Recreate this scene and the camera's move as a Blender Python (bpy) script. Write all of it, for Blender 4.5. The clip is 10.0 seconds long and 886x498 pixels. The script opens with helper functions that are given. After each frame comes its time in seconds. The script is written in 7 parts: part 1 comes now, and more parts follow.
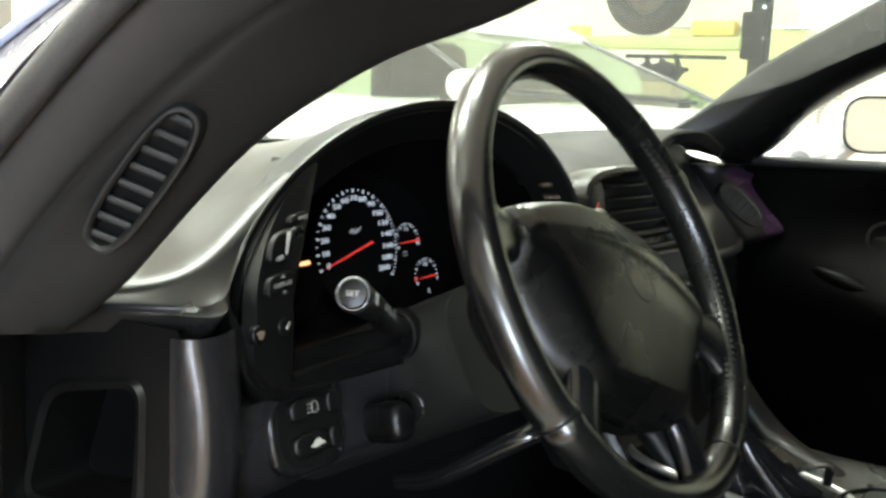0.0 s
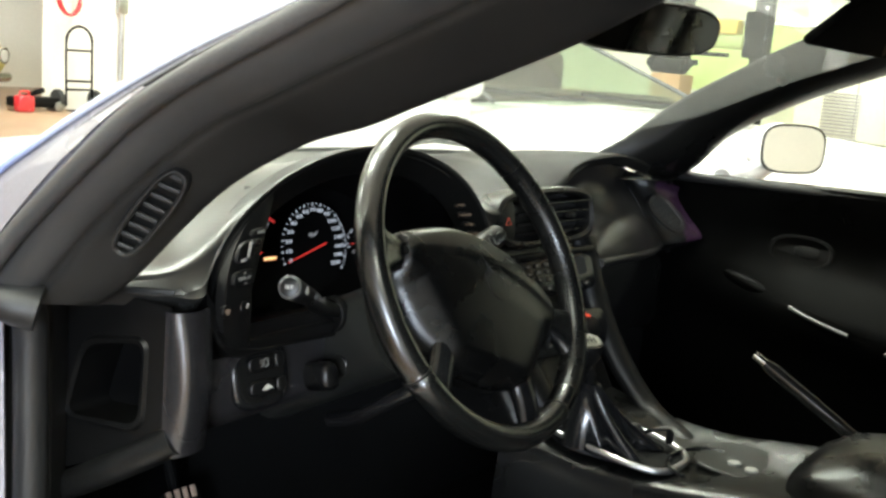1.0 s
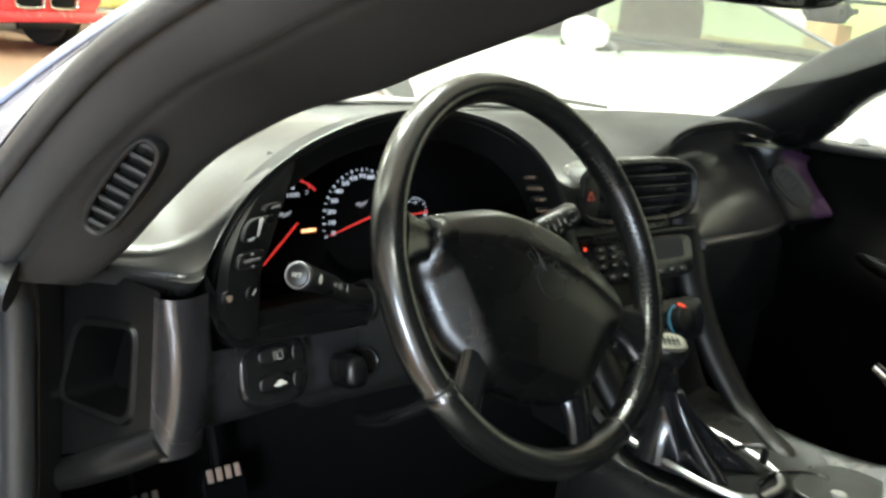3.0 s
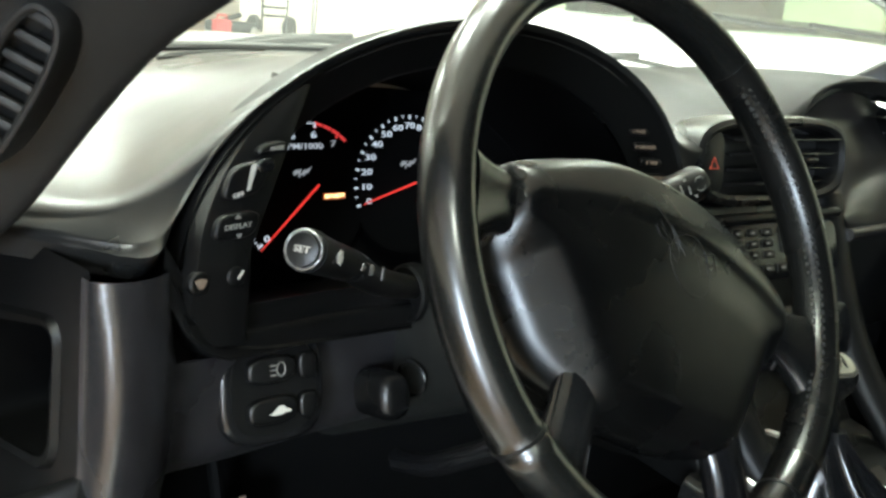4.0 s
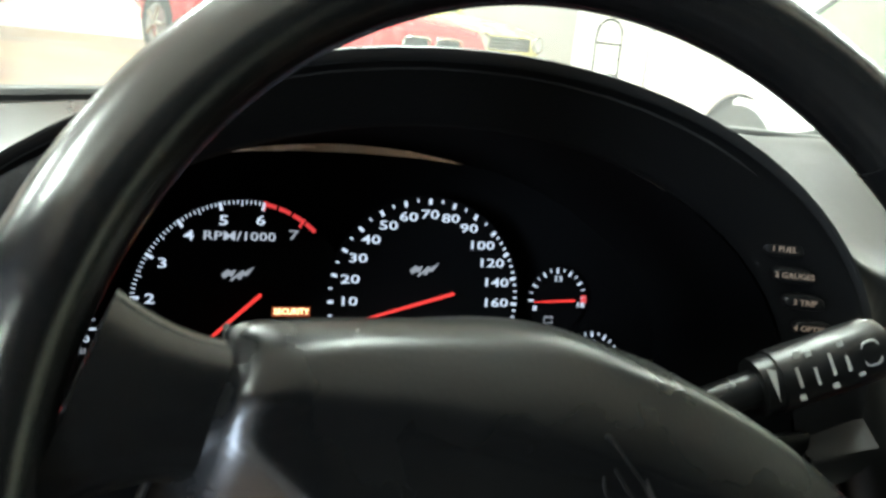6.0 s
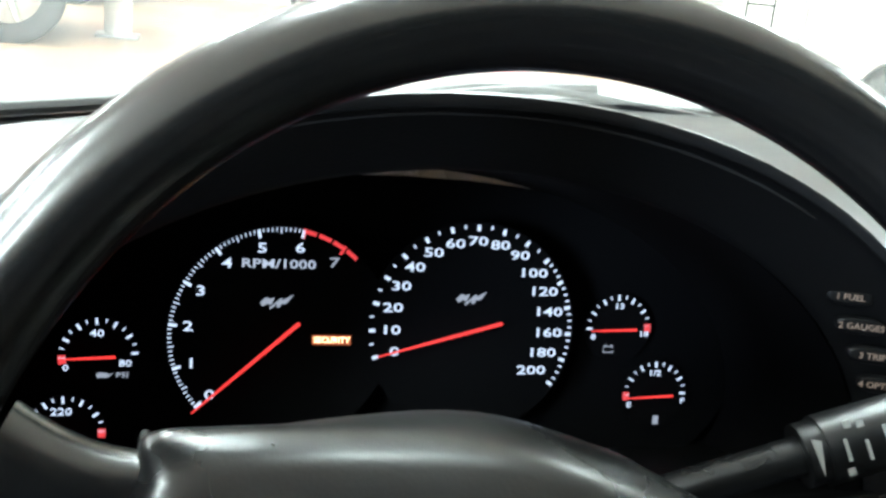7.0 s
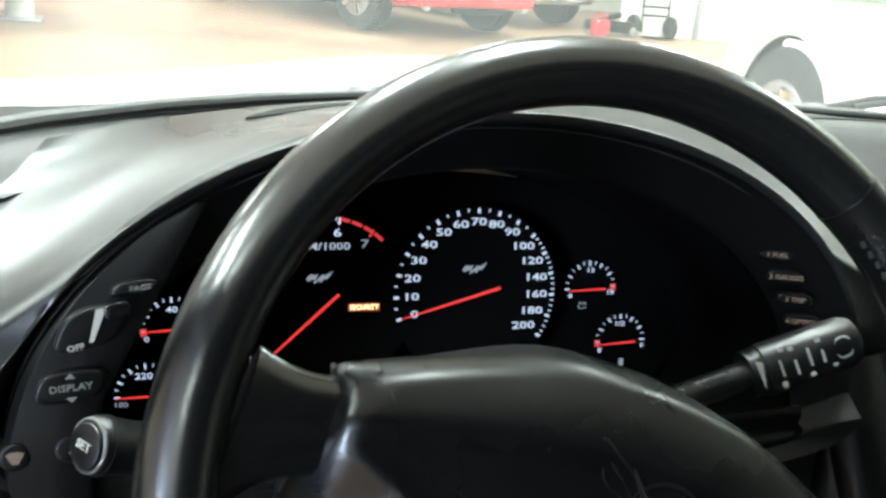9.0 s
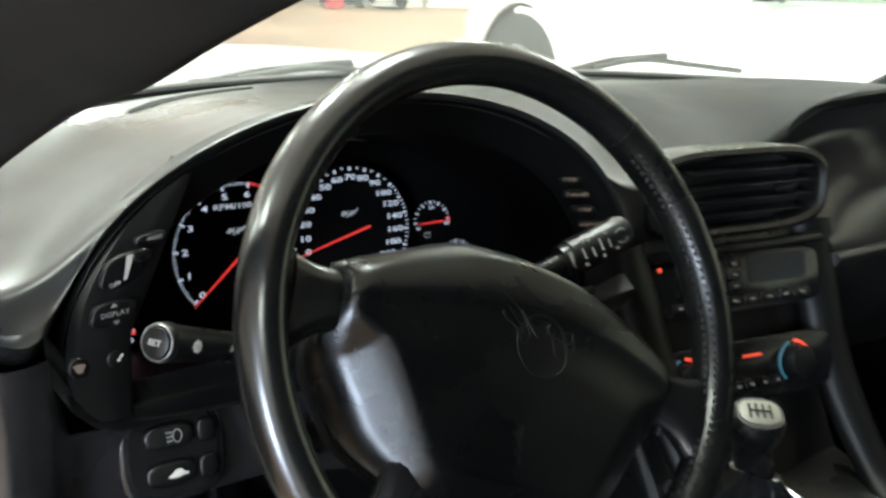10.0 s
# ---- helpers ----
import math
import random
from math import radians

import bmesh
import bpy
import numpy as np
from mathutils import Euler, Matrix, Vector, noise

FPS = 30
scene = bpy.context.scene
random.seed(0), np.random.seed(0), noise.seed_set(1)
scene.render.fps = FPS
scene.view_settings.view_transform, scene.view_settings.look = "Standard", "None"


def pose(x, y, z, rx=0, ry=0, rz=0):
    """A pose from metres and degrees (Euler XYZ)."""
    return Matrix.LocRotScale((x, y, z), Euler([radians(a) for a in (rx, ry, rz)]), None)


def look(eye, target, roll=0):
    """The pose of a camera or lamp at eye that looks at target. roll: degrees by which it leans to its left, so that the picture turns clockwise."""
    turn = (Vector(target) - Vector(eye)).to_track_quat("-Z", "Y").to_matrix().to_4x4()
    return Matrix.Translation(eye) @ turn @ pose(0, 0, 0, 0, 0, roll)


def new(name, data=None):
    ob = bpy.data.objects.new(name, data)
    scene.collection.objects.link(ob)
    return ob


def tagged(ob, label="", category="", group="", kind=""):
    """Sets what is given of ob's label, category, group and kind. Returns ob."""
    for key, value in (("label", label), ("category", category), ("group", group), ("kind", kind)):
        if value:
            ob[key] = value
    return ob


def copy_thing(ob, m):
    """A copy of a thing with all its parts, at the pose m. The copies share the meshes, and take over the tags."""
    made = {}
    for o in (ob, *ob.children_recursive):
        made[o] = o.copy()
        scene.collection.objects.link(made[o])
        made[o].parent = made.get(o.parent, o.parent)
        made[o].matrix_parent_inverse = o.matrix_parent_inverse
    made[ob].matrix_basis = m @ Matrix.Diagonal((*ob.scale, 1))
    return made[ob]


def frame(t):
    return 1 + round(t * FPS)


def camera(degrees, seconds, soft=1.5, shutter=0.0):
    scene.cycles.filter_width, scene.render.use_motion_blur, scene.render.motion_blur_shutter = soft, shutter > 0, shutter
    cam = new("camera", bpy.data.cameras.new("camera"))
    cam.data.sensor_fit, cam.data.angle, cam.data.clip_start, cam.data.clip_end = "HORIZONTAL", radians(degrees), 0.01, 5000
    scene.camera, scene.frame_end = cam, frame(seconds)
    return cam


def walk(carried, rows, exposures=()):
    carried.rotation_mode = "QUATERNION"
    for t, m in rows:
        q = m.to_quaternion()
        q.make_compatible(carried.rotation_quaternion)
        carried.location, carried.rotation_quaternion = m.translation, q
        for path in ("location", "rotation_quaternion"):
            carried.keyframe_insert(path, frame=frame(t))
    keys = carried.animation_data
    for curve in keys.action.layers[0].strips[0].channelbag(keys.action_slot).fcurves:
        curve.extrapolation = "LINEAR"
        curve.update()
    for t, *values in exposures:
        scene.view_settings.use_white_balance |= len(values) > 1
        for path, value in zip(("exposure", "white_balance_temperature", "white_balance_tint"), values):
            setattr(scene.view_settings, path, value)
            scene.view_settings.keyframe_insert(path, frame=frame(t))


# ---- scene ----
# A parked sports car in a workshop. x right, y to the car's nose, z up; the steering wheel's hub is near x = 0, y = 0.
cam = camera(47.23, 10.0, soft=2.7, shutter=0.3)
PATH = [
    (0, (-0.6720, -0.3524, 0.8967), (0.9088, 0.8317, 0.5818), 2.58),
    (0.5, (-0.7442, -0.4774, 0.9434), (0.8361, 0.6943, 0.5834), 4.00),
    (1, (-0.8587, -0.6216, 0.9918), (0.6960, 0.5818, 0.6243), 4.96),
    (1.5, (-0.9525, -0.7509, 1.0531), (0.5439, 0.5101, 0.6400), 5.46),
    (2, (-0.9566, -0.7750, 1.0665), (0.4778, 0.5022, 0.5084), 5.34),
    (2.5, (-0.8303, -0.6939, 1.0358), (0.5902, 0.5940, 0.4670), 4.94),
    (3, (-0.6739, -0.5779, 1.0056), (0.6885, 0.7987, 0.5068), 6.01),
    (3.2, (-0.6371, -0.5350, 0.9763), (0.6906, 0.8840, 0.5033), 5.66),
    (4.3, (-0.4177, -0.3126, 0.8936), (0.8400, 1.1528, 0.3732), 7.36),
    (4.5, (-0.3760, -0.2940, 0.8821), (0.8380, 1.2134, 0.3785), 7.58),
    (5, (-0.2840, -0.2472, 0.8686), (0.7956, 1.3645, 0.3819), 7.36),
    (5.5, (-0.2136, -0.2205, 0.8744), (0.7382, 1.4796, 0.4229), 6.81),
    (5.7, (-0.1880, -0.2201, 0.8834), (0.6898, 1.5230, 0.4463), 7.07),
    (6.8, (-0.0806, -0.2127, 0.9362), (0.3967, 1.6526, 0.3952), 5.44),
    (7, (-0.0914, -0.2058, 0.9364), (0.3879, 1.6530, 0.3751), 5.98),
    (7.5, (-0.0860, -0.1996, 0.9447), (0.3025, 1.6617, 0.3244), 4.47),
    (8, (-0.1029, -0.2180, 0.9458), (0.3151, 1.6382, 0.3296), 4.61),
    (8.5, (-0.1396, -0.2576, 0.9562), (0.3472, 1.5805, 0.3362), 5.19),
    (9, (-0.1828, -0.3019, 0.9692), (0.4641, 1.4947, 0.3744), 5.36),
    (9.5, (-0.2659, -0.3684, 0.9839), (0.5880, 1.3372, 0.3823), 5.86),
    (10, (-0.3603, -0.4552, 1.0023), (0.7202, 1.1143, 0.3947), 3.86),
]
walk(cam, [(t, look(eye, target, roll)) for t, eye, target, roll in PATH],
     exposures=[(0, -0.11, 6500, 10), (1.5, -0.24, 6600, 10), (2.0, -0.06, 6600, 10), (3.0, 0.2, 6450, 9), (4.5, 0.15, 6350, 5), (5.5, 0.2, 6250, 6), (7.0, 0.55, 5750, 10), (8.0, 0.5, 5700, 10),
                (8.5, 0.36, 5750, 10), (9.0, 0.15, 5850, 10), (9.5, -0.04, 6000, 10), (10, -0.06, 6200, 11)])

# ---- world, lamps, exposure ----
LAMP_POWER = 360.0
DOOR_POWER = 4200.0
world = bpy.data.worlds.new("workshop_air")
scene.world = world
world.use_nodes = True
world.node_tree.nodes["Background"].inputs[0].default_value = (0.9, 0.95, 1.0, 1)
world.node_tree.nodes["Background"].inputs[1].default_value = 0.05


# ---- materials ----
def material(name, color, rough=0.5, metal=0.0, grain=0.0, scale=60.0, bump=0.0, stain=0.0, stain_scale=4.0, coat=0.0,
             emit=None, strength=0.0, spec=0.5, island=0.0):
    """A surface with variation at two scales: fine grain (with relief) and broad wear that also moves the roughness."""
    m = bpy.data.materials.new(name)
    m.use_nodes = True
    nt = m.node_tree
    b = nt.nodes["Principled BSDF"]
    b.inputs["Base Color"].default_value = (*color, 1)
    b.inputs["Roughness"].default_value = rough
    b.inputs["Metallic"].default_value = metal
    b.inputs["Coat Weight"].default_value = coat
    b.inputs["Coat Roughness"].default_value = 0.08
    b.inputs["Specular IOR Level"].default_value = spec
    if emit:
        b.inputs["Emission Color"].default_value = (*emit, 1)
        b.inputs["Emission Strength"].default_value = strength
    if grain or stain or bump:
        tc = nt.nodes.new("ShaderNodeTexCoord")
        fine = nt.nodes.new("ShaderNodeTexNoise")
        fine.inputs["Scale"].default_value = scale
        fine.inputs["Detail"].default_value = 4
        broad = nt.nodes.new("ShaderNodeTexNoise")
        broad.inputs["Scale"].default_value = stain_scale
        broad.inputs["Detail"].default_value = 5
        for n in (fine, broad):
            nt.links.new(tc.outputs["Object"], n.inputs["Vector"])
        m1 = nt.nodes.new("ShaderNodeMix")
        m1.data_type, m1.blend_type = "RGBA", "MULTIPLY"
        m1.inputs[0].default_value = 1.0
        m1.inputs[6].default_value = (*color, 1)
        ramp = nt.nodes.new("ShaderNodeMapRange")
        ramp.inputs["From Min"].default_value, ramp.inputs["From Max"].default_value = 0.3, 0.7
        ramp.inputs["To Min"].default_value, ramp.inputs["To Max"].default_value = 1 - grain, 1 + grain
        ramp2 = nt.nodes.new("ShaderNodeMapRange")
        ramp2.inputs["From Min"].default_value, ramp2.inputs["From Max"].default_value = 0.3, 0.7
        ramp2.inputs["To Min"].default_value, ramp2.inputs["To Max"].default_value = 1 - stain, 1 + stain
        mul = nt.nodes.new("ShaderNodeMath")
        mul.operation = "MULTIPLY"
        nt.links.new(fine.outputs["Fac"], ramp.inputs["Value"])
        nt.links.new(broad.outputs["Fac"], ramp2.inputs["Value"])
        nt.links.new(ramp.outputs[0], mul.inputs[0])
        nt.links.new(ramp2.outputs[0], mul.inputs[1])
        nt.links.new(mul.outputs[0], m1.inputs[7])
        nt.links.new(m1.outputs[2], b.inputs["Base Color"])
        rr = nt.nodes.new("ShaderNodeMapRange")
        rr.inputs["From Min"].default_value, rr.inputs["From Max"].default_value = 0.3, 0.7
        rr.inputs["To Min"].default_value, rr.inputs["To Max"].default_value = max(rough - 0.12 * (stain > 0), 0.02), rough + 0.1 * (stain > 0)
        nt.links.new(broad.outputs["Fac"], rr.inputs["Value"])
        nt.links.new(rr.outputs[0], b.inputs["Roughness"])
        if bump:
            bp = nt.nodes.new("ShaderNodeBump")
            bp.inputs["Strength"].default_value = bump
            bp.inputs["Distance"].default_value = 0.002
            nt.links.new(fine.outputs["Fac"], bp.inputs["Height"])
            nt.links.new(bp.outputs[0], b.inputs["Normal"])
    return m


def glow(name, color, strength):
    m = material(name, (0.02, 0.02, 0.02), 0.6, emit=color, strength=strength)
    return m


def glass(name, tint, rough=0.0, base=0.04, haze=0.0):
    """Thin glass: clear, with a gloss that grows at a slant, and a pale film for a veil of reflections."""
    m = bpy.data.materials.new(name)
    m.use_nodes = True
    nt = m.node_tree
    nt.nodes.remove(nt.nodes["Principled BSDF"])
    out = nt.nodes["Material Output"]
    tr = nt.nodes.new("ShaderNodeBsdfTransparent")
    tr.inputs[0].default_value = (*tint, 1)
    gl = nt.nodes.new("ShaderNodeBsdfGlossy")
    gl.inputs["Roughness"].default_value = rough
    lw = nt.nodes.new("ShaderNodeLayerWeight")
    lw.inputs["Blend"].default_value = 0.5
    pw = nt.nodes.new("ShaderNodeMath")
    pw.operation = "POWER"
    pw.inputs[1].default_value = 4.0
    fr = nt.nodes.new("ShaderNodeMath")
    fr.operation = "MULTIPLY_ADD"
    fr.inputs[1].default_value, fr.inputs[2].default_value = 0.7, base
    nt.links.new(lw.outputs["Facing"], pw.inputs[0])
    nt.links.new(pw.outputs[0], fr.inputs[0])
    mix = nt.nodes.new("ShaderNodeMixShader")
    nt.links.new(fr.outputs[0], mix.inputs[0])
    nt.links.new(tr.outputs[0], mix.inputs[1])
    nt.links.new(gl.outputs[0], mix.inputs[2])
    # pale diffuse film imitates the washed-out veil of reflections on the screen
    if haze:
        film = nt.nodes.new("ShaderNodeBsdfDiffuse")
        film.inputs[0].default_value = (0.8, 0.82, 0.8, 1)
        tl = nt.nodes.new("ShaderNodeBsdfTranslucent")
        tl.inputs[0].default_value = (0.8, 0.82, 0.8, 1)
        both = nt.nodes.new("ShaderNodeMixShader")
        nt.links.new(film.outputs[0], both.inputs[1])
        nt.links.new(tl.outputs[0], both.inputs[2])
        haze_noise = nt.nodes.new("ShaderNodeTexNoise")
        haze_noise.inputs["Scale"].default_value, haze_noise.inputs["Detail"].default_value = 3.0, 4
        rng = nt.nodes.new("ShaderNodeMapRange")
        rng.inputs["To Min"].default_value, rng.inputs["To Max"].default_value = 0.6 * haze, 1.4 * haze
        nt.links.new(haze_noise.outputs["Fac"], rng.inputs["Value"])
        top = nt.nodes.new("ShaderNodeMixShader")
        nt.links.new(rng.outputs[0], top.inputs[0])
        nt.links.new(mix.outputs[0], top.inputs[1])
        nt.links.new(both.outputs[0], top.inputs[2])
        nt.links.new(top.outputs[0], out.inputs[0])
        return m
    nt.links.new(mix.outputs[0], out.inputs[0])
    return m


VINYL = material("black_vinyl", (0.0046, 0.0046, 0.0046), 0.34, grain=0.2, scale=900, bump=0.2, stain=0.06, stain_scale=6, spec=0.4)
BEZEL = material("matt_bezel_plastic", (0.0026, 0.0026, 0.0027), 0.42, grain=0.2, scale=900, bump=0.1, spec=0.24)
PAD = material("dash_vinyl", (0.011, 0.011, 0.0108), 0.35, grain=0.2, scale=900, bump=0.06, stain=0.05, stain_scale=5)
# gloss is turned down towards the passenger side, to dim its reflections by hand
pn = PAD.node_tree
pb = pn.nodes["Principled BSDF"]
base_rough = pb.inputs["Roughness"].links[0].from_socket
pc = pn.nodes.new("ShaderNodeTexCoord")
px_ = pn.nodes.new("ShaderNodeSeparateXYZ")
pn.links.new(pc.outputs["Object"], px_.inputs[0])
pr = pn.nodes.new("ShaderNodeMapRange")
pr.interpolation_type = "SMOOTHSTEP"
pr.inputs["From Min"].default_value, pr.inputs["From Max"].default_value = 0.12, 0.42
pr.inputs["To Min"].default_value, pr.inputs["To Max"].default_value = 0.0, 0.17
pn.links.new(px_.outputs["X"], pr.inputs["Value"])
pa = pn.nodes.new("ShaderNodeMath")
pn.links.new(base_rough, pa.inputs[0])
pn.links.new(pr.outputs[0], pa.inputs[1])
pn.links.new(pa.outputs[0], pb.inputs["Roughness"])
ps_ = pn.nodes.new("ShaderNodeMapRange")
ps_.inputs["From Min"].default_value, ps_.inputs["From Max"].default_value = 0.15, 0.40
ps_.inputs["To Min"].default_value, ps_.inputs["To Max"].default_value = 0.5, 0.10
pn.links.new(px_.outputs["X"], ps_.inputs["Value"])
pn.links.new(ps_.outputs[0], pb.inputs["Specular IOR Level"])
SOFT = material("pillar_trim_vinyl", (0.0100, 0.0098, 0.0097), 0.50, grain=0.3, scale=1400, bump=0.3, stain=0.12, stain_scale=7, spec=0.35)
HUB_SKIN = material("hub_skin", (0.0028, 0.0028, 0.0028), 0.31, grain=0.2, scale=650, bump=0.05, stain=0.10, stain_scale=14, spec=0.34)
LEATHER = material("worn_leather", (0.0036, 0.0036, 0.0036), 0.29, grain=0.25, scale=700, bump=0.08, stain=0.06, stain_scale=14, spec=0.4)
RIM = material("rim_leather", (0.0045, 0.0045, 0.0045), 0.25, grain=0.06, scale=900, bump=0.02, spec=0.75)
PLASTIC = material("satin_plastic", (0.0039, 0.0039, 0.0040), 0.33, grain=0.2, scale=1200, bump=0.1, stain=0.08, stain_scale=12, spec=0.35)
GLOSSY = material("gloss_plastic", (0.006, 0.006, 0.0065), 0.16, grain=0.1, scale=500, stain=0.2, stain_scale=25)
DEEP = material("matt_black", (0.0030, 0.0030, 0.0030), 0.65, grain=0.2, scale=400, bump=0.1, spec=0.12)
FACE = material("dial_face_black", (0.0022, 0.0022, 0.0023), 0.8, grain=0.1, scale=400, spec=0.04)
COLUMN = material("grey_column_plastic", (0.0100, 0.0104, 0.0096), 0.44, grain=0.2, scale=800, bump=0.12, stain=0.1, stain_scale=12, spec=0.45)
CARPET = material("black_carpet", (0.0030, 0.0030, 0.0030), 0.95, grain=0.5, scale=900, bump=0.8, stain=0.2, spec=0.15)
SEAM = material("groove", (0.004, 0.004, 0.004), 0.8)
CHROME = material("worn_chrome", (0.62, 0.61, 0.58), 0.16, metal=1.0, stain=0.1, stain_scale=30)
STEEL = material("dull_steel", (0.42, 0.42, 0.42), 0.38, metal=1.0, grain=0.1, scale=200, stain=0.15, stain_scale=15)
RUBBER = material("seal_rubber", (0.014, 0.014, 0.0145), 0.5, grain=0.2, scale=500, bump=0.2, stain=0.2)
SILVER = material("silver_paint", (0.74, 0.75, 0.78), 0.22, metal=0.25, coat=0.6, grain=0.04, scale=900, stain=0.04, stain_scale=3)
# green to blue ramp: coloured reflections put into the edge's paint
STRIP = material("edge_reflection_tint", (0.62, 0.66, 0.72), 0.22, metal=0.2, coat=0.5, grain=0.04, scale=900, stain=0.04, stain_scale=3)
sn = STRIP.node_tree
sc = sn.nodes.new("ShaderNodeTexCoord")
sx = sn.nodes.new("ShaderNodeSeparateXYZ")
sr = sn.nodes.new("ShaderNodeValToRGB")
sm = sn.nodes.new("ShaderNodeMapRange")
sm.inputs["From Min"].default_value, sm.inputs["From Max"].default_value = 0.76, 1.04
for at, col in ((0.0, (0.30, 0.55, 0.22, 1)), (0.22, (0.62, 0.66, 0.66, 1)), (0.5, (0.45, 0.52, 0.72, 1)), (1.0, (0.06, 0.12, 0.48, 1))):
    el = sr.color_ramp.elements.new(at) if 0 < at < 1 else sr.color_ramp.elements[int(at)]
    el.color = col
sn.links.new(sc.outputs["Object"], sx.inputs[0])
sn.links.new(sx.outputs["Z"], sm.inputs["Value"])
sn.links.new(sm.outputs[0], sr.inputs[0])
sn.links.new(sr.outputs[0], sn.nodes["Principled BSDF"].inputs["Base Color"])
JAMB = material("jamb_paint", (0.43, 0.42, 0.48), 0.32, metal=0.1, coat=0.3, grain=0.05, scale=300, stain=0.06, stain_scale=10)
LILAC = material("lilac_grey_paint", (0.20, 0.19, 0.215), 0.3, coat=0.4, grain=0.05, scale=300, stain=0.08, stain_scale=12)
DARK_STEEL = material("dark_worn_steel", (0.16, 0.16, 0.155), 0.4, metal=1.0, grain=0.1, scale=200, stain=0.15, stain_scale=15)
KNEE = material("satin_knee_vinyl", (0.0125, 0.0118, 0.0135), 0.33, grain=0.2, scale=900, bump=0.12, stain=0.05, stain_scale=6, spec=0.9)
TRAY = material("grey_tray_plastic", (0.009, 0.0095, 0.0088), 0.4, grain=0.2, scale=600, bump=0.1, stain=0.1, spec=0.35)
LID = material("satin_lid_vinyl", (0.0150, 0.0140, 0.0138), 0.31, grain=0.06, scale=900, bump=0.05, spec=0.6)
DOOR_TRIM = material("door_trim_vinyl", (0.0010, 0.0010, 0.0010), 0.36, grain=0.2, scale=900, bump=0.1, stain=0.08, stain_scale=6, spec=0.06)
CONSOLE = material("console_vinyl", (0.0044, 0.0044, 0.0042), 0.30, grain=0.2, scale=900, bump=0.1, stain=0.08, stain_scale=6, spec=0.35)
LINER = material("black_roof_cloth", (0.0032, 0.0031, 0.0031), 1.0, grain=0.4, scale=900, bump=0.4, spec=0.02)
# same trim as SOFT, with the passenger side's shade put into its colour
PILLAR = material("shaded_pillar_vinyl", (0.0060, 0.0060, 0.0060), 0.33, grain=0.2, scale=900, bump=0.1, stain=0.08, stain_scale=7, spec=0.30)
MIRROR = material("mirror_glass", (0.85, 0.87, 0.84), 0.02, metal=1.0)
# paler copy of SOFT: light on the outer roll put into its colour
ROLL = material("lit_pillar_vinyl", (0.042, 0.042, 0.043), 0.48, grain=0.25, scale=1400, bump=0.25, stain=0.12, stain_scale=7)
SEAL = material("grey_seal_rubber", (0.050, 0.050, 0.052), 0.42, grain=0.15, scale=500, bump=0.15, stain=0.1)
# black plastic whose violet highlight tint is put into the base colour
VIOLET = material("violet_sheen_plastic", (0.024, 0.010, 0.025), 0.27, grain=0.2, scale=900, bump=0.1, stain=0.25, stain_scale=9)
PRINT = material("white_print", (0.42, 0.41, 0.38), 0.6)
LIT_KEY = glow("lit_key_print", (0.8, 0.78, 0.74), 0.22)
CREAM = material("cream_plate", (0.10, 0.095, 0.072), 0.4, grain=0.1, scale=300, stain=0.15, stain_scale=40)
PRINT_DIM = material("grey_print", (0.17, 0.17, 0.16), 0.6)
LIT = glow("lit_numerals", (0.76, 0.86, 1.0), 0.78)
LIT_MID = glow("lit_unit", (0.74, 0.80, 0.90), 0.55)
LIT_DIM = glow("lit_small", (0.62, 0.66, 0.72), 0.42)
LIT_BUTTON = glow("lit_button_print", (0.85, 0.62, 0.42), 0.16)
NEEDLE = glow("lit_needle", (1.0, 0.05, 0.04), 0.85)
REDLINE = glow("lit_redline", (0.9, 0.06, 0.06), 0.7)
AMBER = glow("lit_amber", (1.0, 0.66, 0.30), 3.2)
AMBER_DIM = glow("lit_amber_window", (1.0, 0.20, 0.05), 0.30)
TEAL = glow("lit_teal", (0.03, 0.22, 0.32), 0.5)
HAZARD = glow("lit_hazard", (1.0, 0.12, 0.05), 0.35)
LED = glow("lit_red_dot", (1.0, 0.08, 0.03), 1.1)
GLASS = glass("windscreen_glass", (0.93, 0.96, 0.94), haze=0.10)
DARK_GLASS = glass("greenish_glass", (0.70, 0.80, 0.70), base=0.05)
WHITE_PAINT = material("white_paint", (0.80, 0.80, 0.78), 0.25, coat=0.5, grain=0.03, scale=200, stain=0.03)
RED_PAINT = material("red_paint", (0.55, 0.03, 0.04), 0.22, coat=0.6, grain=0.05, scale=200, stain=0.06)
YELLOW_PAINT = material("cream_yellow_paint", (0.72, 0.62, 0.22), 0.3, coat=0.4, grain=0.05, scale=200, stain=0.06)
DARK_PAINT = material("dark_red_paint", (0.10, 0.03, 0.03), 0.3, coat=0.4, grain=0.05, scale=200, stain=0.06)
TYRE = material("tyre_rubber", (0.018, 0.018, 0.018), 0.7, grain=0.3, scale=120, bump=0.4)
FLOOR = material("tan_floor", (0.30, 0.195, 0.125), 0.42, grain=0.12, scale=40, bump=0.1, stain=0.22, stain_scale=0.7)
WALL = material("white_wall", (0.78, 0.75, 0.69), 0.7, grain=0.04, scale=30, bump=0.2, stain=0.08, stain_scale=0.6)
WALL_GREEN = material("pale_green_wall", (0.66, 0.70, 0.55), 0.7, grain=0.04, scale=30, bump=0.2, stain=0.1, stain_scale=0.8)
CEIL = material("ceiling_white", (0.7, 0.7, 0.68), 0.8, grain=0.05, scale=20, stain=0.08)
TUBE = glow("lamp_tube", (0.93, 1.0, 0.95), 40.0)
CARD = material("cardboard", (0.42, 0.27, 0.13), 0.8, grain=0.12, scale=60, stain=0.12)
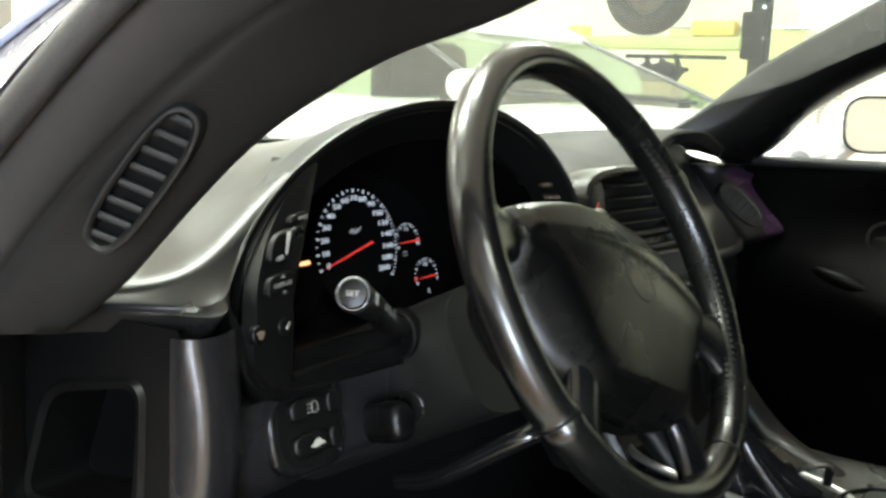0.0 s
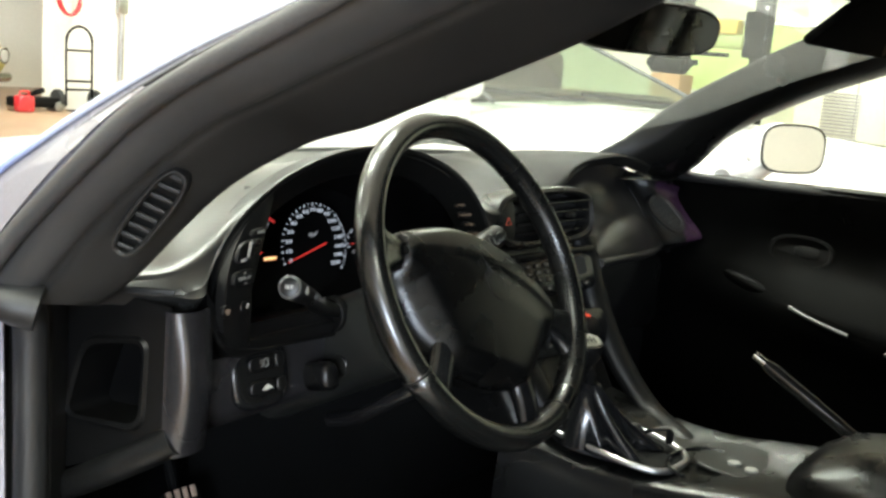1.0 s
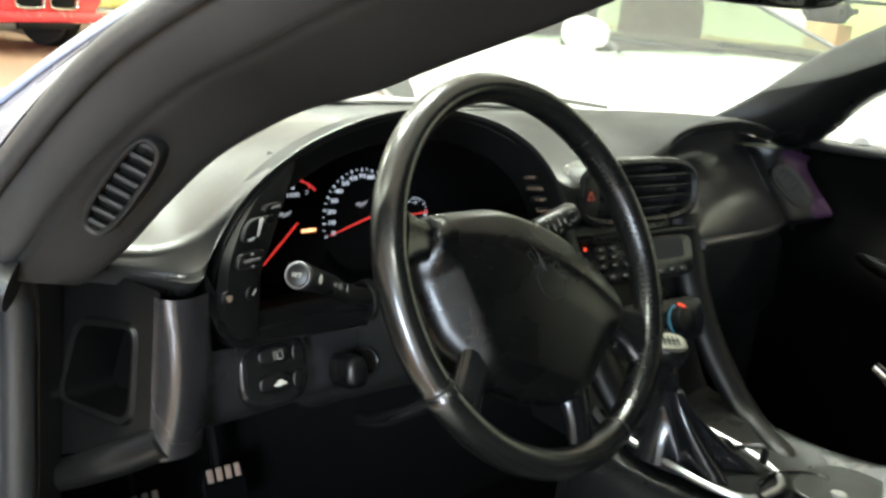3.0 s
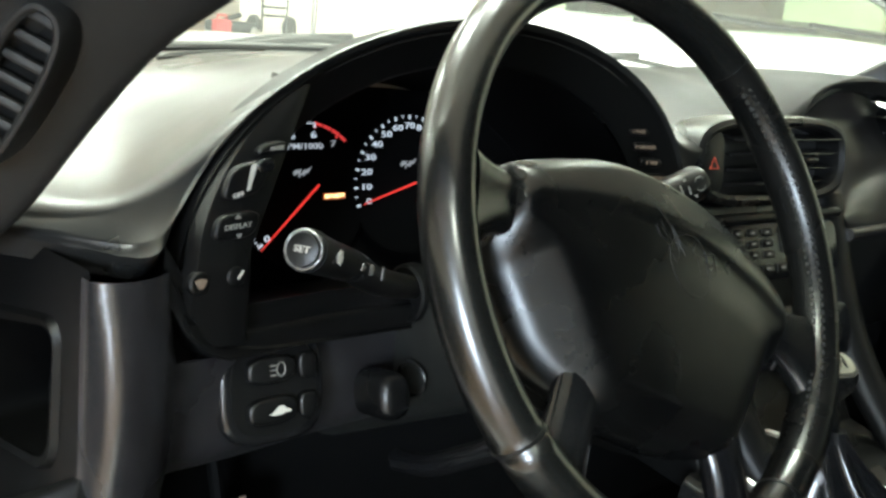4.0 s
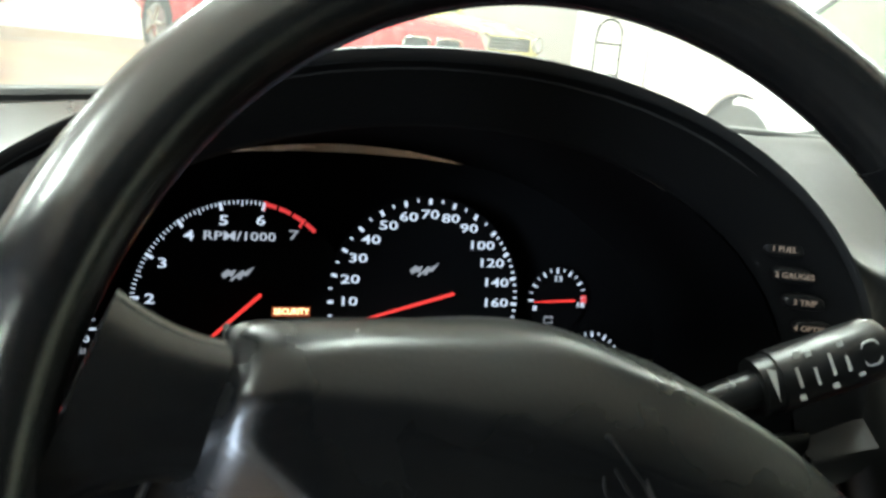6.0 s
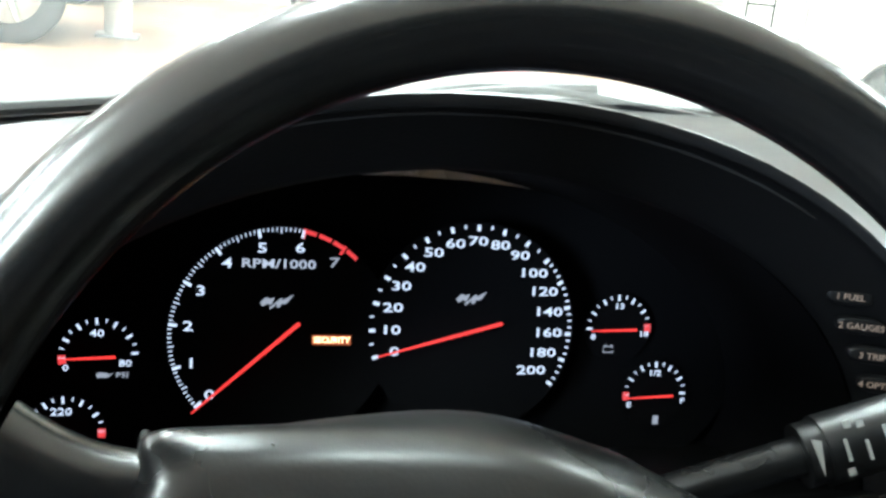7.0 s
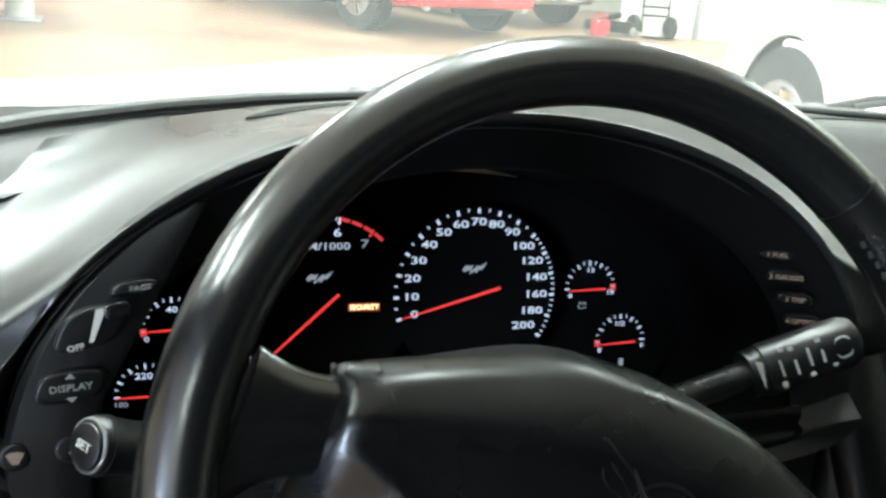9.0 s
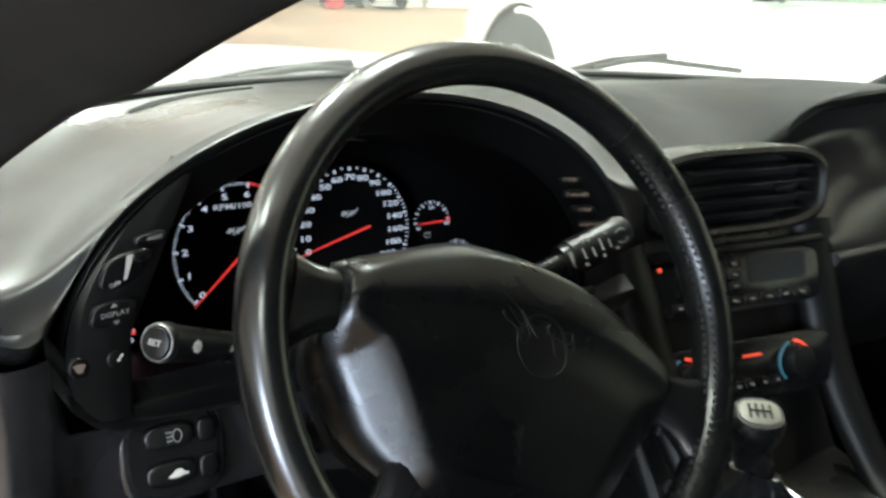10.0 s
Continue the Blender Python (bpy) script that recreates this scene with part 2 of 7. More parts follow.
WOOD = material("raw_wood", (0.45, 0.31, 0.15), 0.65, grain=0.2, scale=80, stain=0.2)
NEON = material("safety_yellow", (0.46, 0.58, 0.22), 0.5, grain=0.08, scale=50, stain=0.1)
YELLOW = material("yellow_plastic", (0.75, 0.60, 0.14), 0.4, grain=0.05, scale=50, stain=0.08)
FOIL = material("visor_label_white", (0.75, 0.75, 0.72), 0.5, grain=0.05, scale=80, stain=0.1)


# ---- building helpers ----
def part(name, bm, mat, parent=None, label="", smooth=True, angle=40):
    """Links a bmesh as one mesh object under a thing or a part."""
    bmesh.ops.remove_doubles(bm, verts=bm.verts, dist=1e-6)
    bmesh.ops.recalc_face_normals(bm, faces=bm.faces)
    me = bpy.data.meshes.new(name)
    if smooth:
        for f in bm.faces:
            f.smooth = True
        for e in bm.edges:
            if len(e.link_faces) == 2 and e.calc_face_angle(0) > radians(angle):
                e.smooth = False
    bm.to_mesh(me)
    bm.free()
    me.materials.append(mat)
    ob = new(name, me)
    if parent:
        ob.parent = parent
    if label:
        ob["label"] = label
    return ob


def thing(name, label, category, at=(0, 0, 0), kind="", group=""):
    ob = new(name)
    ob.empty_display_size = 0.05
    ob.location = at
    return tagged(ob, label, category, group, kind)


def smooth_line(pts, n):
    """n points along a Catmull-Rom curve through pts."""
    pts = [Vector(p) for p in pts]
    out = []
    for i in range(n):
        s = i / (n - 1) * (len(pts) - 1)
        k = min(int(s), len(pts) - 2)
        f = s - k
        a, b = pts[k], pts[k + 1]
        p = pts[k - 1] if k else a * 2 - b
        q = pts[k + 2] if k + 2 < len(pts) else b * 2 - a
        out.append(0.5 * (2 * a + (b - p) * f + (2 * p - 5 * a + 4 * b - q) * f * f + (3 * a - p - 3 * b + q) * f ** 3))
    return out


def loft(rings, ring_closed=True, caps=True, bm=None, ends_closed=False):
    """Skins a row of rings of equally many points."""
    bm = bm or bmesh.new()
    vs = [[bm.verts.new(p) for p in r] for r in rings]
    n = len(rings[0])
    rows = len(vs) if ends_closed else len(vs) - 1
    for i in range(rows):
        for j in range(n if ring_closed else n - 1):
            a, b = vs[i], vs[(i + 1) % len(vs)]
            bm.faces.new((a[j], a[(j + 1) % n], b[(j + 1) % n], b[j]))
    if caps and ring_closed and not ends_closed:
        bm.faces.new(vs[0][::-1])
        bm.faces.new(vs[-1])
    return bm


def tube(pts, radius, n=12, flat=1.0, up=(0, 0, 1), bm=None):
    """A rod along pts. radius: a number or a function of 0..1; flat squeezes it across up."""
    pts = [Vector(p) for p in pts]
    rings = []
    for i, p in enumerate(pts):
        d = (pts[min(i + 1, len(pts) - 1)] - pts[max(i - 1, 0)]).normalized()
        s = d.cross(Vector(up))
        s = s.normalized() if s.length > 1e-4 else Vector((1, 0, 0))
        u = s.cross(d).normalized()
        r = radius(i / max(len(pts) - 1, 1)) if callable(radius) else radius
        rings.append([p + s * (math.cos(a) * r) + u * (math.sin(a) * r * flat) for a in [2 * math.pi * k / n for k in range(n)]])
    return loft(rings, bm=bm)


def box(size, at=(0, 0, 0), bevel=0.0, bm=None, m=None, seg=2):
    own = bmesh.new()
    bmesh.ops.create_cube(own, size=1)
    bmesh.ops.scale(own, vec=size, verts=own.verts)
    if bevel:
        bmesh.ops.bevel(own, geom=own.edges[:], offset=bevel, segments=seg, profile=0.5, affect="EDGES")
    bmesh.ops.transform(own, matrix=Matrix.Translation(at) @ (m or Matrix()), verts=own.verts)
    if bm is None:
        return own
    me = bpy.data.meshes.new("joined")
    own.to_mesh(me)
    own.free()
    bm.from_mesh(me)
    bpy.data.meshes.remove(me)
    return bm


def disc(r, depth, at=(0, 0, 0), m=None, n=32, bevel=0.0, r2=None, bm=None):
    """A short cylinder along its own z, rounded at the rim."""
    own = bmesh.new()
    bmesh.ops.create_cone(own, cap_ends=True, segments=n, radius1=r, radius2=r if r2 is None else r2, depth=depth)
    if bevel:
        ed = [e for e in own.edges if e.verts[0].co.z * e.verts[1].co.z > 0 and len(e.link_faces) == 2]
        bmesh.ops.bevel(own, geom=ed, offset=bevel, segments=2, profile=0.5, affect="EDGES")
    bmesh.ops.transform(own, matrix=Matrix.Translation(at) @ (m or Matrix()), verts=own.verts)
    if bm is None:
        return own
    me = bpy.data.meshes.new("joined")
    own.to_mesh(me)
    own.free()
    bm.from_mesh(me)
    bpy.data.meshes.remove(me)
    return bm


def outline_plate(pts, depth, m=None, bevel=0.0):
    """A plate of the outline pts (x, y), from z = 0 to depth, with its front edge rounded."""
    bm = bmesh.new()
    vs = [bm.verts.new((x, y, 0)) for x, y in pts]
    f = bm.faces.new(vs)
    ext = bmesh.ops.extrude_face_region(bm, geom=[f])
    top = [g for g in ext["geom"] if isinstance(g, bmesh.types.BMVert)]
    bmesh.ops.translate(bm, vec=(0, 0, depth), verts=top)
    if bevel:
        ed = [e for e in bm.edges if e.verts[0] in top and e.verts[1] in top]
        bmesh.ops.bevel(bm, geom=ed, offset=bevel, segments=3, profile=0.5, affect="EDGES")
    if m:
        bmesh.ops.transform(bm, matrix=m, verts=bm.verts)
    return bm


def oval(a, b, n=32, power=2.0, cx=0.0, cy=0.0):
    """A superellipse outline."""
    out = []
    for k in range(n):
        t = 2 * math.pi * k / n
        c, s = math.cos(t), math.sin(t)
        out.append((cx + a * math.copysign(abs(c) ** (2 / power), c), cy + b * math.copysign(abs(s) ** (2 / power), s)))
    return out


def frame_at(origin, normal, up=(0, 0, 1)):
    """A matrix whose z is the normal, whose y is near up."""
    z = Vector(normal).normalized()
    x = Vector(up).cross(z).normalized()
    y = z.cross(x)
    return Matrix.Translation(origin) @ Matrix((x, y, z)).transposed().to_4x4()


def writing(name, body, size, m, mat, parent, depth=0.0003, spread=1.14, label=""):
    """Raised lettering in the built-in font, centred at m, read along m's x."""
    cu = bpy.data.curves.new("lettering", "FONT")
    cu.body, cu.size, cu.align_x, cu.align_y, cu.extrude, cu.resolution_u = body, size, "CENTER", "CENTER", depth, 2
    cu.offset = size * 0.008
    ob = bpy.data.objects.new("lettering", cu)
    me = bpy.data.meshes.new_from_object(ob)
    bpy.data.objects.remove(ob)
    bpy.data.curves.remove(cu)
    me.transform(m @ Matrix.Diagonal((spread, 1, 1, 1)))
    me.materials.clear()
    me.materials.append(mat)
    me.name = name
    out = new(name, me)
    out.parent = parent
    if label:
        out["label"] = label
    return out


# ---- the workshop: floor, walls, ceiling, lamps ----
def slab(name, size, at, mat, label):
    ob = part(name, box(size, (0, 0, 0)), mat, smooth=False)
    ob.location = at
    return tagged(ob, label, name.split("_")[0], kind="structure")


slab("floor", (34, 34, 0.2), (2, 2, -0.1), FLOOR, "tan brown painted workshop floor with worn patches")
slab("wall_north", (34, 0.2, 5.2), (2, 14.6, 2.5), WALL, "white painted block wall of the workshop")
slab("wall_east", (0.2, 33.6, 5.2), (10.6, -2.2, 2.5), WALL_GREEN, "pale green painted workshop wall")
slab("wall_south", (25, 0.2, 5.2), (-2, -12.9, 2.5), WALL, "white painted block wall of the workshop")
slab("wall_west", (0.2, 27.3, 5.2), (-12.9, 0.85, 2.5), WALL, "white painted block wall of the workshop")
slab("wall_partition", (4.7, 0.2, 5.1), (8.13, 10.7, 2.55), WALL, "white painted partition wall with scuffs")
slab("ceiling", (34, 34, 0.2), (2, 2, 5.2), CEIL, "flat white workshop ceiling")

# unseen lamps, added where highlights and brighter patches were wanted
LAMP_ROWS = [(-3.4, 0.4), (1.1, 1.9), (-5.5, 4.5), (-0.3, 3.0), (-1.6, 8.0), (6.8, 3.6), (6.8, 8.5), (3.0, 11.0), (-5.0, 10.5), (5.0, -8.5), (-2.4, -3.0)]
lamp_kind = None
for lx, ly in LAMP_ROWS:
    if lamp_kind is None:
        lamp_kind = thing("unseen_ceiling_lamp", "unseen white fluorescent twin tube lamp added under the ceiling", "lamp", (lx, ly, 4.55), group="ceiling lamps")
        part("housing", box((0.34, 2.5, 0.06), (0, 0, 0.06), 0.01), CEIL, lamp_kind)
        for dx in (-0.08, 0.08):
            part("tube", tube([(dx, -1.2, 0), (dx, 1.2, 0)], 0.019, 10), TUBE, lamp_kind, "glowing white tube")
        part("hanger", box((0.02, 1.6, 0.46), (0, 0, 0.32), 0.004), STEEL, lamp_kind)
    else:
        copy_thing(lamp_kind, Matrix.Translation((lx, ly, 4.55)))
for lx, ly in LAMP_ROWS:
    d = bpy.data.lights.new("lamp_light", "AREA")
    d.shape, d.size, d.size_y, d.energy, d.color = "RECTANGLE", 0.3, 2.4, LAMP_POWER, (0.93, 1.0, 0.86)
    o = new("lamp_light", d)
    o.location = (lx, ly, 4.5)

# an unseen roller door, added in the west wall to give bluish daylight behind the open driver's door
gate = tagged(part("door_1", box((0.06, 5.4, 4.2), (0, 0, 0), 0), glow("added_daylight_pane", (0.74, 0.86, 1.0), 6.0), smooth=False), "unseen tall frosted roller door, added as a daylight source", "door", kind="structure")
gate.location = (-12.77, -8.2, 2.15)
d = bpy.data.lights.new("door_light", "AREA")
d.shape, d.size, d.size_y, d.energy, d.color = "RECTANGLE", 5.2, 4.0, DOOR_POWER, (0.74, 0.86, 1.0)
o = new("door_light", d)
o.matrix_world = look((-12.6, -8.2, 2.3), (0, -0.5, 1.0))


# ---- own car: dash ----
AX, AZ, AA, AB = 0.02, 0.715, 0.25, 0.17  # the arch over the dials: centre and half axes


def arch(t, grow=0.0, y=0.165):
    """A point of the arch's edge at the angle t (0 right, pi left)."""
    return Vector((AX + (AA + grow) * math.cos(t), y, AZ + (AB + grow) * math.sin(t)))


def back_y(x):
    d = abs(x - 0.36)
    return 0.69 - 0.5 * d * d - 0.9 * d ** 4


PAD_ROWS = []


def dash_pad(parent):
    """The upper pad: from its front lip, over the dials' arch, to the foot of the windscreen."""
    left = smooth_line([(-0.310, 0.245, 0.735), (-0.293, 0.205, 0.743), (-0.272, 0.165, 0.744), (-0.250, 0.144, 0.742), (-0.236, 0.145, 0.748)], 12)
    over = [arch(math.pi - 0.2 - (math.pi - 0.42) * k / 38) for k in range(39)]
    right = smooth_line([(0.278, 0.178, 0.745), (0.30, 0.19, 0.735), (0.36, 0.197, 0.735), (0.43, 0.20, 0.735), (0.49, 0.20, 0.740),
                         (0.512, 0.210, 0.790), (0.532, 0.216, 0.826), (0.575, 0.222, 0.842), (0.66, 0.232, 0.848), (0.78, 0.258, 0.845), (0.92, 0.295, 0.830),
                         (1.05, 0.322, 0.803), (1.15, 0.335, 0.778)], 44)
    lip = left + over + right
    lip = [lip[max(0, i - 1)] * 0.2 + lip[i] * 0.6 + lip[min(len(lip) - 1, i + 1)] * 0.2 for i in range(len(lip))]
    rings = []
    for p in lip:
        bx = 0.36 + (p.x - 0.36) * 0.86
        end = Vector((bx, back_y(bx) + 0.015, 0.808))
        high = max(p.z, 0.0)
        # control points from the rolled lip to the screen
        roll = Vector((p.x, p.y + 0.012, p.z - 0.014))
        if -0.25 < p.x < 0.285:
            k1 = p + Vector((0.0, 0.004, 0.004))
            out = Vector((p.x - AX, 0, (p.z - AZ) * 1.4)).normalized()
            k2 = p + out * 0.008 + Vector((0, 0.024, 0))
            k3 = p.lerp(end, 0.34) + Vector((0, 0, -0.005))
        elif p.x <= -0.25:
            k1 = p + Vector((0, 0.0, 0.010))
            k2 = p + Vector((0.004, 0.026, 0.024))
            k3 = p.lerp(end, 0.42) + Vector((0, 0, 0.008))
        elif p.x < 0.500:
            k1 = Vector((p.x, p.y + 0.002, 0.775))
            k2 = Vector((p.x, p.y + 0.018, 0.806))
            k3 = Vector((p.x + 0.02, p.y + 0.17, 0.848))
        else:
            k1 = p + Vector((0, 0.002, 0.006))
            k2 = p + Vector((0, 0.02, 0.016))
            k3 = p.lerp(end, 0.4) + Vector((0, 0, 0.018))
        rings.append(smooth_line([roll, p, k1, k2, k3, k3.lerp(end, 0.55) + Vector((0, 0, -0.004)), end], 26))
    # ease neighbouring sections into each other
    for step in range(60):
        eased = [rings[0]]
        for i in range(1, len(rings) - 1):
            eased.append([rings[i][j] if j < (9 if step > 7 else 6) else rings[i - 1][j] * 0.25 + rings[i][j] * 0.5 + rings[i + 1][j] * 0.25 for j in range(26)])
        eased.append(rings[-1])
        rings = eased
    PAD_ROWS.extend(rings)
    return part("upper_pad", loft(rings, ring_closed=False), PAD, parent, "black grained vinyl pad with its sheen dimmed on the passenger side", angle=70)


dash = thing("dashboard", "black vinyl dashboard with an arched hood over the dials", "dashboard", (0.36, 0.3, 0.62))
dash.location = (0, 0, 0)
dash_pad(dash)

# defroster slots near the screen: raised black plates stand in for their shaded openings
def pad_height(x, y):
    near = [((p.x - x) ** 2 + (p.y - y) ** 2, p.z) for row in PAD_ROWS for p in row]
    total = sum(math.exp(-d / 0.0003) for d, z in near)
    return sum(z * math.exp(-d / 0.0003) for d, z in near) / total


for a, b, w in (((-0.066, 0.528), (0.105, 0.628), 0.024), ((0.50, 0.60), (0.78, 0.56), 0.016)):
    rows = []
    for k in range(13):
        f = k / 12
        x, y = a[0] + (b[0] - a[0]) * f, a[1] + (b[1] - a[1]) * f + 0.012 * math.sin(math.pi * f)
        h = w * min(1.0, 0.15 + 5 * f) * (1 - 0.75 * f)
        z = pad_height(x, y)
        rows.append([Vector((x, y - h / 2, z - 0.006)), Vector((x, y - h / 2, z + 0.0015)), Vector((x, y + h / 2, z + 0.0015)), Vector((x, y + h / 2, z - 0.006))])
    part("defroster_slot", loft(rows), DEEP, dash, "narrow black plate standing in for an air slot's shade")


# the bezel: wings round the dials, and the tunnel to the faces
def bezel(parent):
    n = 72
    outer, inner, deep = [], [], []
    for k in range(n):
        t = 2 * math.pi * k / n
        c, s = math.cos(t), math.sin(t)
        if s >= 0:
            o = Vector((AX + (AA - 0.004) * c, 0.166, AZ + (AB - 0.004) * s))
            i = Vector((AX + 0.212 * c, 0.170, 0.70 + 0.152 * s))
            d = Vector((AX + 0.002 + 0.208 * c, 0.345, 0.69 + 0.128 * s))
        else:
            e = abs(s) ** 0.6
            o = Vector((AX + (AA - 0.004) * math.copysign(abs(c) ** 0.6, c), 0.150, AZ - 0.042 * e))
            i = Vector((AX + 0.212 * math.copysign(abs(c) ** 0.5, c), 0.158, 0.70 - 0.020 * e))
            d = Vector((AX + 0.002 + 0.208 * math.copysign(abs(c) ** 0.5, c), 0.322, 0.69 - 0.062 * e))
        o.y -= 0.016 * max(0, -c) ** 2 * (1 - max(0, s))
        i.y -= 0.012 * max(0, -c) ** 2 * (1 - max(0, s))
        outer.append(o)
        inner.append(i)
        deep.append(d)
    back = [p + Vector((0, 0.03, 0)) for p in outer]
    up = [max(0.0, min(1.0, (p.z - 0.70) * 20)) for p in outer]
    mid = [a.lerp(b, 0.12) + Vector((0, 0.004 * u, 0)) for a, b, u in zip(outer, inner, up)]
    mid2 = [a.lerp(b, 0.9) + Vector((0, 0.012 * u, 0)) for a, b, u in zip(outer, inner, up)]
    inner = [p + Vector((0, 0.016 * u, 0)) for p, u in zip(inner, up)]
    part("bezel", loft([back, outer, mid, mid2, inner], caps=False), BEZEL, parent, "satin black plastic dial surround")
    part("dial_tunnel", loft([[p + Vector((0, 0.003, 0)) for p in inner], deep], caps=False), FACE, parent)


cluster = thing("instrument_cluster", "black instrument cluster with lit white dials and red needles", "instrument cluster")
bezel(cluster)

# dial plane: leans away at its top
LEANS = radians(10)
DIAL_N = Vector((0, -math.cos(LEANS), math.sin(LEANS)))


def on_face(x, z, out=0.0):
    """The matrix of a spot on the dial plane; its z points to the driver."""
    return frame_at((x, 0.2933 + 0.176 * (z - 0.70), z), DIAL_N) @ Matrix.Translation((0, 0, out))


part("face_plate", outline_plate(oval(0.214, 0.100, 48, 2.3), 0.003, on_face(0.022, 0.720, -0.022)), FACE, cluster, "matt black dial plate")


def tick(bm, r0, r1, ang, w, out=0.0006):
    c, s = math.cos(ang), math.sin(ang)
    p = [(r0 * c - w * s, r0 * s + w * c), (r0 * c + w * s, r0 * s - w * c), (r1 * c + w * s, r1 * s - w * c), (r1 * c - w * s, r1 * s + w * c)]
    lo = [bm.verts.new((x, y, 0)) for x, y in p]
    hi = [bm.verts.new((x, y, out)) for x, y in p]
    bm.faces.new(hi)
    for k in range(4):
        bm.faces.new((lo[k], lo[(k + 1) % 4], hi[(k + 1) % 4], hi[k]))


def ticks(name, m, marks, mat, parent):
    bm = bmesh.new()
    for r0, r1, deg, w in marks:
        tick(bm, r0, r1, radians(deg), w)
    bmesh.ops.transform(bm, matrix=m, verts=bm.verts)
    return part(name, bm, mat, parent, smooth=False)


def single_ticks(m, marks, mat, parent):
    """Scale marks as pieces of their own."""
    for mark in marks:
        ticks("scale_mark", m, [mark], mat, parent)


def arc_marks(r, a0, a1, w, n=40):
    """A thin ring from short pieces."""
    step = (a1 - a0) / n
    return [(r - w, r, a0 + step * (k + 0.5), abs(radians(step)) * r * 0.52) for k in range(n)]


def pointer(m, deg, r, tail, w, parent):
    a = radians(deg)
    d, s = Vector((math.cos(a), math.sin(a), 0)), Vector((-math.sin(a), math.cos(a), 0))
    bm = bmesh.new()
    ring = lambda q, ww, h: [q + s * ww, q + Vector((0, 0, h)), q - s * ww, q - Vector((0, 0, 0.0005))]
    loft([ring(d * -tail, w, 0.002), ring(d * (r * 0.5), w * 0.8, 0.002), ring(d * r, w * 0.35, 0.001)], bm=bm)
    bmesh.ops.transform(bm, matrix=m @ Matrix.Translation((0, 0, 0.006)), verts=bm.verts)
    return part("needle", bm, NEEDLE, parent, "glowing red needle")


def emblem_mark(m, parent, s=1.0):
    """A small mark of two crossed flags, as plain shapes."""
    a = [(-.010, -.0005), (-.0065, .0028), (-.0035, .0018), (-.001, .0028), (-.003, -.0022), (-.0055, -.0012), (-.0085, -.0030)]
    b = [(.000, -.0030), (.002, .0012), (.005, .0016), (.0105, .0048), (.0075, .0004), (.006, -.0012), (.0035, -.0010), (.002, -.0036)]
    for pts in (a[::-1], b[::-1]):
        part("emblem_flag", outline_plate([(x * s, y * s) for x, y in pts], 0.0005, m), LIT_DIM, parent, "small grey flag mark")
    part("emblem_pole", tube([m @ Vector((-.004 * s, -.0042 * s, 0.0003)), m @ Vector((.0035 * s, .0022 * s, 0.0003))], 0.0006, 5), LIT_DIM, parent)


def dial(name, x, z, r, label, out=0.0):
    m = on_face(x, z, out)
    bm = disc(r * 1.03, 0.001, m=m @ Matrix.Translation((0, 0, -0.001)), n=48)
    return part(name, bm, FACE, cluster, label), m


# speedometer
speedo, m = dial("speedometer", 0.0605, 0.738, 0.058, "lit dial with white numerals up to 200")
sp_angle = lambda v: 197 - 1.531 * v if v <= 100 else 43.9 - 0.771 * (v - 100)
marks = []
for k in range(41):
    v = k * 2.5 if k <= 0 else k * 5
    if v > 200:
        break
    big = v % 10 == 0 and v <= 100 or v % 20 == 0
    marks.append((0.0546 if big else 0.0560, 0.0580, sp_angle(v), 0.0009 if big else 0.0005))
single_ticks(m, marks, LIT, speedo)
for v in list(range(0, 101, 10)) + [120, 140, 160, 180, 200]:
    a = radians(sp_angle(v))
    rr = 0.0462 + 0.0026 * math.sin(a) - (0.0020 if v >= 100 else 0)
    writing("numeral", str(v), 0.0071, m @ Matrix.Translation((rr * math.cos(a), rr * math.sin(a), 0.0006)), LIT, speedo, spread=1.62)
pointer(m, 195.6, 0.0555, 0.0157, 0.0011, speedo)
emblem_mark(m @ Matrix.Translation((-0.002, 0.0172, 0.0006)), speedo, 0.85)

# rev counter
tacho, m = dial("rev_counter", -0.0448, 0.7328, 0.058, "lit dial with white numerals up to 7 and a red arc")
rv = lambda k: 221.8 - 23.65 * k
marks = []
for k in range(61):
    v = k / 10
    big, half = k % 10 == 0, k % 5 == 0
    marks.append((0.0535 if big else (0.0548 if half else 0.0560), 0.0580, rv(v), 0.0008 if big else 0.0003))
single_ticks(m, marks, LIT, tacho)
ticks("red_arc", m, [(r0 - 0.0005, r1 + 0.0005, a, w * 1.3) for k in range(4) for r0, r1, a, w in arc_marks(0.0578, rv(6.0 + 0.36 * k), rv(6.28 + 0.36 * k), 0.0012, 7)] + [(0.0535, 0.0588, rv(6.02), 0.0007), (0.0535, 0.0588, rv(7), 0.0007)], REDLINE, tacho)
for v in range(8):
    a = radians(rv(v))
    writing("numeral", str(v), 0.0073, m @ Matrix.Translation((0.0480 * math.cos(a), 0.0480 * math.sin(a), 0.0006)), LIT if v < 7 else LIT_DIM, tacho, spread=1.55)
writing("unit", "RPM/1000", 0.0066, m @ Matrix.Translation((-0.0024, 0.0385, 0.0006)), LIT_MID, tacho, spread=1.42)
pointer(m, 221.9, 0.0600, 0.0122, 0.0011, tacho)
emblem_mark(m @ Matrix.Translation((-0.003, 0.0185, 0.0006)), tacho, 0.85)
wl = part("warning_lamp", box((0.0210, 0.0052, 0.0006), (0, 0, 0), m=None), AMBER_DIM, tacho, "lit amber warning window")
wl.matrix_basis = on_face(-0.0177, 0.7311, 0.0008)
writing("lettering", "SECURITY", 0.0044, on_face(-0.0177, 0.7311, 0.0014), AMBER, tacho, spread=1.0)


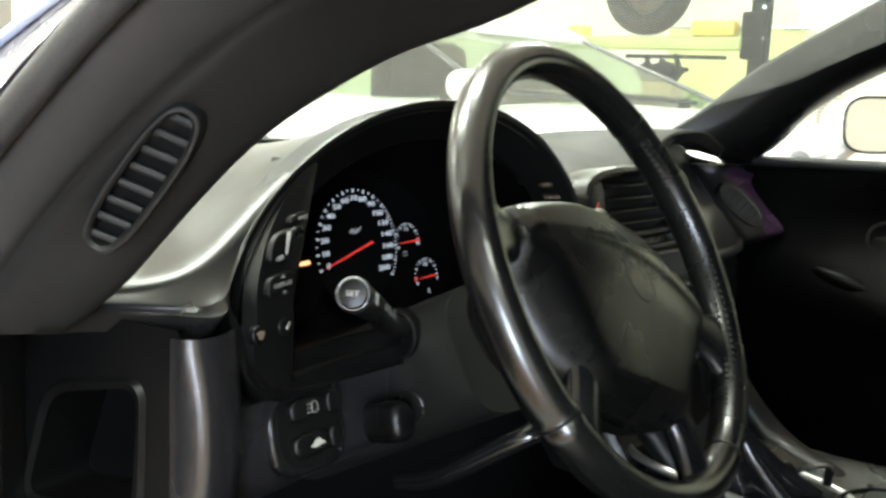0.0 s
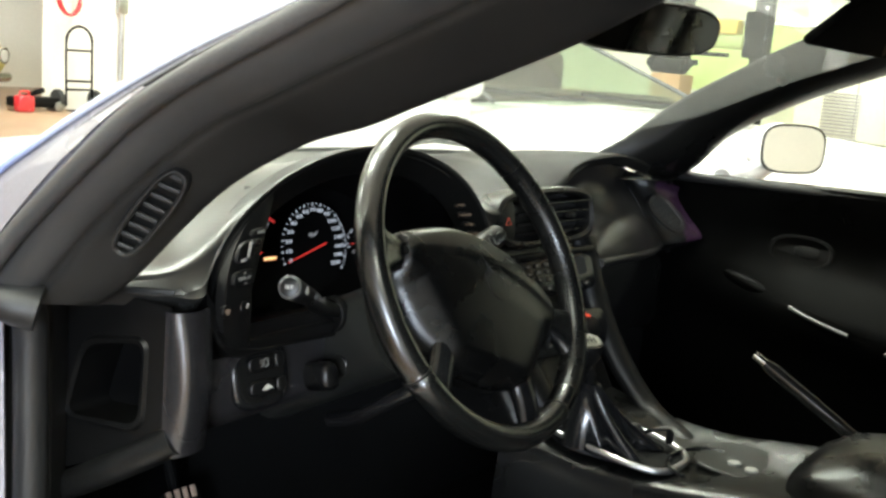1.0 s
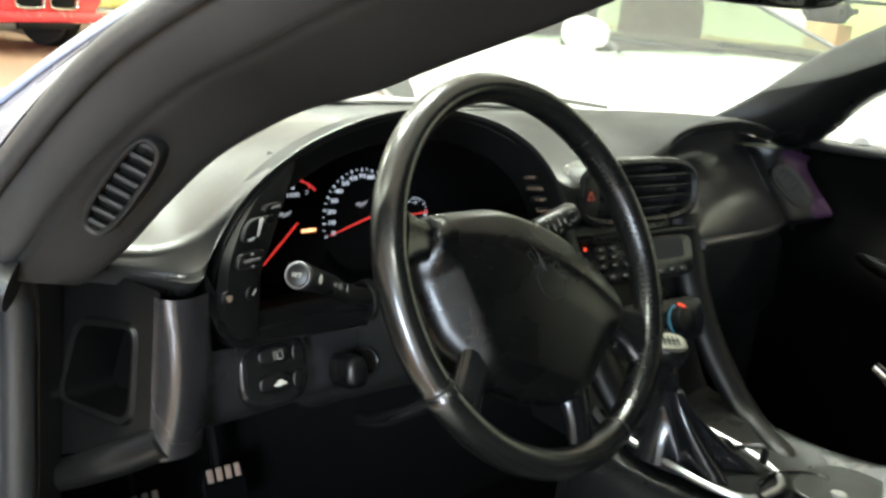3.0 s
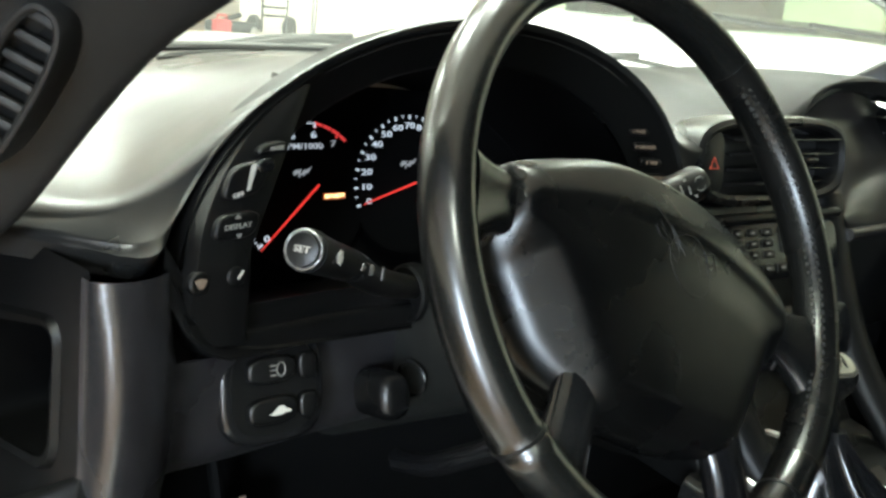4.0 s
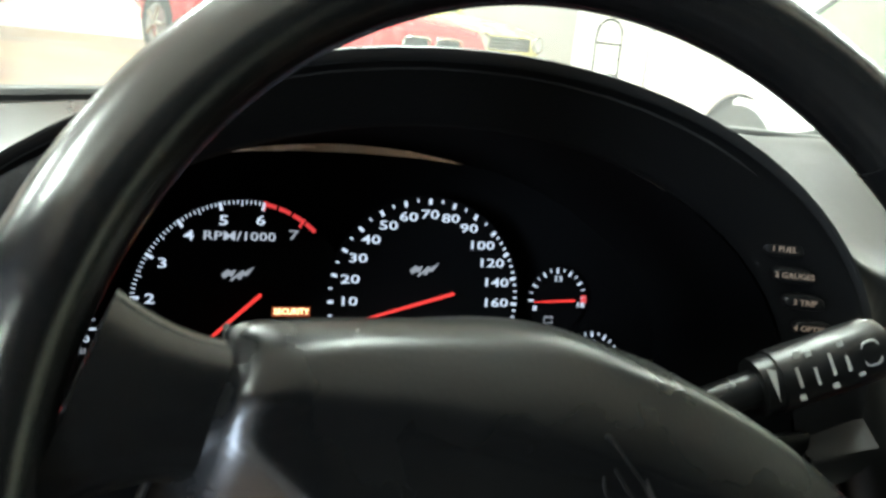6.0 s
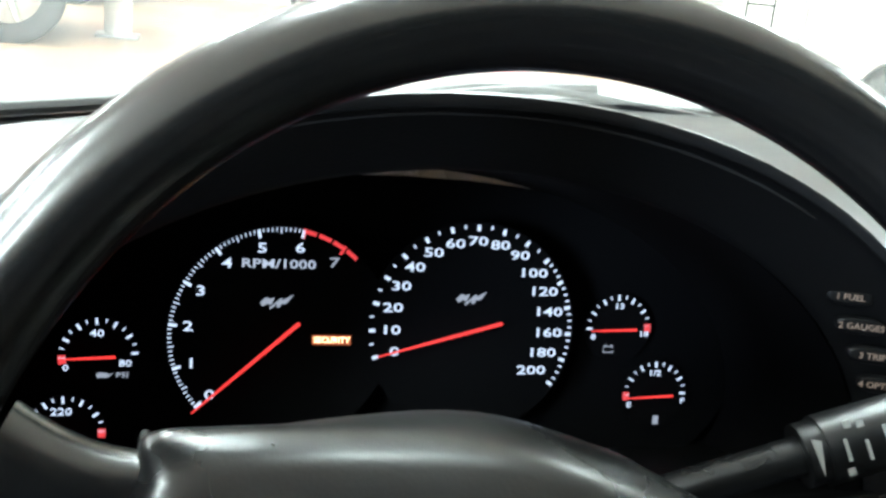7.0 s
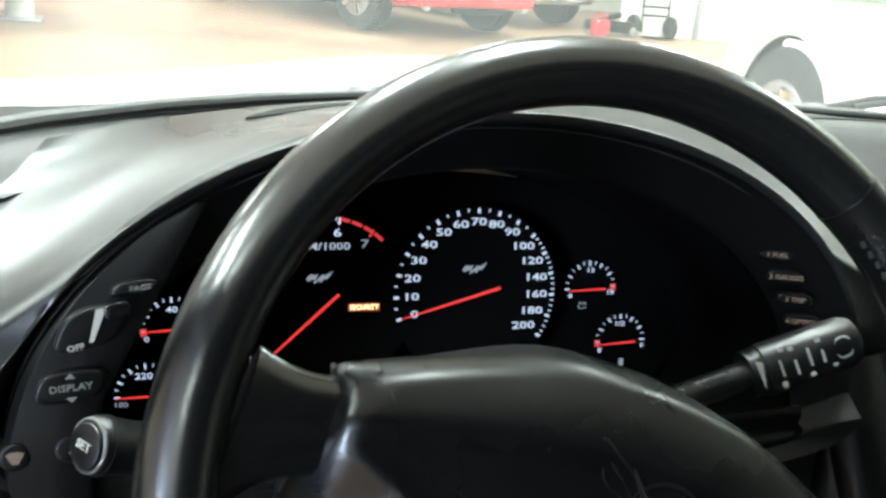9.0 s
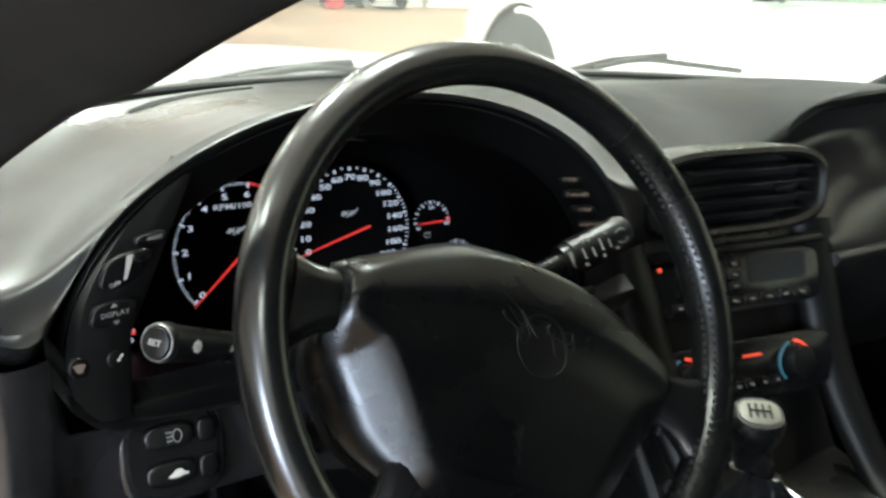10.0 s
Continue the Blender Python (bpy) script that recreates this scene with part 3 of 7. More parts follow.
def small_dial(name, x, z, words, span, red_end, deg, label):
    """A small dial, set back behind the two large ones."""
    g, m = dial(name, x, z, 0.0200, label, -0.015)
    marks = [(0.0165 if k % 2 == 0 else 0.0178, 0.0200, span[0] + (span[1] - span[0]) * k / 12, 0.0006 if k % 2 == 0 else 0.0003) for k in range(13)]
    single_ticks(m, marks, LIT, g)
    e = span[0] if red_end == 0 else span[1]
    d = -1 if red_end == 0 else 1
    ticks("red_arc", m, [(0.0165, 0.0204, e + d * -7 * j, 0.0012) for j in range(2)], REDLINE, g)
    for w, px, pz, s in words:
        writing("numeral", w, s, m @ Matrix.Translation((px, pz, 0.0006)), LIT_DIM if s < 0.0045 else LIT, g, spread=1.35)
    pointer(m, deg, 0.0195, 0.0088, 0.0008, g)
    return g, m


oil, om = small_dial("oil_gauge", -0.1375, 0.7185, [("40", -0.001, 0.0118, 0.0054), ("0", -0.0163, -0.0068, 0.0048), ("80", 0.0135, -0.0042, 0.0050), ("PSI", 0.0120, -0.0105, 0.0040)], (184, 4), 0, 183, "small lit oil pressure dial")
part("can_symbol", outline_plate([(-.0035, -.0012), (.0018, -.0012), (.0048, .0012), (.0020, .0004), (.0010, .0014), (-.0030, .0014), (-.0042, .0004)], 0.0004, om @ Matrix.Translation((0.0030, -0.0105, 0.0006))), LIT_DIM, oil)
small_dial("temperature_gauge", -0.1536, 0.6770, [("220", -0.002, 0.0118, 0.0054), ("100", -0.016, -0.006, 0.0044), ("260", 0.0135, -0.0068, 0.0048)], (184, 4), 1, 181, "small lit coolant temperature dial")
volt, vm = small_dial("voltmeter", 0.1543, 0.7364, [("13", -0.0005, 0.0132, 0.0048), ("8", -0.0156, -0.0053, 0.0046), ("18", 0.0162, -0.0032, 0.0046)], (181, 5), 1, 182, "small lit voltage dial")
bat = part("battery_symbol", tube([vm @ Vector((-0.0057 + x, -0.0124 + y, 0.0006)) for x, y in ((-.0030, -.0019), (.0030, -.0019), (.0030, .0014), (-.0030, .0014), (-.0030, -.0019))], 0.00035, 5), LIT_DIM, volt, "pale battery outline")
for x in (-0.0018, 0.0018):
    part("terminal", box((0.0012, 0.0010, 0.0005), (-0.0057 + x, -0.0104, 0.0006), m=None), LIT_DIM, bat).matrix_basis = vm
fuel, fm = small_dial("fuel_gauge", 0.1810, 0.6970, [("1/2", -0.001, 0.0130, 0.0048), ("E", -0.0163, -0.0064, 0.0046), ("F", 0.0184, -0.0042, 0.0046)], (180, 2), 0, 183, "small lit fuel dial")
pump = part("pump_symbol", box((0.0034, 0.0052, 0.0004), (0.0018, -0.0158, 0.0006), m=None), LIT_DIM, fuel)
pump.matrix_basis = fm
part("pump_hose", tube([fm @ Vector((0.0036 + x, -0.0158 + y, 0.0006)) for x, y in ((0, .0016), (.0012, .0010), (.0012, -.0020), (0, -.0020))], 0.00035, 5), LIT_DIM, pump)


# black sill under the dials, from the button wing to the centre stack, with a narrow ledge
rings = []
for k in range(33):
    x = -0.236 + 0.470 * k / 32
    low = 0.674 + 0.044 * max(0.0, min(1.0, (-0.190 - x) / 0.046)) ** 2
    y = 0.150 - 0.008 * max(0.0, min(1.0, (-0.12 - x) / 0.08)) + 0.012 * max(0.0, (x - 0.08) / 0.15)
    rings.append([Vector((x, y + 0.020, low - 0.004)), Vector((x, y + 0.003, low)), Vector((x, y, low + 0.004)), Vector((x, y, low + 0.016)), Vector((x, y + 0.004, low + 0.0185)), Vector((x, y + 0.0045, low + 0.028)), Vector((x, y + 0.010, low + 0.032)), Vector((x, y + 0.050, low + 0.012)), Vector((x, y + 0.170, low - 0.020))])
part("dial_sill", loft([smooth_line(r, 22) for r in rings], ring_closed=False), BEZEL, cluster, "black plastic sill below the dials", angle=50)
# the flat wing that carries the buttons, with its slanting edge beside the dials
rings = []
for k in range(25):
    z = 0.838 - 0.150 * k / 24
    h = max(-1.0, min(1.0, (z - AZ) / (AB - 0.004)))
    xo = AX - (AA - 0.005) * (math.sqrt(1 - h * h) if h > 0 else 1 - 2.5 * h * h)
    xi = max(xo + 0.002, -0.150 - 0.55 * (0.806 - max(z, 0.742)))
    y = 0.157 - 0.31 * (0.802 - max(z, 0.735))
    rings.append([Vector((xo, y + 0.012, z)), Vector((xo + 0.003, y + 0.001, z)), Vector(((xo + xi) / 2, y, z)), Vector((xi - 0.003, y, z)), Vector((xi - 0.0006, y + 0.0015, z)), Vector((xi, y + 0.005, z)), Vector((xi + 0.004, y + 0.055, z))])
part("button_wing", loft(rings, ring_closed=False), BEZEL, cluster, "black plastic wing with push buttons", angle=50)


# buttons on the wings
def wing_at(x, z, out=0.0, y=None, tilt=0.0):
    yy = y if y is not None else 0.162 - 0.31 * (0.802 - max(z, 0.745))
    return frame_at((x, yy - 0.004, z), (0.10 if x < 0 else -0.22, -1, 0.10)) @ Matrix.Rotation(tilt, 4, "Z") @ Matrix.Translation((0, 0, out))


def wing_button(x, z, w, h, words, tilt, power, size, mat, label="", skew=0.0):
    m = wing_at(x, z, 0, tilt=tilt)
    w, h = w * 0.8, h * 0.8
    pts = [(px + py * skew, py) for px, py in oval(w / 2, h / 2, 28, power)]
    b = part("button", outline_plate(pts, 0.005, m, 0.0018), BEZEL, cluster, label)
    for wd, px, py, s in words:
        writing("lettering", wd, s * 0.8, m @ Matrix.Translation((px * 0.8, py * 0.8, 0.0053)), mat, b)
    return b, m


wing_button(-0.167, 0.801, 0.026, 0.0095, [("PAGE", 0.003, 0.0, 0.0044)], 0.10, 2.6, 0.006, PRINT_DIM, "black push button", 0.5)
sl, m = wing_button(-0.186, 0.784, 0.036, 0.024, [("OFF", -0.010, -0.009, 0.0048)], 0.15, 3.2, 0.006, PRINT, "black dimmer panel with a white wedge", 0.6)
part("wedge", outline_plate([(-0.002, -0.006), (0.0, -0.006), (0.0078, 0.0085), (0.0034, 0.0085)], 0.0005, m @ Matrix.Translation((0, 0, 0.0052))), PRINT, sl, "white wedge mark")
part("slider", outline_plate(oval(0.006, 0.004, 16, 3), 0.003, m @ Matrix.Translation((0.0125, 0.0065, 0.005)), 0.001), GLOSSY, sl)
ds, m = wing_button(-0.195, 0.759, 0.037, 0.019, [("DISPLAY", 0.0, 0.0, 0.0055)], 0.05, 3.2, 0.006, PRINT_DIM, "black rocker button with arrows", 0.35)
for s in (1, -1):
    part("arrow", outline_plate([(-0.0022, s * 0.0045), (0.0022, s * 0.0045), (0, s * 0.0070)], 0.0005, m @ Matrix.Translation((0, 0, 0.0052))), PRINT_DIM, ds)
db, m = wing_button(-0.219, 0.728, 0.017, 0.017, [], 0, 2.2, 0.006, PRINT, "black button with a lamp symbol")
part("symbol", outline_plate([(-.0026, -.0006), (-.0040, .0020), (-.0014, .0030), (.0014, .0030), (.0040, .0020), (.0026, -.0006), (.0014, -.0028), (-.0014, -.0028)], 0.0005, m @ Matrix.Translation((0, 0, 0.0052))), LIT_BUTTON, db)
rk, m = wing_button(-0.196, 0.730, 0.016, 0.016, [], 0, 2.0, 0.006, PRINT, "round black dimmer knob")
part("mark", box((0.0012, 0.006, 0.0005), (0.001, 0.002, 0.0055), m=None), PRINT, rk).matrix_basis = m @ Matrix.Rotation(-0.7, 4, "Z")
for k, wd in enumerate(("1 FUEL", "2 GAUGES", "3 TRIP", "4 OPTIONS")):
    bmx = frame_at((0.201 + 0.0052 * k, 0.180 - 0.0052 * k, 0.804 - 0.0124 * k), (-0.30, -1, 0.12))
    pts = [(px - 0.3 * py, py) for px, py in oval(0.0108, 0.0040, 28, 3.0)]
    b = part("button", outline_plate(pts, 0.005, bmx, 0.0016), BEZEL, cluster, "black push button with amber lettering")
    writing("lettering", wd, 0.0040, bmx @ Matrix.Translation((0.0, 0, 0.0053)), LIT_BUTTON, b)

# ---- steering wheel ----
WA = radians(27.35)
WHEEL = Matrix.Translation((0.0136, -0.0032, 0.7654)) @ Matrix.Rotation(radians(3.155), 4, "Z") @ Matrix(((1, 0, 0), (0, math.sin(WA), -math.cos(WA)), (0, math.cos(WA), math.sin(WA)))).to_4x4() @ Matrix.Rotation(radians(-24.5), 4, "Z")
wheel = thing("steering_wheel", "black leather four spoke steering wheel, slightly turned", "steering wheel")
wheel.matrix_basis = WHEEL
RW, RT = 0.1735, 0.0148


def rim_piece(a0, a1, rt, n, mat, label, name="rim"):
    rings = []
    for k in range(n + 1):
        a = radians(a0 + (a1 - a0) * k / n)
        c = Vector((math.cos(a), math.sin(a), 0))
        rings.append([c * (RW + rt * math.cos(b) * (1.0 if math.cos(b) > 0 else 0.9)) + Vector((0, 0, rt * 1.06 * math.sin(b))) for b in [2 * math.pi * j / 20 for j in range(20)]])
    return part(name, loft(rings), mat, wheel, label, angle=60)


rim_piece(232, 232 + 360, RT, 120, RIM, "smooth black leather rim, shiny from wear")
# grip leather with holes on the right side
grip = rim_piece(-35, 68, RT * 1.012, 44, LEATHER, "perforated black leather grip", "grip")
bm = bmesh.new()
for k in range(46):
    a = radians(-30 + 92 * k / 45)
    for b in (2.35, 2.75):
        p = Vector((math.cos(a) * (RW + RT * 1.03 * math.cos(b)), math.sin(a) * (RW + RT * 1.03 * math.cos(b)), RT * 1.08 * math.sin(b)))
        box((0.0016, 0.0030, 0.0016), p, 0.0, bm, Matrix.Rotation(a + (0.35 if b < 2.5 else -0.35), 4, "Z"))
part("stitching", bm, SEAM, grip, "dark zigzag stitching", smooth=False)
for deg in (230.6, 67.5, 313.5):
    rim_piece(deg, deg + 0.7, RT * 1.035, 2, PLASTIC, "", "rim_seam")


def ease(v, a, b):
    v = min(1.0, max(0.0, (v - a) / (b - a)))
    return v * v * (3 - 2 * v)


def pad_outline(s=1.0, n=64):
    """The hub pad: broad at the top, notched beside the two upper spokes, tapering to a narrow chin."""
    half = smooth_line([(0, 0.0475, 0), (0.045, 0.0435, 0), (0.085, 0.0295, 0), (0.112, 0.0180, 0), (0.1275, 0.0095, 0), (0.1258, 0.000, 0), (0.1260, -0.013, 0), (0.1310, -0.030, 0), (0.1275, -0.045, 0),
                        (0.113, -0.068, 0), (0.098, -0.088, 0), (0.074, -0.105, 0), (0.038, -0.117, 0), (0, -0.120, 0)], n // 2 + 1)
    plain = smooth_line([(0, 0.0475, 0), (0.045, 0.0435, 0), (0.085, 0.0295, 0), (0.112, 0.0175, 0), (0.1250, 0.0085, 0), (0.1280, -0.003, 0), (0.1290, -0.018, 0), (0.1290, -0.032, 0), (0.1255, -0.046, 0),
                         (0.112, -0.068, 0), (0.098, -0.088, 0), (0.074, -0.105, 0), (0.038, -0.117, 0), (0, -0.120, 0)], n // 2 + 1)
    w = ease(s, 0.955, 0.995)
    half = [b.lerp(a, w) for a, b in zip(half, plain)]
    pts = [(p.x * s, (p.y + 0.035) * s - 0.035) for p in half]
    return pts + [(-x, y) for x, y in pts[-2:0:-1]]


def pad_z(x, y, s):
    """Height of the cover: a broad flat middle, a rolled top edge and two flat side facets."""
    ax = abs(x)
    z = 0.0175 - 0.45 * x * x - 0.3 * (y + 0.03) ** 2
    # rolled top, with a soft step below the roll, and chin
    top = y - (0.014 - 1.5 * x * x)
    z -= 0.20 * max(0.0, top) + 5.0 * max(0.0, top) ** 2 + 0.5 * max(0.0, -y - 0.095)
    z -= 0.0020 * ease(-top, 0.000, 0.010) * (1 - ease(-top, 0.014, 0.040))
    # flat facet outside the slanting crease, ending below the wing
    d = (ax - 0.0970) * 0.882 - (y + 0.026) * 0.47
    e = (ax - 0.0970) * 0.67 + (y + 0.026) * 0.74
    flat = 0.0125 - 0.80 * d + 0.45 * max(0.0, e)
    gap = z - flat
    z -= 0.5 * (gap + math.sqrt(gap * gap + 0.0028 ** 2))
    return z - 0.0075 * max(0.0, (s - 0.90) / 0.10) ** 2


def hub_pad():
    rings = []
    n = 34
    for k in range(n):
        s = 1.0 - 0.985 * (k / (n - 1)) ** 1.15
        rings.append([Vector((x, y, pad_z(x, y, s))) for x, y in pad_outline(s, 128)])
    # the side wall, four centimetres deep along the top
    edge = [[Vector((x, y + bulge * max(0.0, 1 - (x / 0.10) ** 2) * ease(y, 0.004, 0.030), p.z - dz - more * ease(y, 0.004, 0.030))) for (x, y), p in zip(pad_outline(g, 128), rings[0])]
            for g, dz, more, bulge in ((0.994, 0.012, 0.030, 0.008), (1.003, 0.009, 0.017, 0.009), (1.006, 0.006, 0.008, 0.006), (1.004, 0.002, 0.002, 0.002))]
    pad = part("hub_pad", loft(edge + rings), HUB_SKIN, wheel, "black leather grained airbag cover", angle=75)
    # matt black puts the shade behind the cover into its colour
    back = [[Vector((x, y, p.z - dz)) for (x, y), p in zip(pad_outline(g, 128), rings[0])] for g, dz in ((0.985, 0.010), (0.97, 0.030), (0.80, 0.045))]
    part("pad_back", loft(back), DEEP, wheel)
    return pad


hub = hub_pad()


def pressed_mark(parent):
    """A pressed emblem of plain shapes: a ring, a plain flag and a chequered flag on crossed poles."""
    def at(x, y):
        return Vector((0.006 + x, -0.010 + y, pad_z(0.006 + x, -0.010 + y, 0.2) - 0.0005))
    ring = [at(0.0195 * math.cos(t), 0.0195 * math.sin(t)) for t in [2 * math.pi * k / 40 for k in range(41)]]
    part("emblem_ring", tube(ring, 0.0009, 6), BEZEL, parent)
    part("emblem_pole", tube([at(-0.010, -0.024), at(0.002, 0.006), at(0.006, 0.027)], 0.0006, 6), BEZEL, parent)
    part("emblem_pole", tube([at(0.010, -0.024), at(-0.004, 0.004), at(-0.020, 0.020)], 0.0006, 6), BEZEL, parent)
    plain = [(-0.010, 0.006), (-0.017, 0.016), (-0.027, 0.022), (-0.035, 0.026), (-0.030, 0.012), (-0.022, 0.008), (-0.014, -0.002)]
    part("emblem_flag", tube(smooth_line([at(x, y) for x, y in plain + plain[:1]], 30), 0.0008, 6), BEZEL, parent)
    part("emblem_fold", tube([at(-0.014, 0.006), at(-0.022, 0.014), at(-0.030, 0.019)], 0.0007, 6), BEZEL, parent)
    for k in range(3):
        part("emblem_bar", tube([at(0.010 + 0.008 * k, -0.004 + 0.003 * k), at(0.007 + 0.008 * k, 0.009 + 0.003 * k)], 0.0007, 6), BEZEL, parent)
        part("emblem_bar", tube([at(0.010 - 0.0015 * k, -0.004 + 0.0065 * k), at(0.026 - 0.0015 * k, 0.002 + 0.0065 * k)], 0.0007, 6), BEZEL, parent)


pressed_mark(hub)
part("crack", tube([Vector((x, y, pad_z(x, y, 0.5) - 0.0001)) for x, y in ((-0.003, -0.060), (-0.0045, -0.070), (-0.0025, -0.082))], 0.00035, 5), PLASTIC, hub)


def spoke(a_in, r_in, a_out, w_in, w_out, z_in, mat=LEATHER, label=""):
    rings = []
    for k in range(9):
        f = k / 8
        r = r_in + (RW - 0.006 - r_in) * f
        a = radians(a_in + (a_out - a_in) * f)
        c, s = Vector((math.cos(a), math.sin(a), 0)), Vector((-math.sin(a), math.cos(a), 0))
        w = w_in + (w_out - w_in) * f - 0.006 * math.sin(math.pi * f)
        z = z_in * (1 - f) ** 1.5
        h = 0.011
        rings.append([c * r + s * (w * math.cos(b)) + Vector((0, 0, z - 0.004 + h * math.sin(b))) for b in [2 * math.pi * j / 16 for j in range(16)]])
    return part("spoke", loft(rings), mat, wheel, label)


def upper_spoke(side):
    """A short broad spoke that flares into the rim, its inner end tucked under the cover's notch."""
    rings = []
    for k in range(13):
        f = k / 12
        flare = f ** 2.2
        hi = Vector((0.112, 0.0125, 0)).lerp(Vector((0.158, 0.0030, 0)), f) + Vector((0, 0.003 * flare - 0.004 * math.sin(math.pi * f), 0))
        lo = Vector((0.112, -0.030, 0)).lerp(Vector((0.157, -0.040, 0)), f) + Vector((0, -0.016 * flare + 0.004 * math.sin(math.pi * f), 0))
        c, h = (hi + lo) / 2, (hi - lo) / 2
        zc = -0.0120 + 0.0095 * f
        rings.append([Vector((side * (c.x + h.x * u), c.y + h.y * u, zc + 0.0105 * v)) for u, v in oval(1.0, 1.0, 28, 2.5)])
    return part("spoke", loft(rings), RIM, wheel, "black upper spoke", angle=60)


upper_spoke(-1)
upper_spoke(1)
spoke(234, 0.082, 243, 0.029, 0.019, -0.002, GLOSSY, "glossy black lower spoke")
spoke(-54, 0.082, -63, 0.029, 0.019, -0.002, GLOSSY, "glossy black lower spoke")
# gaps between the pad and the upper spokes
for s in (1, -1):
    part("pad_gap", tube(smooth_line([Vector((s * x, y, -0.0045 + dz)) for x, y, dz in ((0.1285, 0.0100, -0.0085), (0.1272, 0.0040, -0.0035), (0.1266, -0.006, -0.0005), (0.1282, -0.019, -0.0005), (0.1325, -0.030, -0.002), (0.1325, -0.038, -0.006))], 16), 0.0013, 8), SEAM, wheel)
part("hub_boss", tube([(0, -0.02, -0.03), (0, -0.02, -0.075)], lambda f: 0.062 - 0.01 * f, 28), PLASTIC, wheel)

# ---- column and stalks ----
column = thing("steering_column", "black plastic steering column shroud", "steering column")
cx = Vector((0, math.cos(WA), -math.sin(WA)))
c0 = Vector((0.0136, -0.0032, 0.7654)) + cx * 0.115 + Vector((0, 0, -0.018))
rings = []
for k in range(8):
    f = k / 7
    o = c0 + cx * (0.24 * f)
    a, b = 0.062 - 0.004 * f, 0.060 + 0.006 * f
    u = Vector((0, math.sin(WA), math.cos(WA)))
    rings.append([o + Vector((x, 0, 0)) + u * (y if y > 0 else y * 1.25) for x, y in oval(a, b * 0.82, 28, 3)])
part("shroud", loft(rings), COLUMN, column, "grey black moulded shroud")
part("stalk_boot", loft([[Vector((x, 0.156 + a, 0.697 + b)) for a, b in oval(r, r, 28)] for r, x in ((0.021, -0.042), (0.0205, -0.0510), (0.0185, -0.0525), (0.012, -0.0485))]), DEEP, column, "round black stalk boot")
part("lower_cover", tube(smooth_line([(-0.046, 0.150, 0.572), (-0.050, 0.112, 0.586), (-0.048, 0.076, 0.609), (-0.040, 0.040, 0.634), (-0.020, 0.022, 0.645)], 18), 0.0085, 12), GLOSSY, column, "glossy lower column edge")
part("ignition_rim", tube([Vector((-0.0515 - 0.002 * math.cos(t), 0.139 + 0.012 * math.cos(t), 0.640 + 0.012 * math.sin(t))) for t in [2 * math.pi * k / 24 for k in range(25)]], 0.0016, 6), PLASTIC, column)
part("shroud_joint", tube([p + Vector((0, 0, 0)) for p in (rings[0][0] + Vector((0.0006, 0, 0)), rings[-1][0] + Vector((0.0006, 0, 0)))], 0.0012, 6), SEAM, column)

stalk_l = thing("turn_signal_stalk", "black turn signal stalk with a silver ringed SET button", "stalk")
tip = Vector((-0.185, 0.084, 0.760))
root = Vector((-0.048, 0.152, 0.702))
ax = (tip - root).normalized()
part("arm", tube(smooth_line([root, root.lerp(tip, 0.4) + Vector((0, 0, -0.004)), root.lerp(tip, 0.62)], 10), lambda f: 0.008 + 0.002 * f, 16), PLASTIC, stalk_l)
part("handle", tube([root.lerp(tip, f) for f in (0.55, 0.6, 0.7, 0.86, 0.95, 0.985)], lambda f: 0.0088 + 0.0036 * f, 24), PLASTIC, stalk_l)
face = Vector((-0.72, -0.66, 0.2)).normalized()
mk = frame_at(tip, (ax * 0.6 + face * 0.4).normalized())
part("end_collar", disc(0.0122, 0.012, m=mk @ Matrix.Translation((0, 0, -0.004)), bevel=0.003), PLASTIC, stalk_l)
rg = [mk @ Vector((0.0106 * math.cos(t), 0.0106 * math.sin(t), 0.002)) for t in [2 * math.pi * k / 32 for k in range(33)]]
part("button_ring", tube(rg, 0.0010, 8), DARK_STEEL, stalk_l, "worn silver ring")
sb = part("set_button", disc(0.0096, 0.006, m=mk @ Matrix.Translation((0, 0, 0.0015)), bevel=0.001), PLASTIC, stalk_l, "black push button")
writing("lettering", "SET", 0.0052, mk @ Matrix.Translation((0, 0, 0.0048)), PRINT, sb)


def stalk_mark(at_f, turn, pts, mat, side=None):
    o = root.lerp(tip, at_f)
    nrm = (Vector((-0.1, -1.0, 0.3)) - ax * Vector((-0.1, -1.0, 0.3)).dot(ax)).normalized()
    m = frame_at(o + nrm * (0.0092 + 0.0028 * max(0, at_f - 0.55) / 0.45), nrm, up=(0.2, 0, 1)) @ Matrix.Rotation(turn, 4, "Z")
    part("symbol", outline_plate(pts, 0.0005, m), mat, stalk_l)


sun = []
for k in range(16):
    r = 0.0044 if k % 2 == 0 else 0.0027
    sun.append((r * math.cos(k * math.pi / 8), r * math.sin(k * math.pi / 8)))
stalk_mark(0.875, 0, sun, PRINT)
stalk_mark(0.66, 0, [(-.003, -.002), (.002, -.002), (.002, .002), (-.001, .002)], PRINT_DIM)
stalk_mark(0.58, 0, oval(0.003, 0.0035, 12, 3), PRINT_DIM)
stalk_mark(0.47, 0, [(-.0015, -.004), (.0015, -.004), (.0015, .004), (-.0015, .004)], PRINT_DIM)

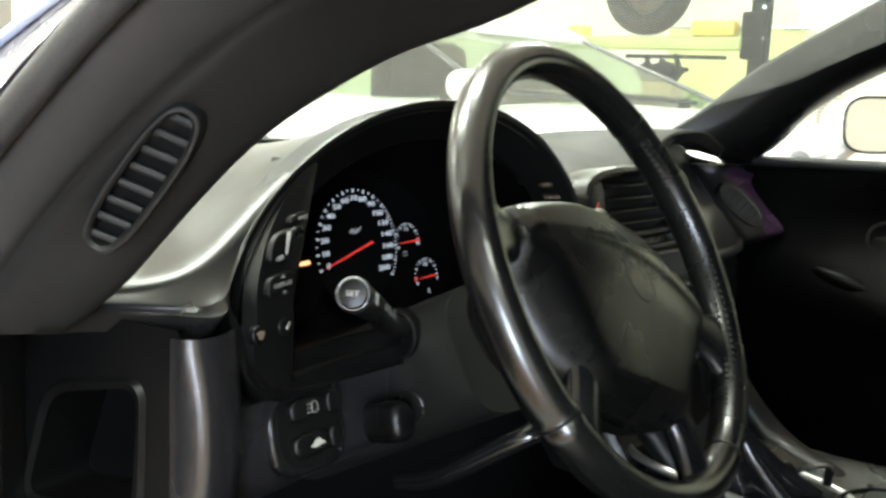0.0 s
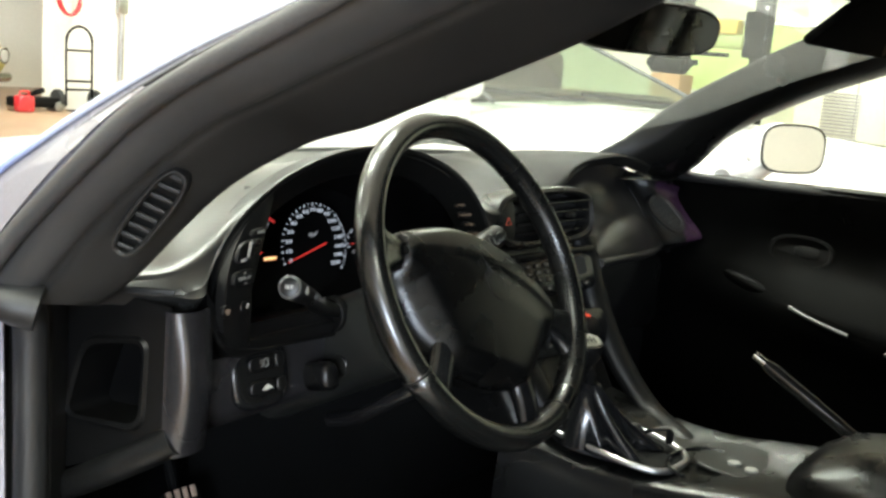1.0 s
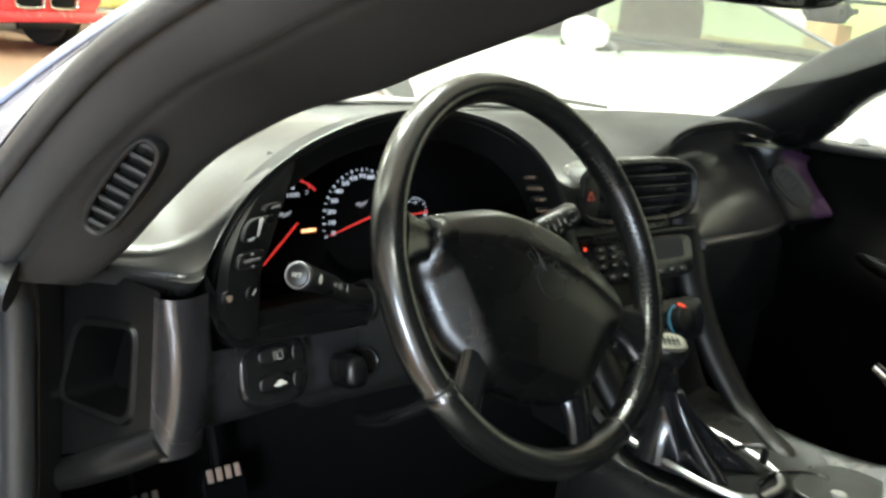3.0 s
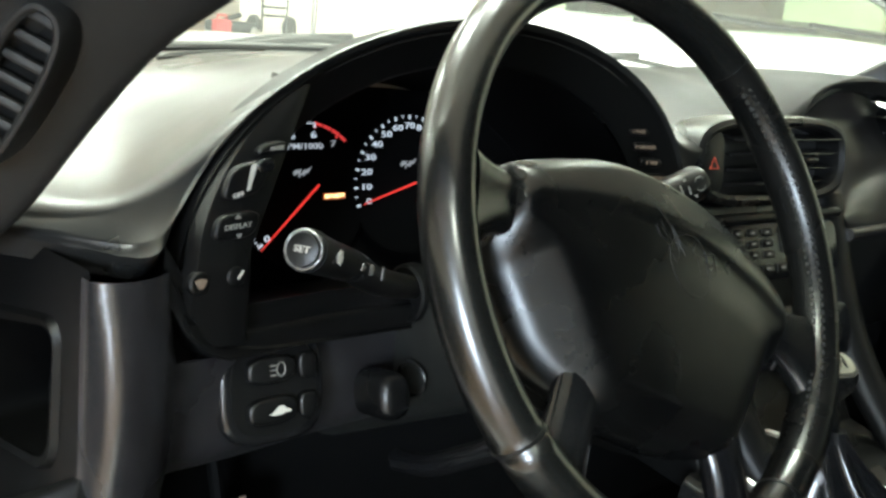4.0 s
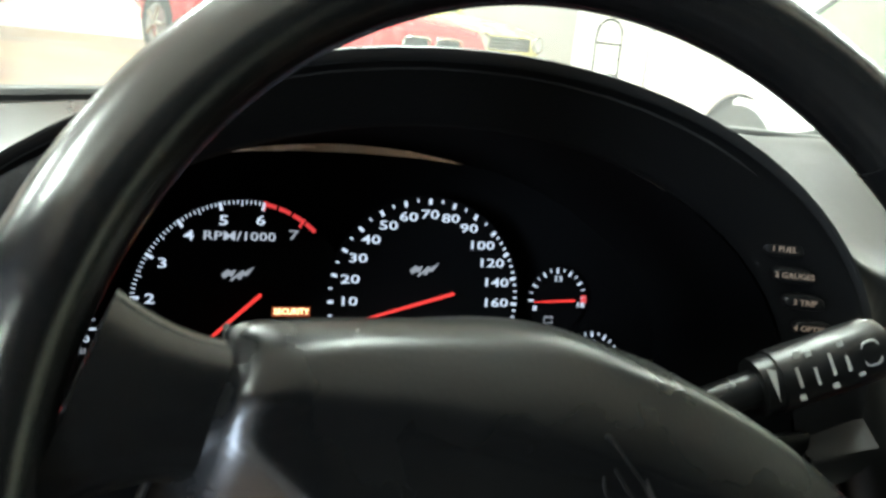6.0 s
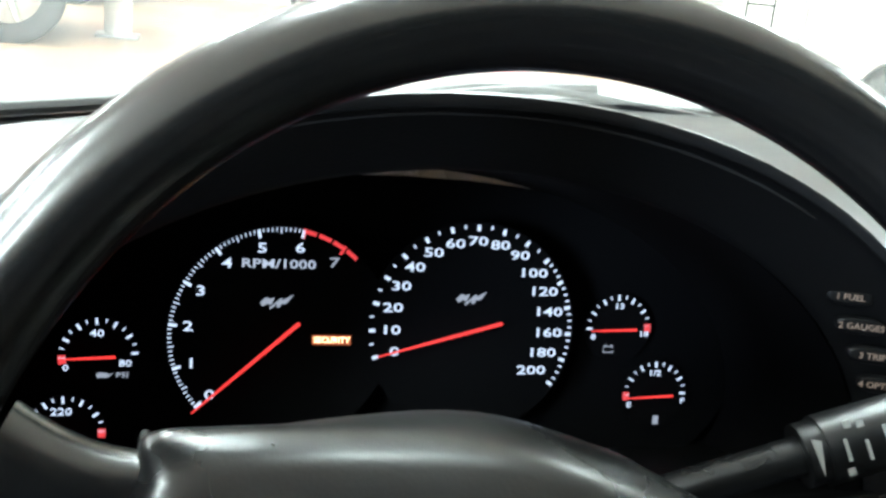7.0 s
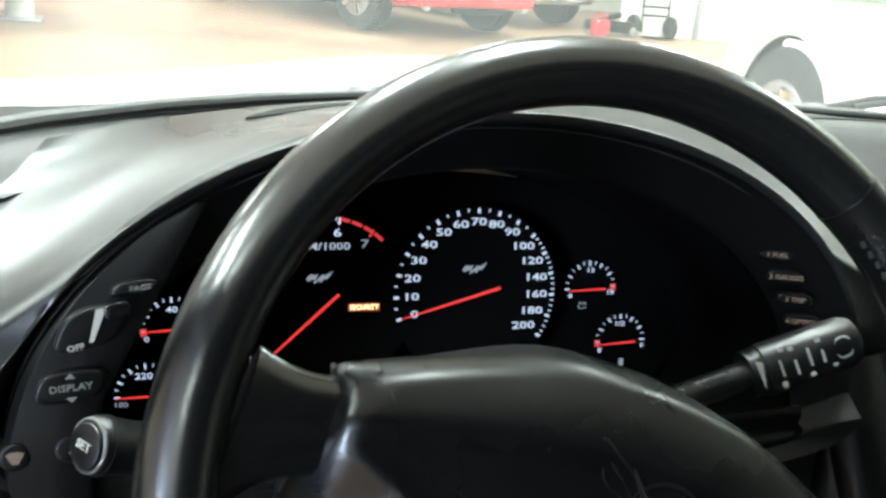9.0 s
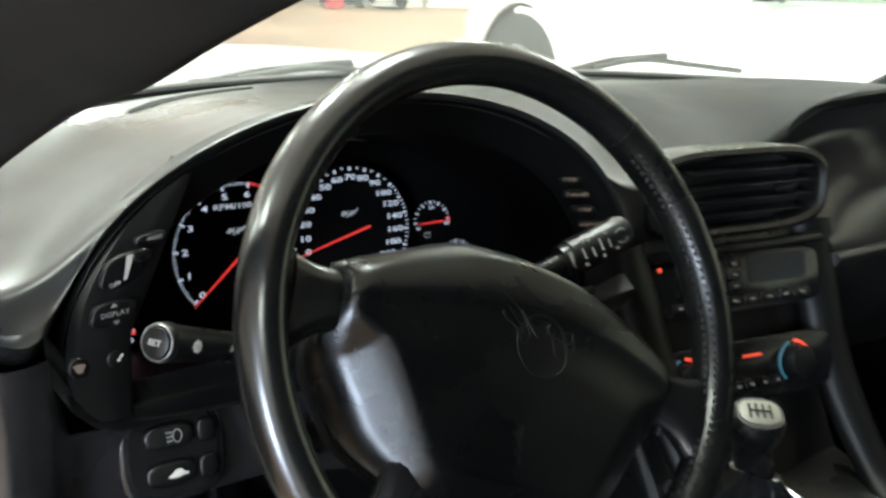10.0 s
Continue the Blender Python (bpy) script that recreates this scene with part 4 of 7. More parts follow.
stalk_r = thing("wiper_stalk", "black wiper stalk with worn white symbols", "stalk")
tip2, root2 = Vector((0.214, 0.117, 0.775)), Vector((0.058, 0.135, 0.718))
ax2 = (tip2 - root2).normalized()
part("arm", tube([root2.lerp(tip2, f) for f in (0, 0.3, 0.62)], lambda f: 0.0075 + 0.001 * f, 16), PLASTIC, stalk_r)
part("knob", tube([root2.lerp(tip2, f) for f in (0.66, 0.68, 0.84, 0.96, 0.99)], lambda f: 0.0148 - 0.002 * (f > 0.9), 22), PLASTIC, stalk_r, "ribbed black twist knob")
part("collar", tube([root2.lerp(tip2, f) for f in (0.61, 0.66)], 0.0135, 22), PLASTIC, stalk_r)
n2 = (Vector((-0.45, -1.0, 0.35)) - ax2 * Vector((-0.45, -1.0, 0.35)).dot(ax2)).normalized()
for f, px, h in ((0.70, 0, 0.009), (0.75, 0.002, 0.008), (0.80, -0.001, 0.010), (0.845, 0.001, 0.007)):
    m = frame_at(root2.lerp(tip2, f) + n2 * 0.0148, n2, up=ax2.cross(n2))
    part("symbol", box((0.0014, h, 0.0006), (0, px, 0), 0, None, None), PRINT_DIM, stalk_r).matrix_basis = m
for f, px, h in ((0.70, 0.0085, 0.004), (0.75, -0.0075, 0.004), (0.80, 0.0085, 0.003), (0.845, -0.007, 0.004), (0.88, 0.007, 0.003), (0.72, -0.0095, 0.003)):
    m = frame_at(root2.lerp(tip2, f) + n2 * (0.0150 - 0.003 * abs(px) / 0.0095), n2, up=ax2.cross(n2))
    part("symbol", box((0.0030, h, 0.0006), (0, px, 0), 0, None, None), PRINT_DIM, stalk_r).matrix_basis = m
m = frame_at(root2.lerp(tip2, 0.92) + n2 * 0.0136, n2, up=ax2.cross(n2))
part("symbol", tube([m @ Vector((x, y, 0.0004)) for x, y in oval(0.0045, 0.0055, 14, 3) + oval(0.0045, 0.0055, 14, 3)[:1]], 0.0006, 5), PRINT_DIM, stalk_r, "white wiper outline")
m = frame_at(root2.lerp(tip2, 0.635) + n2 * 0.0136, n2, up=ax2.cross(n2))
part("pointer_mark", outline_plate([(-0.002, -0.006), (0.002, -0.008), (0.0005, 0.008)], 0.0005, m), PRINT_DIM, stalk_r)

# ---- lower dash on the driver's side ----
lower = thing("knee_panel", "black vinyl lower dash panel with an open pocket", "dash panel")
# front face from the rounded end to the column
rings = []
for k in range(15):
    f = k / 14
    z = 0.735 - 0.145 * f
    b = 0.008 * math.sin(math.pi * f)
    left = smooth_line([(-0.281, 0.150, z), (-0.279, 0.140, z), (-0.270, 0.134 - b, z), (-0.252, 0.134 - b, z), (-0.235, 0.142 - b, z)], 14)
    rest = smooth_line([(-0.222, 0.156 - b * 0.5, z), (-0.16, 0.158, z), (-0.09, 0.165, z), (0.06, 0.17, z), (0.16, 0.175, z), (0.27, 0.185, z)], 16)
    rest = [Vector((p.x, p.y, min(p.z, 0.674))) for p in rest]
    if f > 0.9:
        rest = [p + Vector((0, 0.02 * (f - 0.9) * 10, 0)) for p in rest]
    rings.append(left + rest)
part("front_face", loft(rings, ring_closed=False), KNEE, lower, angle=60)
under = [[Vector((p.x, p.y, p.z)) for p in rings[-1]], [Vector((p.x, p.y + 0.22, p.z - 0.03)) for p in rings[-1]]]
part("underside", loft(under, ring_closed=False), DEEP, lower)

# end panel that runs forward to the door post, with its pocket
EP = frame_at((-0.282, 0.165, 0.60), (-1, -0.14, 0.0))


def end_panel():
    outer = [(-0.22, 0.14), (0.022, 0.14), (0.022, 0.012), (-0.07, -0.052), (-0.22, -0.138)]
    hole = [(-0.092, 0.080), (-0.012, 0.098), (-0.018, 0.012), (-0.120, 0.000)]
    bm = bmesh.new()
    def rounded(pts, n=40, r=0.018):
        pts = [Vector((x, y, 0)) for x, y in pts]
        out = []
        for i, p in enumerate(pts):
            a, b = (pts[i - 1] - p).normalized(), (pts[(i + 1) % len(pts)] - p).normalized()
            for k in range(n // len(pts)):
                f = k / (n // len(pts) - 1)
                q = (p + a * r).lerp(p, f).lerp(p.lerp(p + b * r, f), f)
                out.append(q)
        return out
    h = rounded(hole)
    c = Vector((-0.06, 0.04, 0))
    far = []
    for p in h:
        d = (p - c).normalized()
        best = 9
        for i in range(len(outer)):
            a, b = Vector((*outer[i], 0)), Vector((*outer[(i + 1) % len(outer)], 0))
            e = b - a
            det = d.x * -e.y + d.y * e.x
            if abs(det) < 1e-9:
                continue
            t = ((a.x - c.x) * -e.y + (a.y - c.y) * e.x) / det
            u = (d.x * (a.y - c.y) - d.y * (a.x - c.x)) / det
            if t > 0 and -1e-6 <= u <= 1 + 1e-6:
                best = min(best, t)
        far.append(c + d * best)
    lip = [p * 1.0 + (p - c).normalized() * 0.006 + Vector((0, 0, 0.004)) for p in h]
    loft([far, [p + (p - c).normalized() * 0.009 for p in h], lip, [p + Vector((0, 0, 0.002)) for p in h]], bm=bm, caps=False)
    bmesh.ops.transform(bm, matrix=EP, verts=bm.verts)
    pocket = loft([[EP @ (p + Vector((0, 0, 0.001))) for p in h], [EP @ (p + Vector((0, 0, -0.05))) for p in h], [EP @ (c + (p - c) * 0.5 + Vector((0, 0, -0.052))) for p in h]], caps=True)
    pocket.faces.ensure_lookup_table()
    bmesh.ops.delete(pocket, geom=[max(pocket.faces, key=lambda f: len(f.verts) * 1000 + f.calc_area())], context="FACES_ONLY")
    # near-black FACE puts the pocket's inner shade into its colour
    part("pocket", pocket, FACE, lower, "pocket with its inner shade put into the black")
    # darker BEZEL in place of vinyl puts this panel's shade into its colour
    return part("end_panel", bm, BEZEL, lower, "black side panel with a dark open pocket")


end_panel()
# lower roll under the end panel
part("lower_roll", tube(smooth_line([(-0.270, 0.143, 0.606), (-0.286, 0.18, 0.580), (-0.292, 0.25, 0.538), (-0.300, 0.34, 0.488), (-0.305, 0.40, 0.452)], 16), 0.016, 14), VINYL, lower)
part("end_highlight_lip", tube(smooth_line([(-0.279, 0.170, 0.594), (-0.262, 0.146, 0.592), (-0.235, 0.150, 0.592)], 8), 0.004, 8), PLASTIC, lower)

# oval switch plate
sw = thing("switch_plate", "black oval switch plate with two round end buttons", "switch panel")
ms = frame_at((-0.155, 0.158, 0.646), (-0.05, -1, 0.22))
part("plate", outline_plate(oval(0.037, 0.036, 40, 3.4), 0.008, ms, 0.004), GLOSSY, sw)
part("well", outline_plate(oval(0.030, 0.029, 40, 3.4), 0.0008, ms @ Matrix.Translation((0, 0, 0.008))), DEEP, sw)
for k, yy in enumerate((0.013, -0.013)):
    mb = ms @ Matrix.Translation((-0.004, yy, 0.0088)) @ Matrix.Rotation(0.03, 4, "Z")
    b = part("rocker", outline_plate(oval(0.017, 0.0085, 28, 3), 0.006, mb, 0.0025), PLASTIC, sw)
    if k:
        pts = [(-.007, -.002), (-.004, .000), (-.001, .0028), (.003, .0028), (.0045, .0005), (.0075, -.0005), (.0075, -.002), (.003, -.002), (.001, -.003), (-.003, -.003)]
        part("car_symbol", outline_plate(pts, 0.0005, mb @ Matrix.Translation((0.004, 0, 0.006))), PRINT, b, "white car outline")
    else:
        for j in range(3):
            part("lamp_ray", box((0.004, 0.0009, 0.0005), (0.000, 0.003 - 0.003 * j, 0.0062), 0), PRINT_DIM, b).matrix_basis = mb
        part("lamp_symbol", tube([mb @ Vector((0.0055 + x, y, 0.0062)) for x, y in oval(0.003, 0.0045, 12, 2) + oval(0.003, 0.0045, 12, 2)[:1]], 0.0005, 5), PRINT_DIM, b)
    part("side_key", outline_plate(oval(0.0065, 0.0085, 20, 3), 0.005, ms @ Matrix.Translation((0.022, yy, 0.0088)), 0.002), PLASTIC, sw)

ig = thing("dash_knob", "small satin black push knob below the dials", "knob")
mi = frame_at((-0.076, 0.135, 0.634), (-0.1, -1, 0.25))
part("knob_body", loft([[mi @ Vector((x, y, z)) for x, y in oval(0.0125 * g, 0.0165 * g, 28, 2.6)] for g, z in ((1.0, -0.022), (1.0, 0.004), (0.96, 0.009), (0.86, 0.0125), (0.6, 0.0148), (0.2, 0.0155))]), PLASTIC, ig, angle=70)

# ---- centre stack ----
stack = thing("centre_stack", "black centre stack with round edged air vents, radio and climate controls", "centre stack")
SN = Vector((-0.10, -1.0, 0.40)).normalized()


def stack_at(x, z, out=0.0):
    f = (z - 0.60) / 0.13
    y = 0.132 + 0.058 * f
    return frame_at((x, y, z), SN) @ Matrix.Translation((0, 0, out))


# body: from below the vents down to the tunnel
rings = []
for k in range(12):
    f = k / 11
    z = 0.735 - 0.26 * f
    y = 0.198 - 0.085 * f - 0.10 * max(0, f - 0.62) ** 1.2
    xl, xr = 0.272 + 0.012 * f, 0.577 - 0.030 * f
    rings.append([Vector((xl + 0.012, y + 0.12, z)), Vector((xl, y + 0.03, z)), Vector((xl + 0.004, y + 0.004, z)), Vector((xl + 0.02, y, z)),
                  Vector(((xl + xr) / 2, y - 0.004, z)), Vector((xr - 0.02, y, z)), Vector((xr - 0.003, y + 0.004, z)), Vector((xr, y + 0.03, z)), Vector((xr - 0.004, y + 0.16, z))])
part("stack_body", loft([smooth_line(r, 33) for r in rings], ring_closed=False), PLASTIC, stack, angle=70)

for s, x0, x1 in ((1, 0.572, 0.53), (-1, 0.276, 0.29)):
    leg = smooth_line([(x0, 0.192, 0.725), (x0 - s * 0.012, 0.140, 0.62), (x0 - s * 0.018, 0.085, 0.545), (x0 - s * 0.026, 0.02, 0.487), (x1 - s * 0.03, -0.06, 0.475), (x1 - s * 0.035, -0.13, 0.440)], 26)
    part("side_leg", tube([p + Vector((-s * 0.012, 0.004, 0)) for p in leg], lambda f: 0.028 - 0.012 * f, 16, 0.7), BEZEL, stack, "rounded leg sweeping to the console")
# vent: one wide opening with slats, and the hazard key
MV = frame_at((0.429, 0.188, 0.771), (-0.06, -1, 0.16))
vent = part("vent_housing", loft([[MV @ Vector((x, y, z)) for x, y in oval(a, b, 56, 3.6)] for a, b, z in
            ((0.124, 0.045, -0.03), (0.124, 0.045, 0.000), (0.122, 0.043, 0.009), (0.116, 0.038, 0.012), (0.111, 0.034, 0.008), (0.109, 0.033, -0.02))], caps=False), VINYL, stack, "black vent housing with a rounded rim")
part("vent_back", outline_plate(oval(0.110, 0.0335, 40, 3.6), 0.002, MV @ Matrix.Translation((0, 0, -0.02))), SEAM, vent)
for k in range(4):
    yy = -0.0225 + 0.015 * k
    part("slat", box((0.178, 0.0030, 0.020), (0.018, yy, -0.002), 0.0012, None, None), GLOSSY, vent).matrix_basis = MV @ Matrix.Rotation(0.22, 4, "X") @ Matrix.Translation((0, 0, -0.001))
part("vent_tab", box((0.022, 0.005, 0.006), (0.058, 0.0, 0.008), 0.001), PLASTIC, vent).matrix_basis = MV
hz = part("hazard_key", outline_plate(oval(0.017, 0.031, 32, 3.2), 0.008, MV @ Matrix.Translation((-0.097, 0, 0.0)), 0.003), PLASTIC, stack, "black key with a red triangle")
tri = [Vector((-0.097 + 0.007 * math.cos(a), -0.002 + 0.007 * math.sin(a), 0.0085)) for a in (math.pi / 2, math.pi * 7 / 6, math.pi * 11 / 6, math.pi / 2)]
part("triangle", tube([MV @ p for p in tri], 0.0008, 5), HAZARD, hz, "red warning triangle")
part("vent_sill", box((0.24, 0.010, 0.014), (0.0, -0.056, 0.004), 0.004, None, None), PLASTIC, stack).matrix_basis = MV

# radio
mr = stack_at(0.425, 0.683)
radio = part("radio", outline_plate(oval(0.112, 0.030, 40, 6), 0.006, mr, 0.002), GLOSSY, stack, "black radio with rows of small keys")
part("radio_display", outline_plate(oval(0.040, 0.014, 24, 8), 0.0006, mr @ Matrix.Translation((0.052, 0.010, 0.006))), SEAM, radio)
for r in range(3):
    for c in range(4):
        mb = mr @ Matrix.Translation((-0.072 + 0.022 * c, 0.018 - 0.011 * r, 0.006))
        b = part("key", outline_plate(oval(0.0085, 0.0042, 14, 4), 0.002, mb, 0.0008), PLASTIC, radio)
        part("key_mark", box((0.005, 0.0014, 0.0003), (0, 0, 0.0022), 0), LIT_KEY, b, smooth=False).matrix_basis = mb
for c in range(8):
    mb = mr @ Matrix.Translation((-0.080 + 0.023 * c, -0.019, 0.006))
    b = part("key", outline_plate(oval(0.0095, 0.0050, 14, 4), 0.003, mb, 0.001), PLASTIC, radio)
    part("key_mark", box((0.006, 0.0016, 0.0003), (0, 0.0005, 0.0032), 0), LIT_KEY, b, smooth=False).matrix_basis = mb
part("led", disc(0.0024, 0.002, m=mr @ Matrix.Translation((-0.098, 0.02, 0.006)), n=12), LED, radio, "lit red dot")

# climate controls
mc = stack_at(0.417, 0.603)
clim = part("climate_panel", outline_plate(oval(0.118, 0.030, 40, 6), 0.005, mc, 0.002), GLOSSY, stack, "black climate panel with two ringed dials")
for dx in (-0.080, 0.062):
    mk2 = mc @ Matrix.Translation((dx, 0.0, 0.005))
    kn = part("dial_knob", disc(0.0165, 0.016, m=mk2 @ Matrix.Translation((0, 0, 0.007)), bevel=0.002), PLASTIC, clim, "round black knob")
    arc = lambda a0, a1, r: [mk2 @ Vector((r * math.cos(radians(a0 + (a1 - a0) * k / 14)), r * math.sin(radians(a0 + (a1 - a0) * k / 14)), 0.0015)) for k in range(15)]
    part("cold_arc", tube(arc(225, 105, 0.0212), 0.0014, 6), TEAL, clim, "blue arc")
    part("hot_arc", tube(arc(85, 30, 0.0212), 0.0018, 6), LED, clim, "red arc")
part("red_bar", box((0.024, 0.0026, 0.0008), (0.006, 0.014, 0.006), 0, None, None), LED, clim, "lit red bar").matrix_basis = mc
for c in range(5):
    mb = mc @ Matrix.Translation((-0.034 + 0.017 * c, -0.014, 0.005))
    b = part("key", outline_plate(oval(0.007, 0.005, 14, 4), 0.003, mb, 0.001), PLASTIC, clim)
    part("key_mark", box((0.004, 0.0018, 0.0003), (0, 0, 0.0032), 0), LIT_KEY, b, smooth=False).matrix_basis = mb

# ---- passenger side ----
pas = thing("passenger_dash", "black passenger dash with smooth airbag lid and corner vent", "dash panel")
tops = smooth_line([(0.562, 0.215, 0.745), (0.580, 0.262, 0.795), (0.70, 0.292, 0.815), (0.88, 0.340, 0.803), (1.05, 0.395, 0.780), (1.10, 0.356, 0.766), (1.152, 0.315, 0.750)], 31)
bots = smooth_line([(0.565, 0.165, 0.690), (0.66, 0.182, 0.683), (0.78, 0.208, 0.672), (0.92, 0.248, 0.660), (1.06, 0.297, 0.654), (1.11, 0.275, 0.660), (1.152, 0.252, 0.668)], 31)
rings = []
for k, (a, b) in enumerate(zip(tops, bots)):
    w = 1.0 if k < 15 else max(0.0, 1 - (k - 15) / 5)
    m1 = a.lerp(b, 0.22) + Vector((0, 0.022 * w, -0.004))
    m2 = a.lerp(b, 0.55) + Vector((0, -0.016 * w, 0.0))
    rings.append(smooth_line([a + Vector((0, -0.005, 0.016)), a, m1, m2, b + Vector((0, -0.004, 0.004)), b + Vector((0, 0.012, -0.012)), b + Vector((0, 0.10, -0.05))], 24))
part("airbag_face", loft(rings[:21], ring_closed=False), LID, pas, "smooth satin airbag lid", angle=70)
part("corner_trim", loft(rings[20:27], ring_closed=False), VINYL, pas, "black corner trim", angle=70)
part("corner_edge", loft(rings[26:], ring_closed=False), VIOLET, pas, "black outer edge with a violet highlight put into its colour", angle=70)
part("lower_lip", tube([p + Vector((0, -0.006, 0.001)) for p in bots[:20]], 0.0075, 10), LID, pas, "raised lower edge")
part("lid_joint", tube([tops[20].lerp(bots[20], f) + Vector((-0.002, -0.002, 0)) for f in (0.15, 0.3, 0.45, 0.6, 0.75, 0.95)], 0.0014, 6), SEAM, pas)
face_n = (tops[28] - tops[22]).cross(tops[25] - bots[25]).normalized()
face_n = face_n if face_n.y < 0 else -face_n
MP = frame_at(tops[25].lerp(bots[25], 0.52) + face_n * 0.003, face_n, up=tops[22] - bots[27])
pv = part("corner_vent", loft([[MP @ Vector((x, y, z)) for x, y in oval(a, b, 36, 2.6)] for a, b, z in ((0.0260, 0.0520, -0.006), (0.0245, 0.0500, 0.0030), (0.0190, 0.0440, 0.0036), (0.0168, 0.0415, 0.0026), (0.0168, 0.041, -0.003))], caps=False), VINYL, pas, "oval black corner vent")
part("vent_back", outline_plate(oval(0.0170, 0.0415, 28, 2.6), 0.001, MP @ Matrix.Translation((0, 0, 0.0004))), SEAM, pv)
for k in range(6):
    part("slat", box((0.033 - 0.0035 * abs(k - 2.5), 0.0022, 0.0032), (0, -0.031 + 0.0125 * k, 0.0028), 0.0006), BEZEL, pv).matrix_basis = MP
fw = thing("passenger_footwell", "dark carpeted footwell and bulkhead below the dash", "footwell")
part("bulkhead", box((1.6, 0.02, 0.62), (0.37, 0.62, 0.42), 0.003), CARPET, fw)
part("floor_carpet", box((1.56, 1.5, 0.02), (0.37, -0.12, 0.165), 0.003), CARPET, fw)
part("glove_box", box((0.50, 0.10, 0.16), (0.84, 0.34, 0.555), 0.03, None, None), VINYL, fw)
part("kick_panel", box((0.02, 0.40, 0.62), (1.19, 0.50, 0.46), 0.004), CARPET, fw)
part("kick_panel", box((0.02, 0.40, 0.56), (-0.345, 0.50, 0.44), 0.004), CARPET, fw)
part("toe_board", box((1.56, 0.02, 0.34), (0.37, 0.56, 0.30), 0.004, None, Matrix.Rotation(-0.5, 4, "X")), CARPET, fw)
# ---- console, gear lever, hand brake, seats ----
cons = thing("centre_console", "black centre console with a shifter well and a padded armrest", "console")
rings = []
for k in range(22):
    f = k / 21
    y = 0.11 - 0.78 * f
    top = 0.505 - 0.02 * math.sin(math.pi * min(1, f * 2.4)) + 0.018 * max(0, f - 0.3)
    xl = 0.262 + 0.025 * math.sin(math.pi * min(f * 1.3, 1)) * (f < 0.77)
    xr = 0.555 - 0.015 * f
    rings.append([Vector((xl - 0.035, y, 0.17)), Vector((xl - 0.024, y, 0.33)), Vector((xl - 0.014, y, top - 0.055)), Vector((xl - 0.004, y, top - 0.024)),
                  Vector((xl + 0.016, y, top - 0.003)), Vector(((xl + xr) / 2, y, top - 0.006)), Vector((xr - 0.022, y, top)), Vector((xr - 0.004, y, top - 0.01)), Vector((xr + 0.006, y, top - 0.04)), Vector((xr + 0.03, y, 0.17))])
part("console_shell", loft([smooth_line(r, 40) for r in rings], ring_closed=False), CONSOLE, cons, angle=70)
# shifter well with a bright rim
MS = frame_at((0.345, 0.005, 0.502), (0, 0, 1), up=(0, 1, 0)) @ Matrix.Rotation(radians(6), 4, "X")
well = [(x, y) for x, y in oval(0.062, 0.118, 48, 3.2)]
part("well_rim", tube([MS @ Vector((x, y, 0.003)) for x, y in well + well[:2]], 0.0046, 8), STEEL, cons, "polished well rim")
part("well_floor", outline_plate(oval(0.060, 0.115, 40, 3.2), 0.002, MS @ Matrix.Translation((0, 0, 0.001))), DEEP, cons)
gear = thing("gear_lever", "black gear lever with a silver shift pattern and a leather boot", "gear lever")
kt = Vector((0.272, 0.004, 0.640))
kb = Vector((0.335, 0.01, 0.500))
bt = []
for k in range(15):
    f = k / 14
    c = kb.lerp(kt, 0.62 * f)
    w = 0.044 * (1 - f) ** 1.3 + 0.010
    deep = 0.24 * (1 - f) ** 0.7
    bt.append([c + Vector((x * (1 + deep * math.cos(6 * 2 * math.pi * a / 48 + 1.5 * f)), y * (1 + deep * math.cos(6 * 2 * math.pi * a / 48 + 1.5 * f)), 0)) for a, (x, y) in enumerate(oval(w, w * 1.5, 48, 2.2))])
part("boot", loft(bt), GLOSSY, gear, "pleated black leather boot", angle=60)
part("lever", tube([kb.lerp(kt, 0.4), kb.lerp(kt, 0.9)], 0.009, 14), LEATHER, gear)
MK = frame_at(kt, (-0.20, -0.26, 0.94))
kn = part("knob", loft([[MK @ Vector((x, y, z)) for x, y in oval(a, a * 0.92, 28, 2.4)] for a, z in ((0.009, -0.05), (0.012, -0.036), (0.0165, -0.02), (0.0215, -0.006), (0.0215, 0.004), (0.0190, 0.010))]), LEATHER, gear, "black shift knob")
part("pattern_plate", outline_plate(oval(0.0165, 0.0135, 28, 2.8), 0.0016, MK @ Matrix.Translation((0, 0, 0.0098)), 0.0006), CREAM, kn, "silver shift pattern plate")
for px in (-0.0085, -0.003, 0.0025, 0.008):
    part("pattern_line", box((0.0016, 0.015, 0.0006), (px, 0, 0.0128), 0), DEEP, kn, smooth=False).matrix_basis = MK
part("pattern_line", box((0.017, 0.0016, 0.0006), (0, 0, 0.0128), 0), DEEP, kn, smooth=False).matrix_basis = MK
# creases of a bag like boot in the well
for k in range(4):
    x = 0.305 + 0.024 * k
    part("fold", tube(smooth_line([(x - 0.01, 0.06 - 0.03 * k, 0.505), (x, 0.03 - 0.035 * k, 0.528), (x + 0.012, -0.015 - 0.02 * k, 0.503)], 8), 0.005, 8, 0.6), LEATHER, gear)

